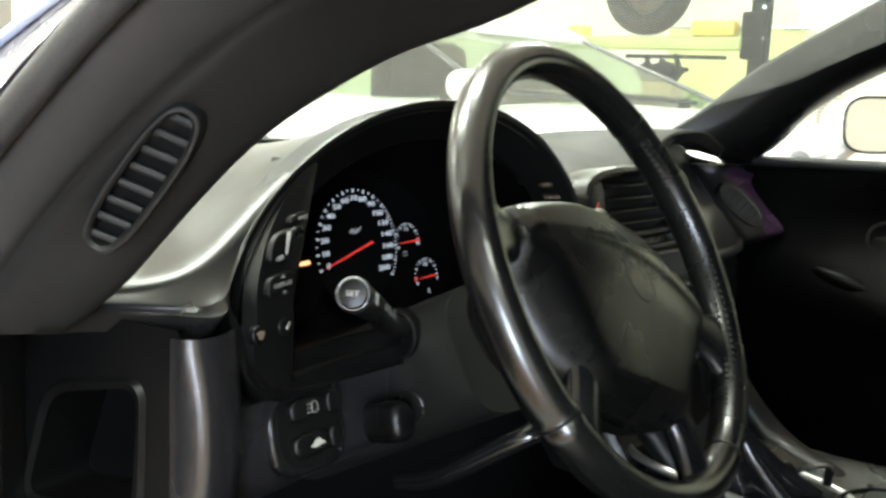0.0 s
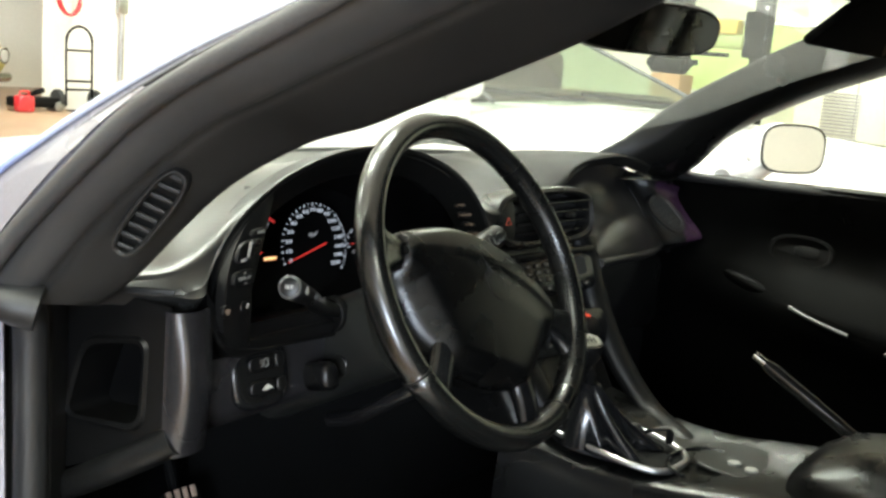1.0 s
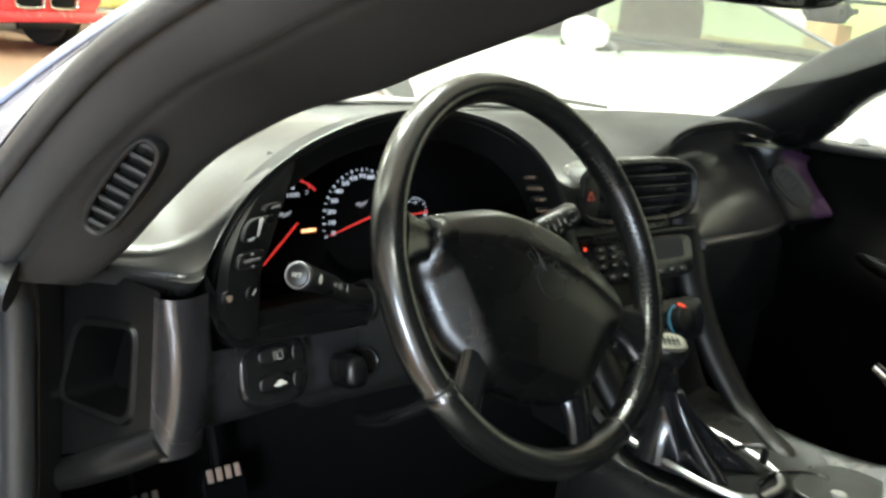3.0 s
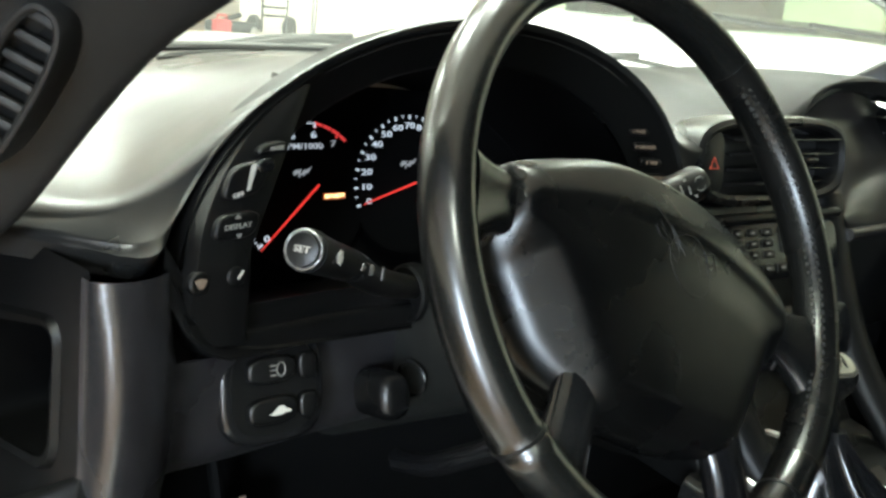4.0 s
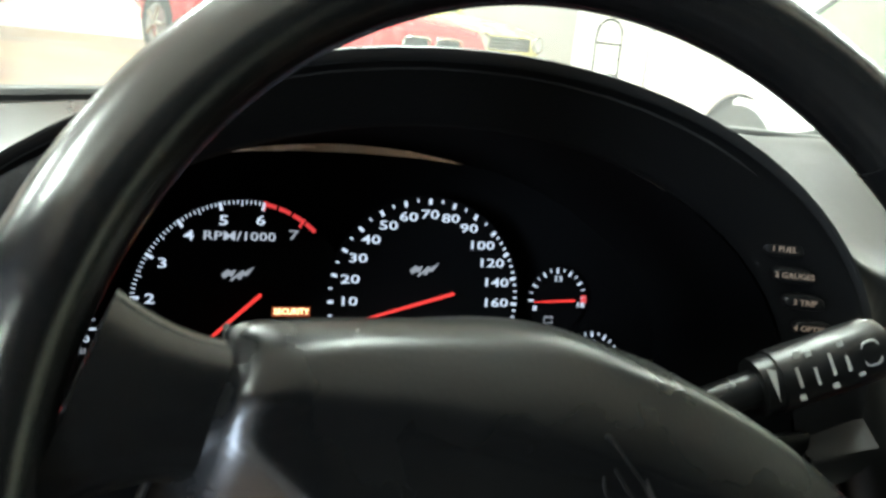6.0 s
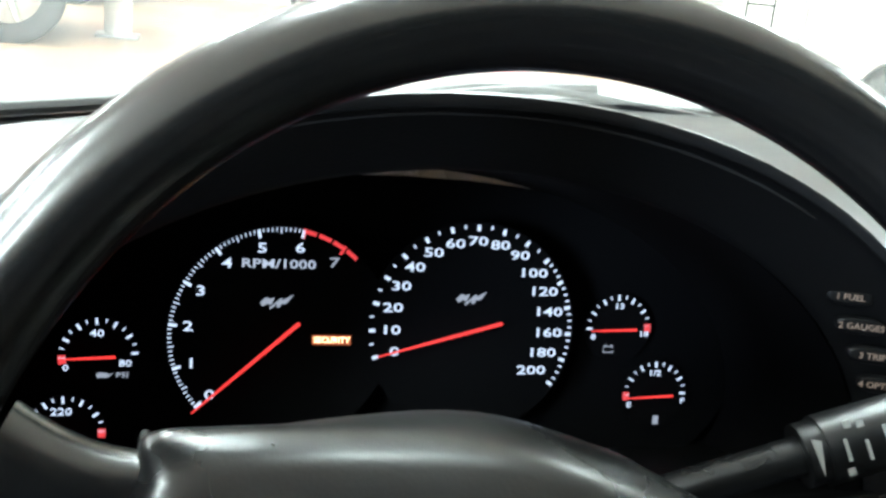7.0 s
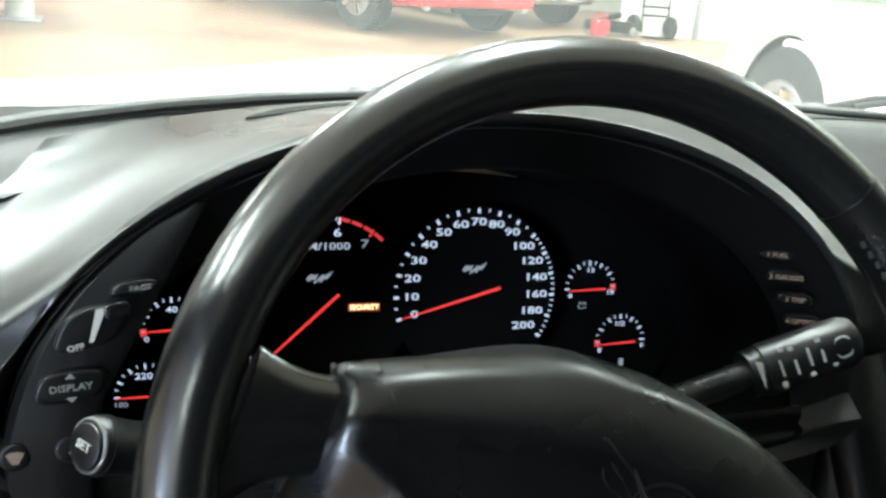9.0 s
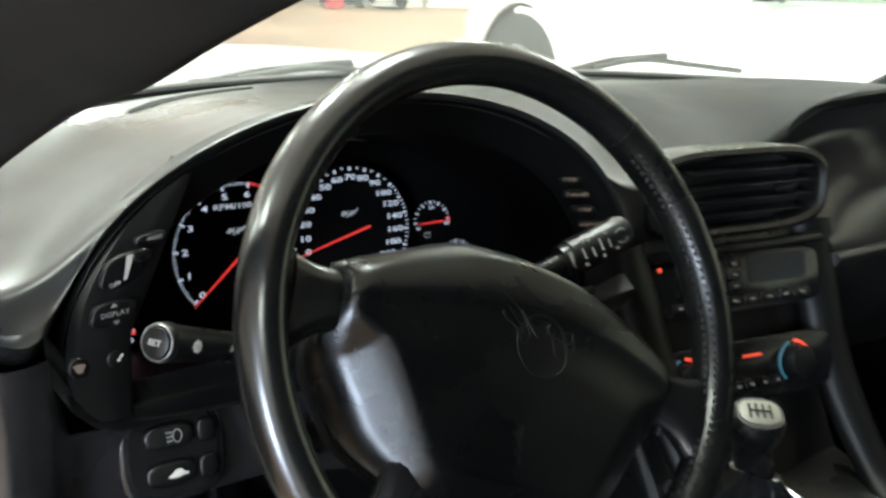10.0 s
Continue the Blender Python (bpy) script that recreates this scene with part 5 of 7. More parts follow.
plate = part("switch_tray", outline_plate(oval(0.062, 0.055, 36, 3), 0.004, frame_at((0.425, -0.165, 0.4935), (0, 0, 1), up=(0, 1, 0)), 0.002), TRAY, cons, "grey black tray with two round keys")
for dx, dy in ((-0.025, 0.0), (-0.03, -0.026)):
    part("round_key", disc(0.0085, 0.004, (0.425 + dx, -0.165 + dy, 0.4995), bevel=0.001), PRINT_DIM, plate, "pale round key")
part("ash_lid", tube([(0.37 + 0.062 * math.cos(t), -0.137 + 0.045 * math.sin(t), 0.4975) for t in [math.pi * k / 12 for k in range(13)]], 0.003, 6), GLOSSY, cons)
part("cup_hole", disc(0.036, 0.004, (0.365, -0.245, 0.4985), bevel=0.001), SEAM, cons, "dark cup hole")
arm = thing("armrest", "padded black leather armrest lid on the console", "armrest")
rings = []
for k in range(14):
    f = k / 13
    y = -0.262 - 0.42 * f
    g = min(1.0, (f + 0.02) * 7) ** 0.5
    w, h = 0.108 * (0.72 + 0.28 * g), 0.052 * g
    rings.append([Vector((0.405 + x, y, 0.498 + max(yy, -0.02) + 0.028)) for x, yy in oval(w, h, 32, 2.8)])
part("lid_pad", loft(rings), LEATHER, arm, angle=70)
part("lid_seam", tube([(0.300, -0.27 - 0.04 * k, 0.512 - 0.0012 * k) for k in range(10)], 0.003, 6), PLASTIC, arm)
part("lighter", disc(0.013, 0.012, m=frame_at((0.255, -0.36, 0.475), (-1, 0, 0.2)), bevel=0.002), GLOSSY, cons, "black round socket with a chrome pin")
part("lighter_pin", disc(0.005, 0.015, m=frame_at((0.254, -0.36, 0.475), (-1, 0, 0.2)), bevel=0.001), CHROME, cons)

hb = thing("hand_brake", "black hand brake lever pulled up with a chrome tip", "hand brake")
t0, t1 = Vector((0.515, -0.133, 0.618)), Vector((0.553, -0.335, 0.496))
part("grip", tube([t0.lerp(t1, f) for f in (0.06, 0.12, 0.4, 0.75, 1.0)], lambda f: 0.0078 + 0.0024 * math.sin(math.pi * min(1, f * 1.2)), 16), GLOSSY, hb)
part("button", tube([t0 + (t0 - t1).normalized() * 0.004, t0.lerp(t1, 0.07)], 0.0062, 14), CHROME, hb, "chrome release button")
part("grip_line", tube([t0.lerp(t1, f) + Vector((-0.003, 0.003, 0.0088)) for f in (0.1, 0.5, 0.95)], 0.0018, 6), CHROME, hb, "bright edge strip")


def seat(x0):
    s = thing("bucket_seat", "black leather bucket seat with raised side bolsters", "seat", (x0, -0.37, 0.20), group="front seats")
    rings = []
    for k in range(14):
        f = k / 13
        y = 0.30 - 0.52 * f
        w = 0.235 + 0.02 * math.sin(math.pi * f)
        fr = min(1, f * 5) ** 0.5
        pts = [(-w, 0.0), (-w - 0.01, 0.14), (-w + 0.02, 0.225 * (0.75 + 0.25 * fr)), (-w + 0.06, 0.215 * (0.75 + 0.25 * fr)), (-w + 0.10, 0.18 * (0.8 + 0.2 * fr)), (0, 0.175 * (0.8 + 0.2 * fr)),
               (w - 0.10, 0.18 * (0.8 + 0.2 * fr)), (w - 0.06, 0.215 * (0.75 + 0.25 * fr)), (w - 0.02, 0.225 * (0.75 + 0.25 * fr)), (w + 0.01, 0.14), (w, 0.0)]
        rings.append(smooth_line([(x, y, z) for x, z in pts], 40))
    part("cushion", loft(rings), LEATHER, s, angle=70)
    rings = []
    for k in range(14):
        f = k / 13
        y, z = -0.20 - 0.22 * f, 0.16 + 0.66 * f
        w = 0.235 - 0.07 * f ** 2
        pts = [(-w, -0.06), (-w - 0.01, 0.03), (-w + 0.04, 0.09 - 0.04 * f), (-w + 0.09, 0.03), (0, 0.02), (w - 0.09, 0.03), (w - 0.04, 0.09 - 0.04 * f), (w + 0.01, 0.03), (w, -0.06)]
        rings.append(smooth_line([(x, y + d, z) for x, d in pts], 34))
    part("backrest", loft(rings), LEATHER, s, angle=70)
    for dx in (-0.10, 0.10):
        part("seam", tube(smooth_line([(dx, 0.29, 0.155), (dx, 0.15, 0.183), (dx, -0.15, 0.183)], 10), 0.003, 6), SEAM, s)
    return s


seat(0.0)
copy_thing(bpy.data.objects["bucket_seat"], Matrix.Translation((0.80, -0.45, 0.19)))
bk = thing("belt_buckle", "seat belt buckle with a red release key", "buckle")
part("buckle_body", box((0.03, 0.05, 0.016), (0.262, -0.335, 0.418), 0.004), PLASTIC, bk)
part("release_key", box((0.006, 0.044, 0.010), (0.247, -0.335, 0.421), 0.002), RED_PAINT, bk, "red release key")

# pedals
for px, pz, py, label in ((-0.104, 0.338, 0.5, "clutch"), (0.018, 0.345, 0.5, "brake")):
    pd = thing("pedal", "black pedal with bright worn metal ribs", "pedal", group="pedals")
    mp = frame_at((px, py, pz - 0.03), (0, -1, 0.5))
    part("pedal_pad", outline_plate(oval(0.034, 0.028, 24, 5), 0.012, mp, 0.003), DEEP, pd)
    for j in range(4):
        part("rib", box((0.008, 0.018, 0.004), (-0.021 + 0.014 * j, 0.020, 0.013), 0.001), PRINT if px < 0 else material("worn_rib", (0.50, 0.36, 0.28), 0.45), pd).matrix_basis = mp
    part("pedal_arm", tube([(px, py + 0.01, pz - 0.02), (px, py + 0.08, pz + 0.16)], 0.008, 8), DEEP, pd)
rel = thing("release_handle", "small white release handle by the footwell", "handle")
part("handle_tab", box((0.012, 0.006, 0.014), (-0.324, 0.258, 0.453), 0.002), PRINT, rel)
part("handle_base", box((0.014, 0.012, 0.022), (-0.319, 0.266, 0.452), 0.003), PLASTIC, rel)

# ---- pillars, header, screen ----
lp = thing("roof_pillar", "charcoal trimmed windscreen pillar with an oval vent", "roof pillar", group="windscreen pillars")
INN = smooth_line([(-0.318, 0.205, 0.735), (-0.305, 0.165, 0.769), (-0.290, 0.12, 0.820), (-0.277, 0.078, 0.862), (-0.260, 0.045, 0.889), (-0.244, 0.005, 0.913),
                   (-0.231, -0.045, 0.931), (-0.219, -0.10, 0.957), (-0.203, -0.15, 0.981), (-0.175, -0.205, 1.012), (-0.135, -0.25, 1.048), (-0.07, -0.30, 1.095)], 40)
OUT = smooth_line([(-0.402, 0.275, 0.735), (-0.400, 0.256, 0.763), (-0.395, 0.21, 0.812), (-0.385, 0.128, 0.883), (-0.375, 0.072, 0.930), (-0.368, 0.005, 0.968),
                   (-0.352, -0.084, 1.013), (-0.336, -0.18, 1.062), (-0.31, -0.29, 1.115), (-0.28, -0.38, 1.155)], 40)
GUT = smooth_line([(-0.445, 0.36, 0.765), (-0.430, 0.335, 0.786), (-0.413, 0.282, 0.820), (-0.395, 0.232, 0.862), (-0.372, 0.155, 0.916), (-0.350, 0.090, 0.958),
                   (-0.334, 0.03, 0.990), (-0.318, -0.045, 1.024), (-0.296, -0.15, 1.075), (-0.274, -0.26, 1.125), (-0.25, -0.36, 1.17)], 40)
rings = []
for k, (i, o, g) in enumerate(zip(INN, OUT, GUT)):
    f = k / 39
    face = (o - i).normalized()
    out = Vector((-0.35, -0.75, 0.1)).normalized()
    # inner roll, flat face with a soft crease, rib beside the seal
    deep = 0.045
    ring = smooth_line([i + Vector((0.012, deep, 0.012)), i + Vector((0.004, 0.012, 0.004)), i + out * 0.003, i.lerp(o, 0.16) + out * 0.010, i.lerp(o, 0.36) + out * 0.011,
                        i.lerp(o, 0.50) + out * 0.010, i.lerp(o, 0.56) + out * 0.006, i.lerp(o, 0.64) + out * 0.005, i.lerp(o, 0.76) + out * 0.004, i.lerp(o, 0.90) + out * 0.001 + Vector((0, 0.004, 0.001)), o + Vector((0, 0.008, 0.003)),
                        o + Vector((0.015, 0.025, 0.002)), i.lerp(o, 0.5) + Vector((0.01, 0.05, 0.008))], 45)
    rings.append(ring)
part("pillar_trim", loft(rings), SOFT, lp, "charcoal moulded trim", angle=60)
# rubber seal along the door opening: a thick bead and a thin lip
part("door_seal", tube([o + Vector((-0.006, -0.006, 0.000)) for o in OUT], 0.009, 14), SEAL, lp, "dark grey rubber door seal")
# broad soft roll between the crease and the seal
rings = []
for i, o in zip(INN, OUT):
    out = Vector((-0.62, -0.60, 0.12)).normalized()
    rings.append(smooth_line([i.lerp(o, 0.575) + out * 0.004, i.lerp(o, 0.60) + out * 0.012, i.lerp(o, 0.68) + out * 0.0165, i.lerp(o, 0.78) + out * 0.0165, i.lerp(o, 0.87) + out * 0.012,
                              i.lerp(o, 0.93) + out * 0.006, o + Vector((0.002, 0.006, 0.002)), i.lerp(o, 0.75) + Vector((0.0, 0.012, 0.003))], 30))
part("pillar_roll", loft(rings), ROLL, lp, "padded roll along the seal, light on it put into its grey", angle=70)
# painted screen frame with its bright outer edge and black weather strip
rings = []
for o, g in zip(OUT, GUT):
    rings.append([o + Vector((0.0, 0.006, 0.003)), o.lerp(g, 0.5) + Vector((-0.002, -0.002, 0.000)), g, g + Vector((0.002, 0.008, 0.002)), g + Vector((0.03, 0.02, -0.006)), o + Vector((0.02, 0.03, 0.000))])
part("screen_frame", loft(rings), LILAC, lp, "silver grey painted screen frame")
part("bright_strip", tube([g + Vector((-0.002, 0.002, 0.003)) for g in GUT], lambda f: 0.0036 - 0.0008 * f, 10), STRIP, lp, "bright edge with blue reflections put into its colour higher up")
part("inner_strip", tube([g.lerp(o, 0.30) + Vector((-0.003, -0.003, 0)) for o, g in zip(OUT, GUT)], lambda f: 0.0026 - 0.0010 * f, 8), RUBBER, lp, "black weather strip")
# triangular painted plate at the foot
rings = []
for k in range(3, 20):
    g, o = GUT[k], OUT[k]
    w = 1 - 0.75 * max(0, (k - 3) / 16) ** 1.5
    a, b = g.lerp(o, 0.22), g.lerp(o, 0.22 + 0.66 * w)
    n = Vector((-0.006, -0.005, -0.001))
    rings.append([a + n, b + n, b + n * 0.2, a + n * 0.2])
part("corner_plate", loft(rings), LILAC, lp, "grey lilac painted corner plate", angle=50)
part("plate_lip", tube([rings[0][0] + Vector((0, -0.001, -0.006)), rings[0][1] + Vector((0, -0.001, -0.006))], 0.0045, 8), JAMB, lp)
# the oval pillar vent
vc, vn = Vector((-0.335, 0.106, 0.839)), Vector((-0.75, -0.55, -0.25))
va = Vector((0.18, -0.60, 0.78))
MVp = frame_at(vc, vn, up=va)
vv = part("pillar_vent", loft([[MVp @ Vector((x, y, z)) for x, y in oval(a, b, 40, 2.8)] for a, b, z in ((0.0152, 0.0525, -0.02), (0.0150, 0.0522, 0.000), (0.0140, 0.0512, 0.0022), (0.0122, 0.0490, 0.0024), (0.0104, 0.0470, 0.0006), (0.0102, 0.0465, -0.012))], caps=False), SOFT, lp, "oval slotted vent")
part("vent_back", outline_plate(oval(0.0108, 0.0475, 32, 2.8), 0.001, MVp @ Matrix.Translation((0, 0, -0.010))), DEEP, vv)
for k in range(8):
    part("slat", box((0.0205, 0.0046, 0.005), (0, 0, 0), 0.0015), SOFT, vv).matrix_basis = MVp @ Matrix.Translation((0, -0.0425 + 0.01214 * k, -0.004)) @ Matrix.Rotation(0.25, 4, "Z") @ Matrix.Rotation(-0.25, 4, "X")

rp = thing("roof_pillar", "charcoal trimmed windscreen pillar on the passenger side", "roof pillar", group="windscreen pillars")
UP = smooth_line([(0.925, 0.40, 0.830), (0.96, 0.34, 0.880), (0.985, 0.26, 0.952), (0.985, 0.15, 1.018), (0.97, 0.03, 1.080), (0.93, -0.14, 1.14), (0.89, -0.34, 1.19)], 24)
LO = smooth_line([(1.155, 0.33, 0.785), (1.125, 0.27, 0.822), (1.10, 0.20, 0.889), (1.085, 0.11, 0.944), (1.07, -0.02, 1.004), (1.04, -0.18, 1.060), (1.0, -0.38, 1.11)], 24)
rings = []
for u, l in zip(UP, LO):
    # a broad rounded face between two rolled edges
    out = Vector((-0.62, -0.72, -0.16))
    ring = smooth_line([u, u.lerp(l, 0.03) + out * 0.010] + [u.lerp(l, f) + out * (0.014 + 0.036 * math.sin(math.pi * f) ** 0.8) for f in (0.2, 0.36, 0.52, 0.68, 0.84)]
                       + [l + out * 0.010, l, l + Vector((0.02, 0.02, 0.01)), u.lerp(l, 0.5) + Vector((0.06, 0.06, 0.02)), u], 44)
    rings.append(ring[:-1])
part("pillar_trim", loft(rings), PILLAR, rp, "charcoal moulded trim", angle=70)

hd = thing("roof_header", "dark trimmed roof header with sun visors", "roof")
part("header_bar", tube(smooth_line([(-0.25, -0.40, 1.135), (-0.08, -0.27, 1.125), (0.12, -0.19, 1.130), (0.36, -0.15, 1.138), (0.72, -0.15, 1.145), (0.95, -0.20, 1.145), (1.04, -0.34, 1.12)], 26), 0.036, 14, 0.6), LINER, hd)
# the roof runs on unseen to y -2, added to shade the cabin
rings = []
for k in range(13):
    y = -0.15 - 1.85 * k / 12
    rings.append([Vector((0.36 + (x - 0.36) * (1 + 0.14 * k / 12), y - 0.16 * ((x - 0.36) / 0.66) ** 2 * (1 - k / 12), 1.168 - 0.08 * abs((x - 0.36) / 0.66) ** 3 - 0.30 * max(0, k / 12 - 0.4) ** 1.5)) for x in [-0.30 + 1.32 * j / 14 for j in range(15)]])
bm = loft(rings, ring_closed=False)
bmesh.ops.solidify(bm, geom=bm.faces[:], thickness=-0.03)
part("roof_panel", bm, LINER, hd, "dark roof lining")
for vx, vy, vz, tilt, w in ((0.06, -0.30, 1.112, 14, 0.38), (0.815, -0.158, 1.108, 139, 0.43)):
    vs = part("sun_visor", box((w, 0.15, 0.016), (0, 0, 0), 0.007), LINER, hd, "black sun visor")
    vs.matrix_basis = pose(vx, vy, vz, tilt, 0, 0)
    if vx > 0.5:
        part("warning_label", box((0.046, 0.040, 0.0008), (0.024, 0.030, 0.0085), 0), FOIL, vs, "white printed label", smooth=False)
        part("label_head", box((0.022, 0.040, 0.0008), (-0.0105, 0.030, 0.0085), 0), YELLOW, vs, "yellow label end", smooth=False)
rm = thing("rear_view_mirror", "black rear view mirror hanging from the header", "mirror")
rm.location = (0.17, -0.10, 1.062)
part("shell", loft([[Vector((x, z, y)) for x, y in oval(a, b, 36, 3.2)] for a, b, z in ((0.10, 0.026, 0.028), (0.118, 0.034, 0.016), (0.124, 0.037, -0.004), (0.120, 0.034, -0.012))]), PLASTIC, rm)
part("mirror_glass", outline_plate(oval(0.117, 0.031, 36, 3.2), 0.001, frame_at((0, -0.0125, 0), (0, -1, 0))), MIRROR, rm, "mirror glass")
rm.matrix_basis = pose(0.362, 0.025, 1.057, 14, 0, -24)
part("mount", tube([(0, 0.02, 0.0), (0, 0.03, 0.03), (0, 0.0, 0.07)], 0.012, 10), PLASTIC, rm)

# screen glass
ws = thing("windscreen", "clear curved windscreen with a black seal", "windscreen")
rings = []
for k in range(17):
    f = k / 16
    x = -0.40 + 1.43 * f
    b = Vector((x, back_y(0.36 + (x - 0.36) * 0.9) + 0.03, 0.804))
    xt = 0.36 + (x - 0.36) * 0.84
    t = Vector((xt, -0.13 - 0.16 * ((xt - 0.36) / 0.6) ** 2, 1.135 - 0.03 * ((xt - 0.36) / 0.6) ** 2))
    rings.append([b.lerp(t, j / 8) + Vector((0, 0.03, 0.02)) * math.sin(math.pi * j / 8) for j in range(9)])
g = part("screen_pane", loft(rings, ring_closed=False), GLASS, ws)
g.visible_shadow = False
# black seal at its foot, wiper arms
part("screen_seal", tube([r[0] + Vector((0, -0.006, 0.004)) for r in rings], 0.009, 8, 0.7), RUBBER, ws, "black screen seal")
wp = thing("wiper", "black wiper arm and blade at the foot of the screen", "wiper", group="wipers")
arm_pts = [(0.70, 0.715, 0.815), (0.80, 0.720, 0.826), (0.90, 0.715, 0.818), (1.02, 0.700, 0.806)]
part("blade", tube(smooth_line(arm_pts, 12), 0.0045, 8), RUBBER, wp)
part("arm", tube([(0.66, 0.735, 0.806), (0.74, 0.730, 0.822), (0.86, 0.722, 0.830)], 0.0065, 8), PLASTIC, wp)
part("pivot_cap", disc(0.014, 0.016, (0.66, 0.735, 0.806), n=20, bevel=0.003), VIOLET, wp)
wp.location = (0, 0, -0.006)
copy_thing(wp, Matrix.Translation((-0.58, -0.01, -0.006)))

# ---- body: bonnet, wings, posts, doors ----
body = thing("sports_car_body", "silver painted sports car body with a long bonnet", "car body")
rings = []
for k in range(25):
    f = k / 24
    x = -0.50 + 1.72 * f
    d = abs(x - 0.36) / 0.86
    fender = 0.022 * math.exp(-((d - 0.84) / 0.13) ** 2)
    ring = []
    for j in range(13):
        g = j / 12
        y = back_y(0.36 + (x - 0.36) * 0.85) + 0.115 + max(0, d - 0.86) * 1.0 * (1 - g) + (1.58 - 0.20 * d * d) * g
        z = 0.798 - 0.010 * d - 0.09 * g - 0.22 * g * g + fender * (1 - 0.5 * g) + 0.03 * math.exp(-(d / 0.35) ** 2) * math.sin(math.pi * g)
        if d > 0.93:
            z -= (d - 0.93) * 1.1
        ring.append(Vector((x, y, z)))
    rings.append(ring)
part("bonnet", loft(rings, ring_closed=False), SILVER, body, "silver white bonnet", angle=70)
nose = []
for k in range(25):
    x = -0.50 + 1.72 * k / 24
    e = rings[k][-1]
    nose.append([e, e + Vector((0, 0.06, -0.05)), e + Vector((0, 0.08, -0.2)), e + Vector((0, 0.02, -0.4))])
part("nose", loft(nose, ring_closed=False), SILVER, body)
for s, x in ((-1, -0.50), (1, 1.22)):
    side = []
    for k in range(13):
        e = rings[0 if s < 0 else -1][k]
        side.append([e, e + Vector((s * 0.03, 0, -0.05)), e + Vector((s * 0.05, 0, -0.25)), e + Vector((s * 0.02, 0, -0.5))])
    part("front_wing", loft(side, ring_closed=False), SILVER, body)
    post = [(x + s * 0.02, 0.34, 0.80), (x + s * 0.03, 0.42, 0.80)]
xs = [-0.44 + 1.60 * k / 24 for k in range(25)]
part("cowl", loft([[Vector((x, max(0.30, back_y(x) - 0.03), 0.786 - 0.03 * (x < -0.40))) for x in xs],
                   [Vector((x, max(0.44, back_y(0.36 + (x - 0.36) * 0.85) + 0.15), 0.776 - 0.03 * (x < -0.40))) for x in xs]], ring_closed=False), RUBBER, body, "black cowl strip")
# passenger side skin below the window, rear deck
part("rocker", box((0.10, 1.4, 0.20), (-0.42, -0.30, 0.28), 0.03), SILVER, body, "silver sill")
part("rear_quarter", box((1.72, 0.9, 0.55), (0.36, -1.75, 0.62), 0.12), SILVER, body)
# unseen panels and pillar, added to keep light out of the cabin
for qx in (-0.43, 1.15):
    part("rear_pillar", box((0.10, 1.0, 0.62), (qx, -1.55, 0.95), 0.05, None, Matrix.Rotation(0.0, 4, "X")), SOFT, body, "unseen rear side panel added to keep light out")
part("side_pillar", box((0.09, 0.60, 0.42), (1.13, -0.92, 0.94), 0.04), SOFT, body, "unseen pillar added behind the passenger door to block light")
part("rear_bulkhead", box((1.56, 0.05, 0.8), (0.36, -1.30, 0.75), 0.02), CARPET, body)
part("underbody", box((1.6, 3.6, 0.06), (0.36, 0.1, 0.13), 0.01), DEEP, body)
for wx in (-0.36, 1.08):
    for wy in (1.30, -1.70):
        part("wheel", disc(0.32, 0.25, (wx, wy, 0.32), Matrix.Rotation(math.pi / 2, 4, "Y"), 40, 0.04), TYRE, body)

jamb = thing("door_post", "white painted door post with pressed ridges and black seals", "door post")
prof = [(-0.360, 0.300), (-0.366, 0.292), (-0.379, 0.294), (-0.384, 0.302), (-0.389, 0.291), (-0.402, 0.293), (-0.411, 0.300), (-0.413, 0.316)]
rings = []
for k in range(12):
    f = k / 11
    z = 0.74 - 0.56 * f
    sh = -0.006 * math.sin(math.pi * f) + (0.0 if f < 0.8 else -0.5 * (f - 0.8) ** 1.0 * 0.5)
    rings.append([Vector((x, y + sh, z)) for x, y in prof])
part("post_skin", loft(rings, ring_closed=False), JAMB, jamb, angle=20)
part("post_side", loft([[r[-1] + Vector((0.002, 0.002, 0)), r[-1] + Vector((-0.002, 0.10, 0))] for r in rings], ring_closed=False), DEEP, jamb)
part("post_plate", box((0.016, 0.012, 0.28), (-0.423, 0.318, 0.50), 0.003), JAMB, jamb, "separate white painted strip")
line = smooth_line([(-0.372, 0.262, 0.742), (-0.352, 0.272, 0.722), (-0.345, 0.276, 0.68), (-0.344, 0.276, 0.50), (-0.344, 0.270, 0.36), (-0.336, 0.235, 0.26), (-0.320, 0.17, 0.20)], 26)
part("post_seal", tube(line, 0.017, 14, 1.0, (0, 1, 0.02)), RUBBER, jamb, "thick black rubber seal")
part("inner_seal", tube([p + Vector((0.021, 0.006, 0)) for p in line], 0.008, 14, 1.0, (0, 1, 0.02)), RUBBER, jamb)
rings = []
for k in range(6):
    z = 0.73 - 0.11 * k
    rings.append([Vector((-0.33, 0.262, z)), Vector((-0.30, 0.285, z)), Vector((-0.29, 0.38, z))])
part("post_trim", loft(rings, ring_closed=False), VINYL, jamb)
hinge = part("hinge_plate", box((0.012, 0.09, 0.115), (-0.462, 0.305, 0.69), 0.004), DEEP, jamb, "black hinge with two bright bolts")
for dz in (-0.022, 0.022):
    part("bolt", disc(0.010, 0.012, m=frame_at((-0.469, 0.285, 0.69 + dz), (-1, -0.3, 0)), n=6, bevel=0.002), STEEL, hinge, "bright hex bolt")
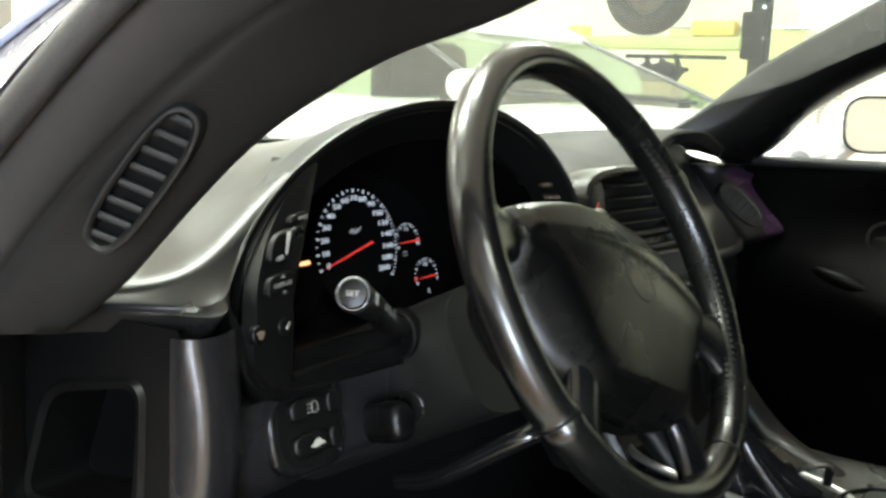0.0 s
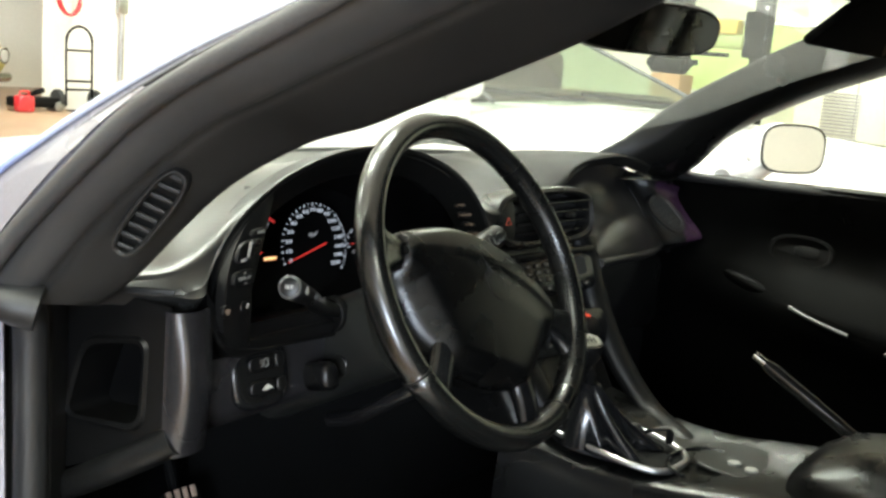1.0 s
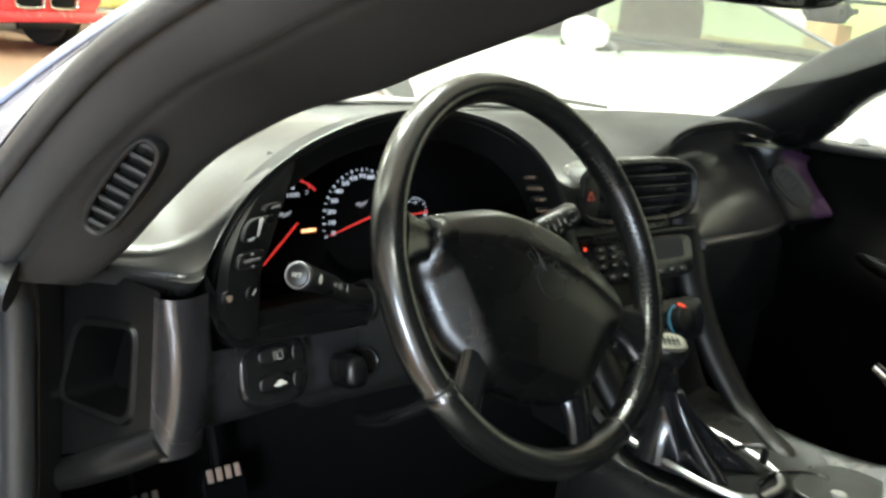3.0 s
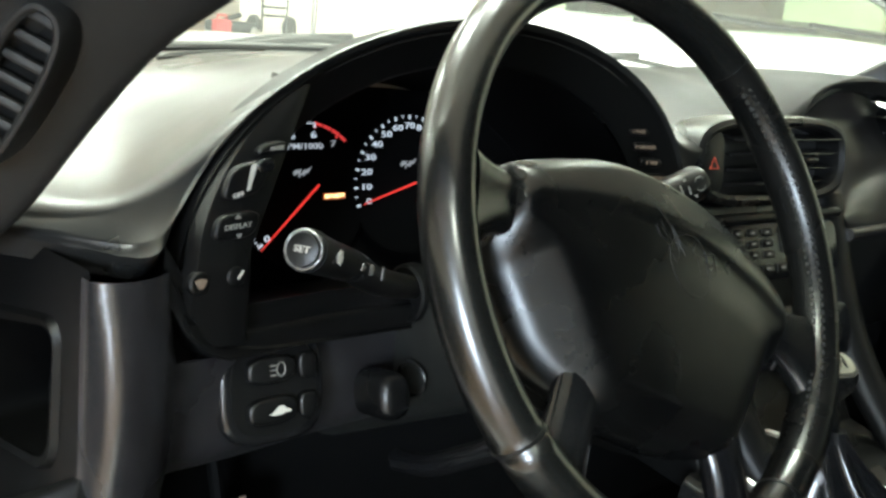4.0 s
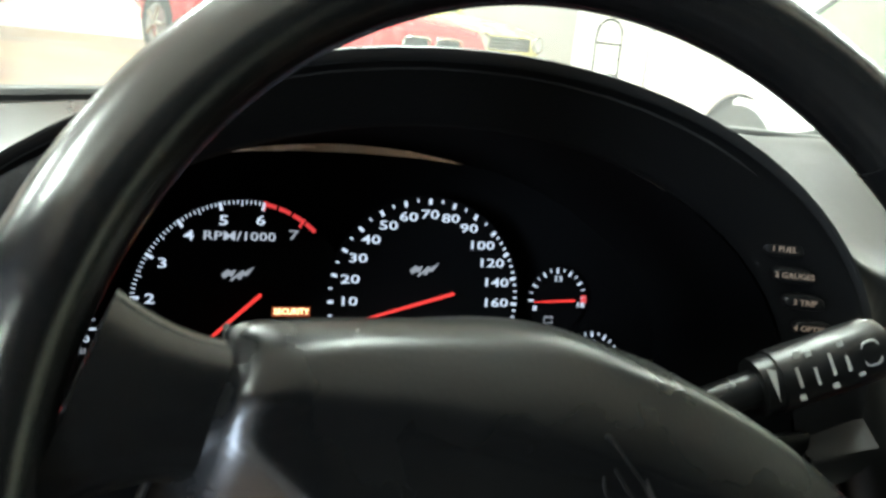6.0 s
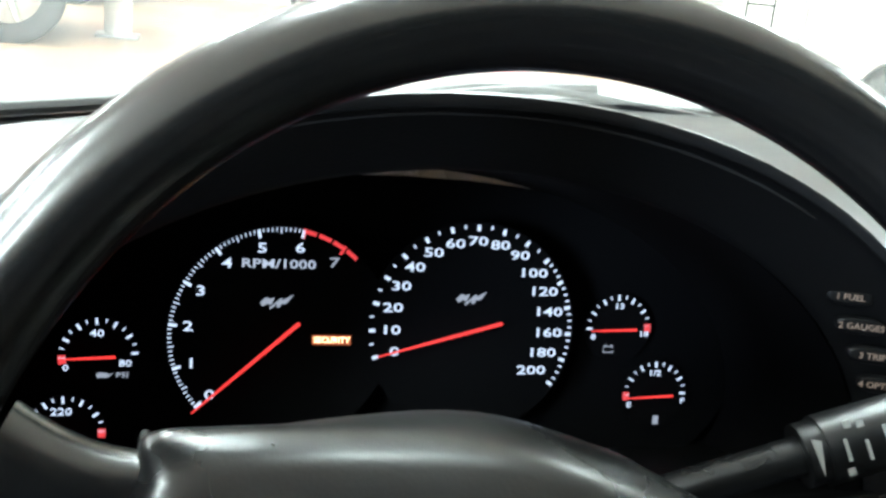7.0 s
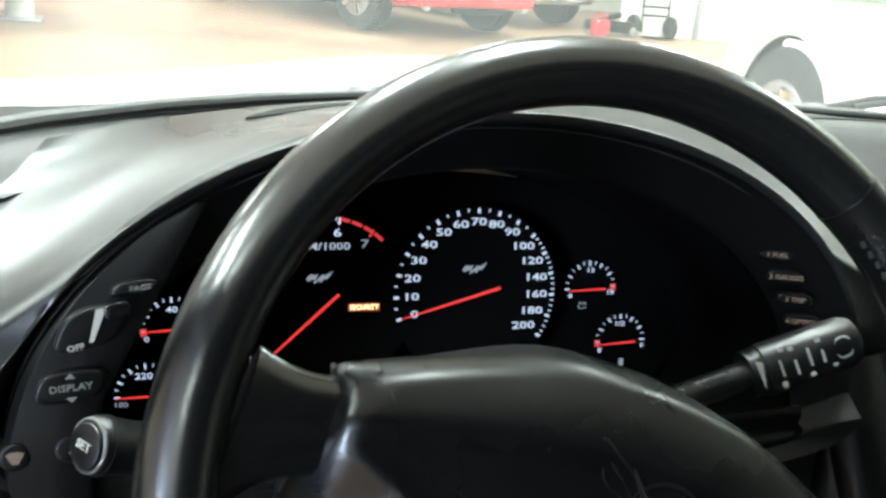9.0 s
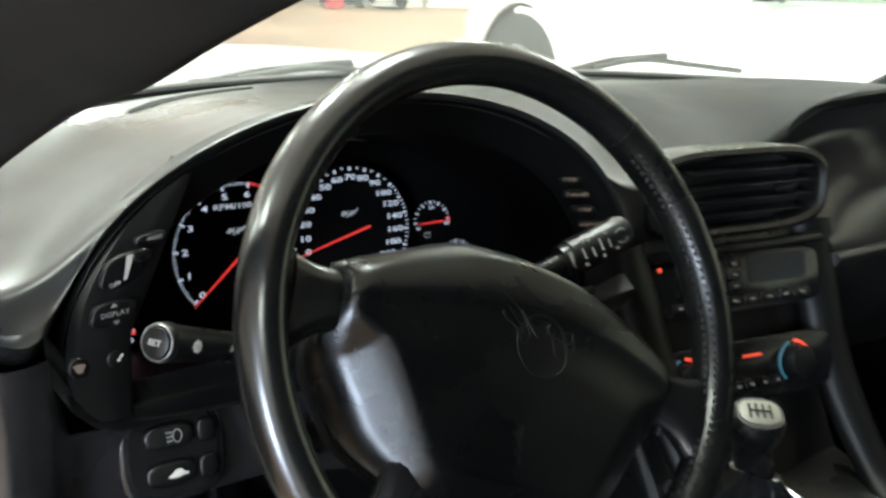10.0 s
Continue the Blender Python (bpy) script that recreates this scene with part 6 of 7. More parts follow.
part("seal_boot", tube(smooth_line([(-0.428, 0.290, 0.752), (-0.412, 0.268, 0.748), (-0.392, 0.246, 0.742), (-0.366, 0.226, 0.734)], 12), lambda f: 0.024 - 0.010 * math.sin(math.pi * min(1, f * 1.3)) + 0.004 * f, 16, 0.8), RUBBER, jamb, "grey black rubber seal end")

# open driver's door, swung forward
door = thing("door", "open black trimmed driver door with an oval pocket", "car door")
MD = Matrix.Translation((-0.475, 0.33, 0.0)) @ Matrix.Rotation(radians(-62), 4, "Z")
rings = []
for k in range(10):
    f = k / 9
    z = 0.76 - 0.50 * f
    rings.append([MD @ Vector((x, y, z)) for x, y in ((-0.06, -0.02), (0.02, -0.03 - 0.01 * math.sin(math.pi * f)), (0.035, -0.30), (0.035, -1.15), (-0.07, -1.15), (-0.10, -0.5))])
part("door_shell", loft(rings), VINYL, door)
dm = MD @ frame_at((0.036, -0.14, 0.60), (1, 0.12, 0))
dp = part("door_pocket", loft([[dm @ Vector((x, y, z)) for x, y in oval(a, b, 32, 2.6)] for a, b, z in ((0.052, 0.115, -0.01), (0.050, 0.112, 0.012), (0.036, 0.09, 0.014), (0.030, 0.08, -0.004))]), VINYL, door, "oval black speaker pod")

# passenger door panel
pdn = thing("door", "closed black passenger door panel with speaker grille and switches", "car door")
rings = []
for k in range(16):
    f = k / 15
    z = 0.795 - 0.60 * f
    bulge = -0.045 * math.exp(-((f - 0.38) / 0.10) ** 2) + 0.02 * math.exp(-((f - 0.18) / 0.08) ** 2)
    rings.append([Vector((1.165 + bulge * min(1, max(0, (0.32 - y) * 4)), y, z - 0.13 * max(0, 0.30 - y) * math.exp(-((f - 0.38) / 0.2) ** 2) + 0.035 * max(0, 0.3 - y))) for y in [0.36 - 1.2 * j / 20 for j in range(21)]])
rings.insert(0, [p + Vector((0.06, 0, 0.002)) for p in rings[0]])
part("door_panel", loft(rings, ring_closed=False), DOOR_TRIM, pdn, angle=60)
# shallow oval recess with the inner release lever
ms2 = frame_at((1.180, 0.045, 0.672), (-1, 0, 0.12))
rec = part("lever_recess", loft([[ms2 @ Vector((x, y, z)) for x, y in oval(a, b, 36, 2.6)] for a, b, z in ((0.066, 0.034, 0.000), (0.064, 0.032, 0.006), (0.059, 0.028, 0.006), (0.055, 0.025, -0.004), (0.050, 0.021, -0.010))]), BEZEL, pdn, "oval black recess")
part("release_lever", outline_plate(oval(0.026, 0.012, 24, 3), 0.006, ms2 @ Matrix.Translation((0.012, 0, -0.004)), 0.002), BEZEL, rec, "black release lever")
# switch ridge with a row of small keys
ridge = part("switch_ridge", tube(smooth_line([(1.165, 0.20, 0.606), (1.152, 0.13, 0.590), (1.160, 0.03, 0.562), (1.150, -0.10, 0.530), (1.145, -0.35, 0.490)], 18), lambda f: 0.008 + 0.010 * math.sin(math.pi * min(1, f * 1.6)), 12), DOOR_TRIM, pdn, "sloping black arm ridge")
for k in range(6):
    part("switch", box((0.008, 0.009, 0.008), (1.147 + 0.0035 * k, 0.141 - 0.0148 * k, 0.600 - 0.0042 * k), 0.002), PRINT_DIM if k != 2 else PLASTIC, pdn, "small pale switch")
part("pull_handle", tube(smooth_line([(1.128, 0.035, 0.566), (1.112, -0.02, 0.553), (1.105, -0.09, 0.540)], 10), 0.0045, 10), DARK_STEEL, pdn, "worn pull handle edge")
part("pull_handle", tube(smooth_line([(1.112, -0.16, 0.520), (1.105, -0.20, 0.512)], 6), 0.005, 10), DARK_STEEL, pdn, "worn pull handle edge")
part("window_sill", tube([(1.155, 0.33, 0.79), (1.175, 0.0, 0.797), (1.18, -0.8, 0.81)], 0.010, 10), RUBBER, pdn)
part("outer_skin", box((0.04, 1.3, 0.5), (1.27, -0.3, 0.54), 0.015), SILVER, pdn)
part("door_edge_strip", tube([(1.157, 0.337, 0.775), (1.160, 0.330, 0.70), (1.163, 0.325, 0.62)], 0.004, 8), PLASTIC, pdn)

dmr = thing("door_mirror", "silver white door mirror seen from the cabin", "door mirror")
MM = frame_at((1.385, 0.165, 0.862), (-0.50, -0.87, 0.03))
part("mirror_shell", loft([[MM @ Vector((x, y, z)) for x, y in oval(a, b, 40, 3.4)] for a, b, z in ((0.058, 0.03, -0.09), (0.080, 0.046, -0.06), (0.088, 0.056, -0.015), (0.088, 0.055, 0.002), (0.083, 0.050, 0.004))]), SILVER, dmr)
part("mirror_edge", tube([MM @ Vector((x, y, 0.003)) for x, y in oval(0.0855, 0.0525, 40, 3.4) + oval(0.0855, 0.0525, 40, 3.4)[:1]], 0.003, 6), RUBBER, dmr)
part("mirror_glass", outline_plate(oval(0.083, 0.050, 40, 3.4), 0.001, MM @ Matrix.Translation((0, 0, 0.0035))), MIRROR, dmr, "mirror glass showing the pale wall")
part("mirror_foot", tube([(1.37, 0.20, 0.83), (1.30, 0.24, 0.79), (1.25, 0.26, 0.78)], lambda f: 0.022 + 0.01 * f, 12), SILVER, dmr)
# ---- other vehicles in the workshop ----
def car_wheel(parent, x, y, r, w, spokes=5, chrome=CHROME):
    t = part("wheel", disc(r, w, (x, y, r), Matrix.Rotation(math.pi / 2, 4, "Y"), 40, 0.035), TYRE, parent)
    side = 1 if x > 0 else -1
    part("rim", disc(r * 0.62, 0.02, (x + side * (w / 2 - 0.002), y, r), Matrix.Rotation(math.pi / 2, 4, "Y"), 32, 0.008), STEEL, t, "chrome rim")
    for k in range(spokes):
        a = 2 * math.pi * k / spokes
        part("rim_spoke", tube([(x + side * (w / 2 + 0.012), y + r * 0.1 * math.cos(a), r + r * 0.1 * math.sin(a)), (x + side * (w / 2 + 0.008), y + r * 0.58 * math.cos(a), r + r * 0.58 * math.sin(a))], 0.03, 8), chrome, t)
    part("hub_cap", disc(r * 0.16, 0.05, (x + side * w / 2, y, r), Matrix.Rotation(math.pi / 2, 4, "Y"), 20, 0.01), chrome, t)
    return t


def vehicle(name, label, paint, length, width, stations, at, heading, wheel_r=0.33, wheel_y=(1.35, -1.35), front="round", glass_from=None, wheel_w=0.22):
    """A car: nose at +y. stations: (y share from the nose, half width share, floor z, belt z, top z or None)."""
    v = thing(name, label, "car")
    v.matrix_basis = pose(at[0], at[1], 0, 0, 0, heading)
    rings = []
    for f, hw, z0, zb, zc in stations:
        y = length / 2 - length * f
        w = width / 2 * hw
        pts = [(-w * 0.86, z0), (-w * 0.99, z0 + (zb - z0) * 0.35), (-w, z0 + (zb - z0) * 0.65), (-w * 0.985, zb - 0.05), (-w * 0.86, zb + (zc - zb) * 0.35), (-w * 0.4, zc), (0, zc + 0.01),
               (w * 0.4, zc), (w * 0.86, zb + (zc - zb) * 0.35), (w * 0.985, zb - 0.05), (w, z0 + (zb - z0) * 0.65), (w * 0.99, z0 + (zb - z0) * 0.35), (w * 0.86, z0)]
        rings.append(smooth_line([(x, y, z) for x, z in pts], 39))
    b = part("body", loft(rings), paint, v, angle=50)
    for s in (1, -1):
        for wy in wheel_y:
            car_wheel(v, s * (width / 2 - wheel_w / 2 + 0.012), wy, wheel_r, wheel_w)
            part("wheel_arch", disc(wheel_r + 0.025, 0.16, (s * (width / 2 - 0.081), wy, wheel_r + 0.01), Matrix.Rotation(math.pi / 2, 4, "Y"), 40, 0.01), DEEP, v)
            part("arch_lip", tube([(s * (width / 2 + 0.002), wy + (wheel_r + 0.03) * math.cos(a), wheel_r + 0.01 + (wheel_r + 0.03) * math.sin(a)) for a in [math.pi * k / 20 for k in range(21)]], 0.012, 8), paint, v)
    return v


def cabin(v, width, foot, roof, z0, z1, paint, pillar_w=0.07, posts=None):
    """Glass house: foot and roof are (front y, back y) on the belt and at the roof."""
    w0, w1 = width / 2 * 0.88, width / 2 * 0.68
    low = [Vector((-w0, foot[0], z0)), Vector((w0, foot[0], z0)), Vector((w0, foot[1], z0)), Vector((-w0, foot[1], z0))]
    top = [Vector((-w1, roof[0], z1)), Vector((w1, roof[0], z1)), Vector((w1, roof[1], z1)), Vector((-w1, roof[1], z1))]
    for k, nm in enumerate(("windscreen_pane", "side_window", "rear_window", "side_window")):
        a, b, c, d = low[k], low[(k + 1) % 4], top[(k + 1) % 4], top[k]
        bm = bmesh.new()
        bm.faces.new([bm.verts.new(p) for p in (a, b, c, d)])
        part(nm, bm, DARK_GLASS, v, smooth=False)
        part("roof_post", tube([a, d], pillar_w / 2, 8), posts or paint, v)
    ring = lambda s, z, o: [Vector((x * s, (y - (roof[0] + roof[1]) / 2) * s + (roof[0] + roof[1]) / 2, z)) for x, y in
                            [(-w1 - o, roof[0] + o), (0, roof[0] + o + 0.05), (w1 + o, roof[0] + o), (w1 + o, (roof[0] + roof[1]) / 2), (w1 + o, roof[1] - o), (0, roof[1] - o - 0.03), (-w1 - o, roof[1] - o), (-w1 - o, (roof[0] + roof[1]) / 2)]]
    part("roof", loft([ring(1, z1 - 0.02, 0.03), ring(1, z1 + 0.015, 0.02), ring(0.9, z1 + 0.045, 0.0), ring(0.5, z1 + 0.06, 0)]), paint, v, angle=50)
    for s in (-1, 1):
        part("seat_inside", box((width * 0.27, 0.16, 0.42), (s * width * 0.2, (foot[0] + foot[1]) / 2 - 0.1, z0 + 0.02), 0.06), DEEP, v)
    part("dash_inside", box((width * 0.8, 0.25, 0.10), (0, foot[0] - 0.28, z0 + 0.0), 0.04), DEEP, v)


LOW_CAR = [(0, 0.82, 0.42, 0.62, 0.66), (0.03, 0.93, 0.30, 0.70, 0.74), (0.12, 0.98, 0.24, 0.76, 0.80), (0.30, 1.0, 0.22, 0.80, 0.85), (0.42, 1.0, 0.22, 0.82, 0.86), (0.70, 1.0, 0.22, 0.83, 0.86), (0.90, 0.97, 0.28, 0.82, 0.85), (1.0, 0.86, 0.45, 0.74, 0.76)]

# white coupe beside the sports car, its nose towards the camera
SHORT_TAIL = LOW_CAR[:5] + [(0.60, 1.0, 0.22, 0.82, 0.85), (0.68, 0.98, 0.26, 0.78, 0.82), (0.73, 0.92, 0.34, 0.70, 0.75), (0.753, 0.82, 0.42, 0.62, 0.66)]
white = vehicle("classic_car", "white classic coupe with a stalked door mirror, parked beside", WHITE_PAINT, 4.7, 1.84, SHORT_TAIL, (3.045, 2.248), 172, 0.35, (1.70, -0.43))
cabin(white, 1.72, (0.80, -0.70), (0.05, -0.40), 0.855, 1.15, WHITE_PAINT, 0.022, SEAL)
for s in (1, -1):
    part("mirror_stalk", tube([(s * 0.87, 0.76, 0.77), (s * 0.885, 0.77, 0.82), (s * 0.89, 0.78, 0.87)], lambda f: 0.045 - 0.020 * f, 12), WHITE_PAINT, white)
    part("mirror_head", loft([[Vector((s * 0.90 + x, 0.77 + z, 0.905 + y)) for x, y in oval(a, b, 24, 2.4)] for a, b, z in ((0.03, 0.02, 0.075), (0.070, 0.042, 0.05), (0.088, 0.053, 0.01), (0.088, 0.053, -0.015))]), WHITE_PAINT, white, "white door mirror")
    part("headlamp", disc(0.09, 0.05, (s * 0.62, 2.30, 0.58), Matrix.Rotation(math.pi / 2, 4, "X"), 24, 0.01), CHROME, white)
for s in (-0.35, 0.30):
    part("wiper", tube(smooth_line([(s, 0.86, 0.880), (s + 0.25, 0.84, 0.885), (s + 0.55, 0.76, 0.90)], 8), 0.010, 6), RUBBER, white, "black wiper")
part("bonnet_joint", tube([(-0.7, 2.1, 0.775), (-0.74, 1.4, 0.80), (-0.76, 0.62, 0.825)], 0.004, 5), SEAM, white)
part("grille", box((1.0, 0.03, 0.14), (0, 2.33, 0.52), 0.01), DEEP, white)
part("bumper", tube(smooth_line([(-0.85, 2.18, 0.42), (-0.5, 2.36, 0.42), (0.5, 2.36, 0.42), (0.85, 2.18, 0.42)], 16), 0.05, 10), CHROME, white)

TRUCK = [(0, 0.84, 0.50, 0.92, 0.96), (0.02, 0.94, 0.42, 1.00, 1.05), (0.10, 0.98, 0.40, 1.06, 1.10), (0.30, 1.0, 0.40, 1.10, 1.13), (0.60, 1.0, 0.42, 1.08, 1.09), (0.95, 0.98, 0.45, 1.06, 1.07), (1.0, 0.94, 0.55, 1.02, 1.03)]


def face_of(v, y, z, w, lamp, grille_mat=DEEP, chrome=CHROME):
    part("grille", box((w * 0.55, 0.04, 0.16), (0, y, z), 0.015), grille_mat, v)
    for k in range(4):
        part("grille_bar", box((w * 0.55, 0.05, 0.012), (0, y + 0.004, z - 0.06 + 0.04 * k), 0.003), chrome, v)
    for s in (1, -1):
        part("headlamp", disc(lamp, 0.06, (s * w * 0.37, y + 0.01, z + 0.01), Matrix.Rotation(math.pi / 2, 4, "X"), 28, 0.012), PRINT, v, "round headlamp")
        part("lamp_ring", tube([(s * w * 0.37 + lamp * 1.05 * math.cos(t), y + 0.045, z + 0.01 + lamp * 1.05 * math.sin(t)) for t in [2 * math.pi * k / 24 for k in range(25)]], 0.012, 6), chrome, v)
    part("bumper", tube(smooth_line([(-w * 0.48, y - 0.02, z - 0.24), (-w * 0.3, y + 0.08, z - 0.24), (w * 0.3, y + 0.08, z - 0.24), (w * 0.48, y - 0.02, z - 0.24)], 14), 0.055, 10), chrome, v)


def split_front(v, y, z, w, paint):
    """A split black grille, wide lamps, fog lamps and a dark lower intake."""
    for s in (1, -1):
        part("grille", box((w * 0.20, 0.05, 0.17), (s * w * 0.125, y, z), 0.03, None, None), DEEP, v, "black grille half")
        part("grille_frame", tube([(s * w * 0.125 + a, y + 0.03, z + b) for a, b in oval(w * 0.105, 0.09, 20, 4) + oval(w * 0.105, 0.09, 20, 4)[:1]], 0.012, 6), CHROME, v)
        part("headlamp", box((w * 0.17, 0.08, 0.13), (s * w * 0.36, y - 0.06, z + 0.03), 0.03), PRINT, v, "clear headlamp")
        part("fog_lamp", disc(0.045, 0.05, (s * w * 0.38, y - 0.02, z - 0.22), Matrix.Rotation(math.pi / 2, 4, "X"), 20, 0.008), PRINT, v)
    part("bumper", box((w * 0.92, 0.16, 0.13), (0, y - 0.06, z - 0.17), 0.05), paint, v)
    part("intake", box((w * 0.42, 0.04, 0.06), (0, y + 0.02, z - 0.25), 0.012), DEEP, v)


red = vehicle("parked_car", "bright red car with a split black grille and chrome wheels", RED_PAINT, 4.5, 1.80, LOW_CAR, (2.45, 11.15), 203, 0.35, (1.5, -1.4))
cabin(red, 1.80, (0.6, -1.5), (-0.1, -1.1), 0.84, 1.34, RED_PAINT)
split_front(red, 2.24, 0.52, 1.70, RED_PAINT)
for s in (1, -1):
    part("sill_strip", tube([(s * 0.90, 1.02, 0.27), (s * 0.91, 0.0, 0.26), (s * 0.90, -0.95, 0.27)], 0.035, 8), CHROME, red, "bright metal sill strip")
yel = vehicle("classic_car", "cream yellow classic car with round headlamps near the wall", YELLOW_PAINT, 3.5, 1.50, LOW_CAR, (4.15, 12.38), 207, 0.32, (1.20, -1.10))
cabin(yel, 1.50, (0.4, -1.2), (0.0, -0.9), 0.84, 1.32, YELLOW_PAINT)
face_of(yel, 1.75, 0.58, 1.40, 0.085)
dark = vehicle("pickup_truck", "dark red pickup truck with black tyres", DARK_PAINT, 4.6, 1.85, TRUCK, (-2.9, 8.4), -84, 0.37, (1.4, -1.4))
cabin(dark, 1.85, (0.9, -0.6), (0.45, -0.5), 1.08, 1.65, DARK_PAINT)
part("tail_lamp", box((0.12, 0.03, 0.2), (0.8, -2.30, 0.85), 0.01), RED_PAINT, dark)
org = vehicle("classic_car", "orange red car with dark tyres near the back wall", RED_PAINT, 4.4, 1.8, LOW_CAR, (-2.6, 12.6), 80, 0.36, (1.3, -1.3))
cabin(org, 1.8, (0.5, -1.5), (-0.1, -1.0), 0.84, 1.32, RED_PAINT)

# ---- things along the walls ----
tr = thing("hand_truck", "black steel hand truck with a curved handle by the wall", "hand truck", (6.02, 10.38, 0))
for s in (-0.17, 0.17):
    part("side_rail", tube([(s, 0, 0.06), (s, 0.02, 0.6), (s, 0.02, 0.82)], 0.013, 8), DEEP, tr)
    part("tyre", disc(0.13, 0.07, (s * 1.45, 0.06, 0.13), Matrix.Rotation(math.pi / 2, 4, "Y"), 24, 0.02), TYRE, tr)
part("handle", tube([(0.17 * math.cos(math.pi * k / 12), 0.02, 0.82 + 0.18 * math.sin(math.pi * k / 12)) for k in range(13)], 0.016, 8), DEEP, tr)
for z in (0.26, 0.36, 0.72):
    part("cross_bar", tube([(-0.17, 0.01, z), (0.17, 0.01, z)], 0.013, 8), DEEP, tr)
part("toe_plate", box((0.38, 0.20, 0.012), (0, -0.11, 0.02), 0.003), DEEP, tr)
can = thing("fuel_can", "small red plastic fuel can on the floor", "fuel can", (5.25, 10.25, 0))
part("can_body", box((0.20, 0.14, 0.19), (0, 0, 0.095), 0.03), RED_PAINT, can)
part("can_handle", tube([(-0.06, 0, 0.18), (-0.05, 0, 0.235), (0.05, 0, 0.235), (0.06, 0, 0.18)], 0.011, 8), RED_PAINT, can)
part("spout", tube([(0.06, 0, 0.17), (0.14, 0, 0.25)], 0.015, 8), DEEP, can)
jk = thing("floor_jack", "low black trolley jack on the floor", "jack", (5.50, 10.45, 0))
part("jack_body", box((0.62, 0.22, 0.12), (0, 0, 0.10), 0.03), DEEP, jk)
for x in (-0.24, 0.24):
    part("jack_wheel", disc(0.06, 0.26, (x, 0, 0.06), Matrix.Rotation(math.pi / 2, 4, "X"), 20, 0.01), STEEL, jk)
part("jack_arm", tube([(-0.2, 0, 0.14), (0.1, 0, 0.24)], 0.03, 8), DEEP, jk)
pp = thing("wall_pipe", "thin grey conduit running up the wall", "pipe", (6.70, 10.56, 0))
part("pipe_run", tube([(0, 0, 0), (0, 0, 5)], 0.03, 10), STEEL, pp)
part("pipe_box", box((0.14, 0.06, 0.2), (0, 0, 1.3), 0.01), STEEL, pp)
hs = thing("air_hose", "red coiled air hose hanging on the wall", "hose", (5.95, 10.56, 1.36))
part("coil", tube([((0.14 + 0.012 * math.sin(k)) * math.cos(k * 0.42), -0.02 - 0.001 * k, 0.24 * math.sin(k * 0.42)) for k in range(60)], 0.016, 6), RED_PAINT, hs)
part("hose_hook", box((0.05, 0.08, 0.03), (0, 0.0, 0.24), 0.005), STEEL, hs)
for px, py in ((-0.74, 8.6),):
    pl = thing("column", "white painted round steel column", "column", (px, py, 0))
    part("shaft", tube([(0, 0, 0), (0, 0, 5.1)], 0.11, 20), WHITE_PAINT, pl)
    part("foot_plate", box((0.34, 0.34, 0.03), (0, 0, 0.015), 0.004), STEEL, pl)

# the east side: lift post, bench, boxes
lf = thing("car_lift_post", "dark steel car lift post with bolted brackets", "lift", (6.6, 2.34, 0))
part("post", box((0.10, 0.13, 3.4), (0, 0, 1.7), 0.012), DEEP, lf)
part("base", box((0.5, 0.5, 0.03), (0, 0, 0.015), 0.005), DEEP, lf)
for z in (0.9, 1.12, 1.34, 1.56):
    part("bolt", disc(0.016, 0.02, m=frame_at((-0.05, -0.03, z), (-1, -0.4, 0)), n=8), STEEL, lf)
part("carriage", box((0.11, 0.17, 0.34), (-0.01, 0.04, 1.36), 0.02), DEEP, lf)
part("lift_arm", box((0.10, 1.5, 0.10), (-0.05, 0.86, 1.30), 0.02), NEON, lf, "yellow green lift arm")
part("arm_brace", box((0.04, 0.8, 0.03), (-0.06, 0.62, 1.20), 0.006), DEEP, lf)
part("arm_pad", box((0.14, 0.34, 0.12), (-0.05, 0.32, 1.41), 0.03), YELLOW, lf)
part("arm_pad", disc(0.09, 0.08, (-0.05, 1.45, 1.39), n=24, bevel=0.01), YELLOW, lf)
ty = thing("loose_tyre", "black tyre lying across the lift arm", "tyre", (6.55, 3.22, 1.35))
part("tread", loft([[Vector((0.11 * math.cos(b), (0.26 + 0.09 * math.sin(b)) * math.cos(a), 0.355 + (0.26 + 0.09 * math.sin(b)) * math.sin(a))) for b in [2 * math.pi * j / 14 for j in range(14)]] for a in [2 * math.pi * k / 40 for k in range(41)]], caps=False), TYRE, ty)
part("rim", disc(0.19, 0.10, (0, 0, 0.355), Matrix.Rotation(math.pi / 2, 4, "Y"), 32, 0.02), DARK_STEEL, ty, "dark steel rim")
bn = thing("work_bench", "long wooden work bench along the wall", "bench", (8.9, 5.0, 0))
part("bench_top", box((0.8, 3.4, 0.05), (0, 0, 0.765), 0.006), WOOD, bn)
for y in (-1.6, 0, 1.6):
    for x in (-0.34, 0.34):
        part("leg", box((0.08, 0.08, 0.74), (x, y, 0.37), 0.005), WOOD, bn)
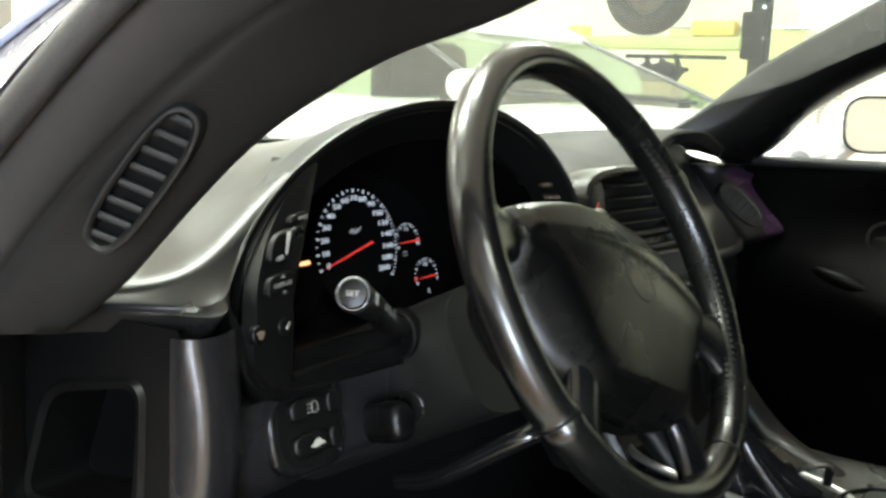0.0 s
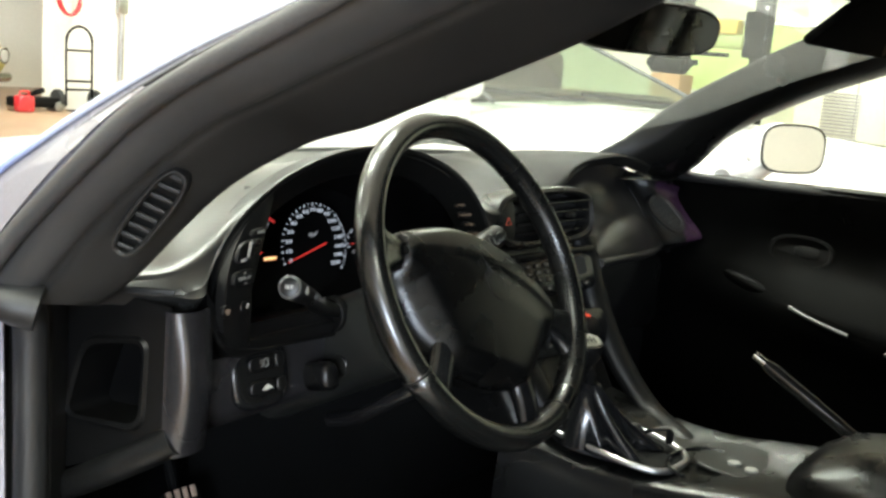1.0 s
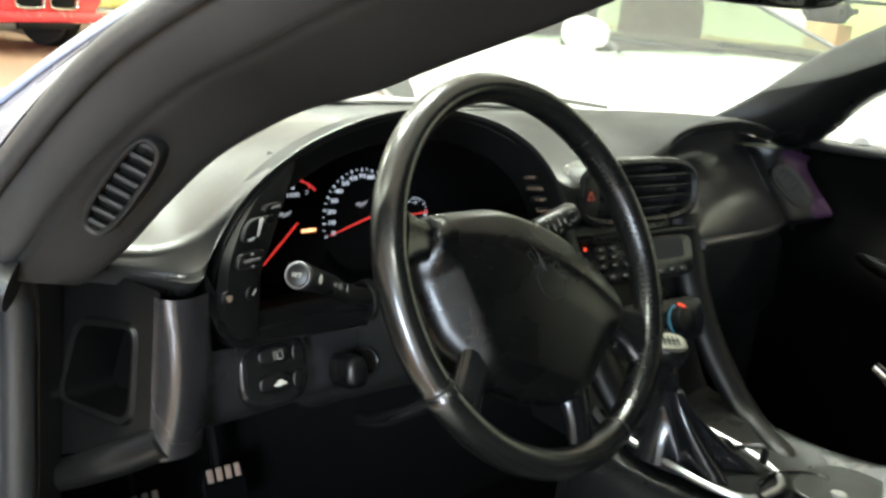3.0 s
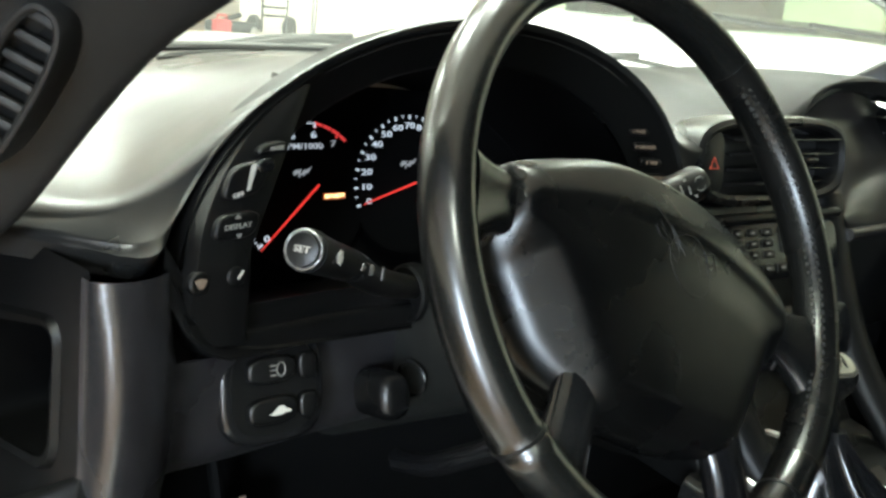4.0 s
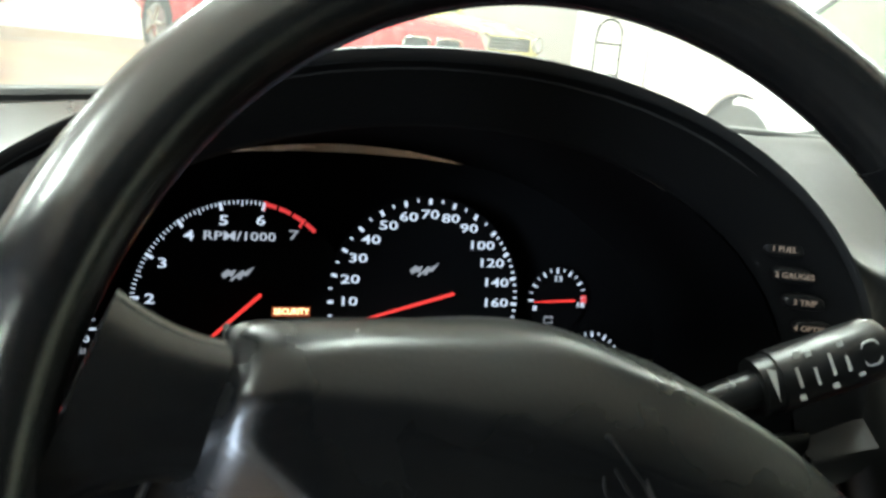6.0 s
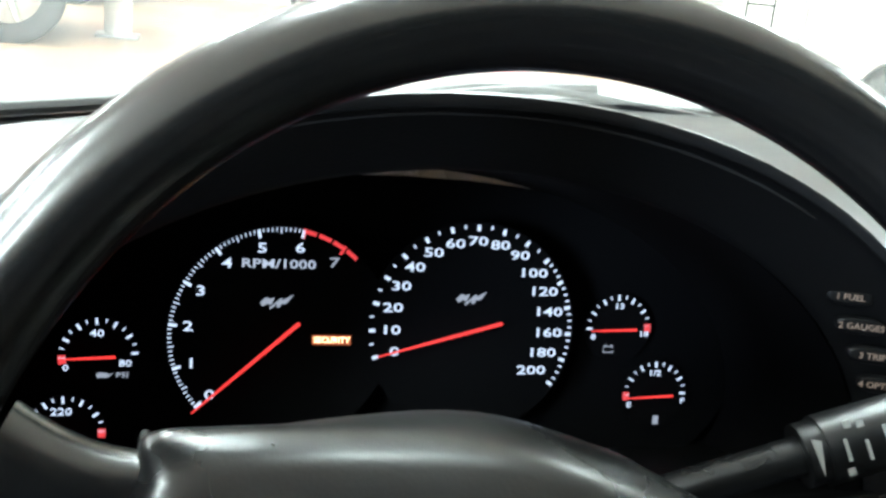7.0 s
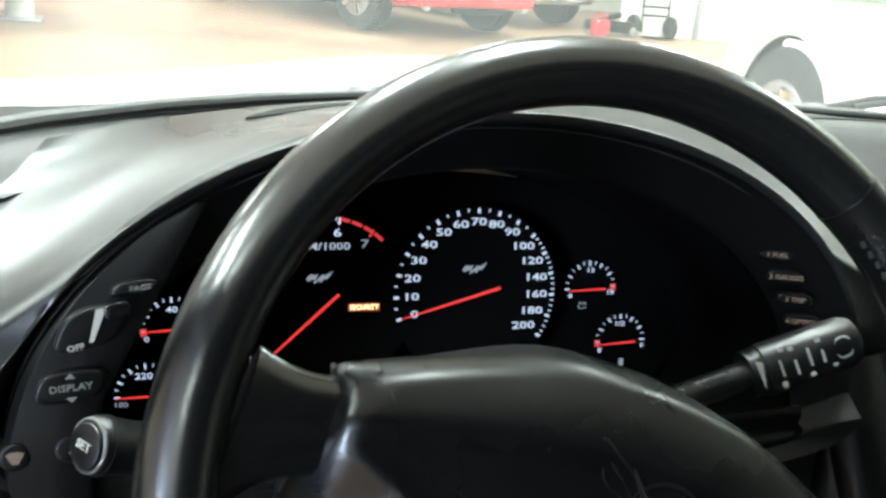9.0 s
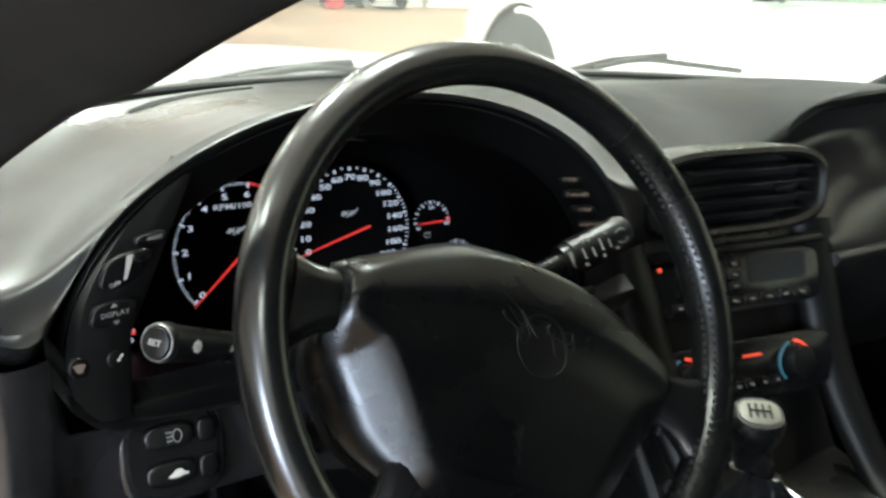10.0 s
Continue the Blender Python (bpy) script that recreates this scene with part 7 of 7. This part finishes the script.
part("lower_shelf", box((0.7, 3.2, 0.03), (0, 0, 0.25), 0.004), WOOD, bn)
bx = thing("cardboard_box", "brown cardboard box on the work bench", "box", (8.72, 4.06, 0.79))
part("carton", box((0.30, 0.32, 0.25), (0, 0, 0.125), 0.006), CARD, bx)
part("tape", box((0.304, 0.05, 0.252), (0, 0.02, 0.127), 0.002), WOOD, bx, "paler packing tape")
cl = thing("engine_part", "black engine part with bent pipes on a box", "engine part", (8.7, 4.08, 1.043))
random.seed(4)
for k in range(9):
    p = Vector((random.uniform(-.10, .10), random.uniform(-.18, .18), 0.02))
    part("pipe", tube(smooth_line([p, p + Vector((random.uniform(-.1, .1), random.uniform(-.12, .12), 0.09)), p + Vector((random.uniform(-.1, .1), random.uniform(-.24, .24), random.uniform(.10, .26)))], 8), 0.028, 8), DEEP, cl)
part("block", box((0.22, 0.32, 0.15), (0, 0, 0.075), 0.04), DEEP, cl)
vb = thing("louvre_panel", "pale metal locker with louvred doors", "locker", (9.6, 2.40, 0))
part("locker_body", box((0.5, 1.2, 1.9), (0, 0, 0.95), 0.01), WALL_GREEN, vb)
for k in range(14):
    part("louvre", box((0.012, 0.36, 0.018), (-0.256, 0.15, 0.56 + 0.033 * k), 0.003), STEEL, vb)
for y in (-0.59, 0.0):
    part("door_gap", box((0.004, 0.006, 1.8), (-0.252, y + 0.01, 0.95), 0), SEAM, vb, smooth=False)
sg = thing("safety_sheet", "bright yellow green sheet hanging behind the bench", "sheet", (9.3, 3.6, 1.25))
bm = loft([[Vector((0.03 * math.sin(j * 1.3), -0.7 + 0.1 * j, z)) for j in range(15)] for z in (-0.35, 0.0, 0.35)], ring_closed=False)
bmesh.ops.solidify(bm, geom=bm.faces[:], thickness=0.01)
part("sheet_cloth", bm, NEON, sg)
part("hang_rail", tube([(0, -0.8, 0.36), (0, 0.8, 0.36)], 0.015, 8), STEEL, sg)
part("rail_bracket", box((1.2, 0.03, 0.03), (0.6, 0, 0.36), 0.003), STEEL, sg)
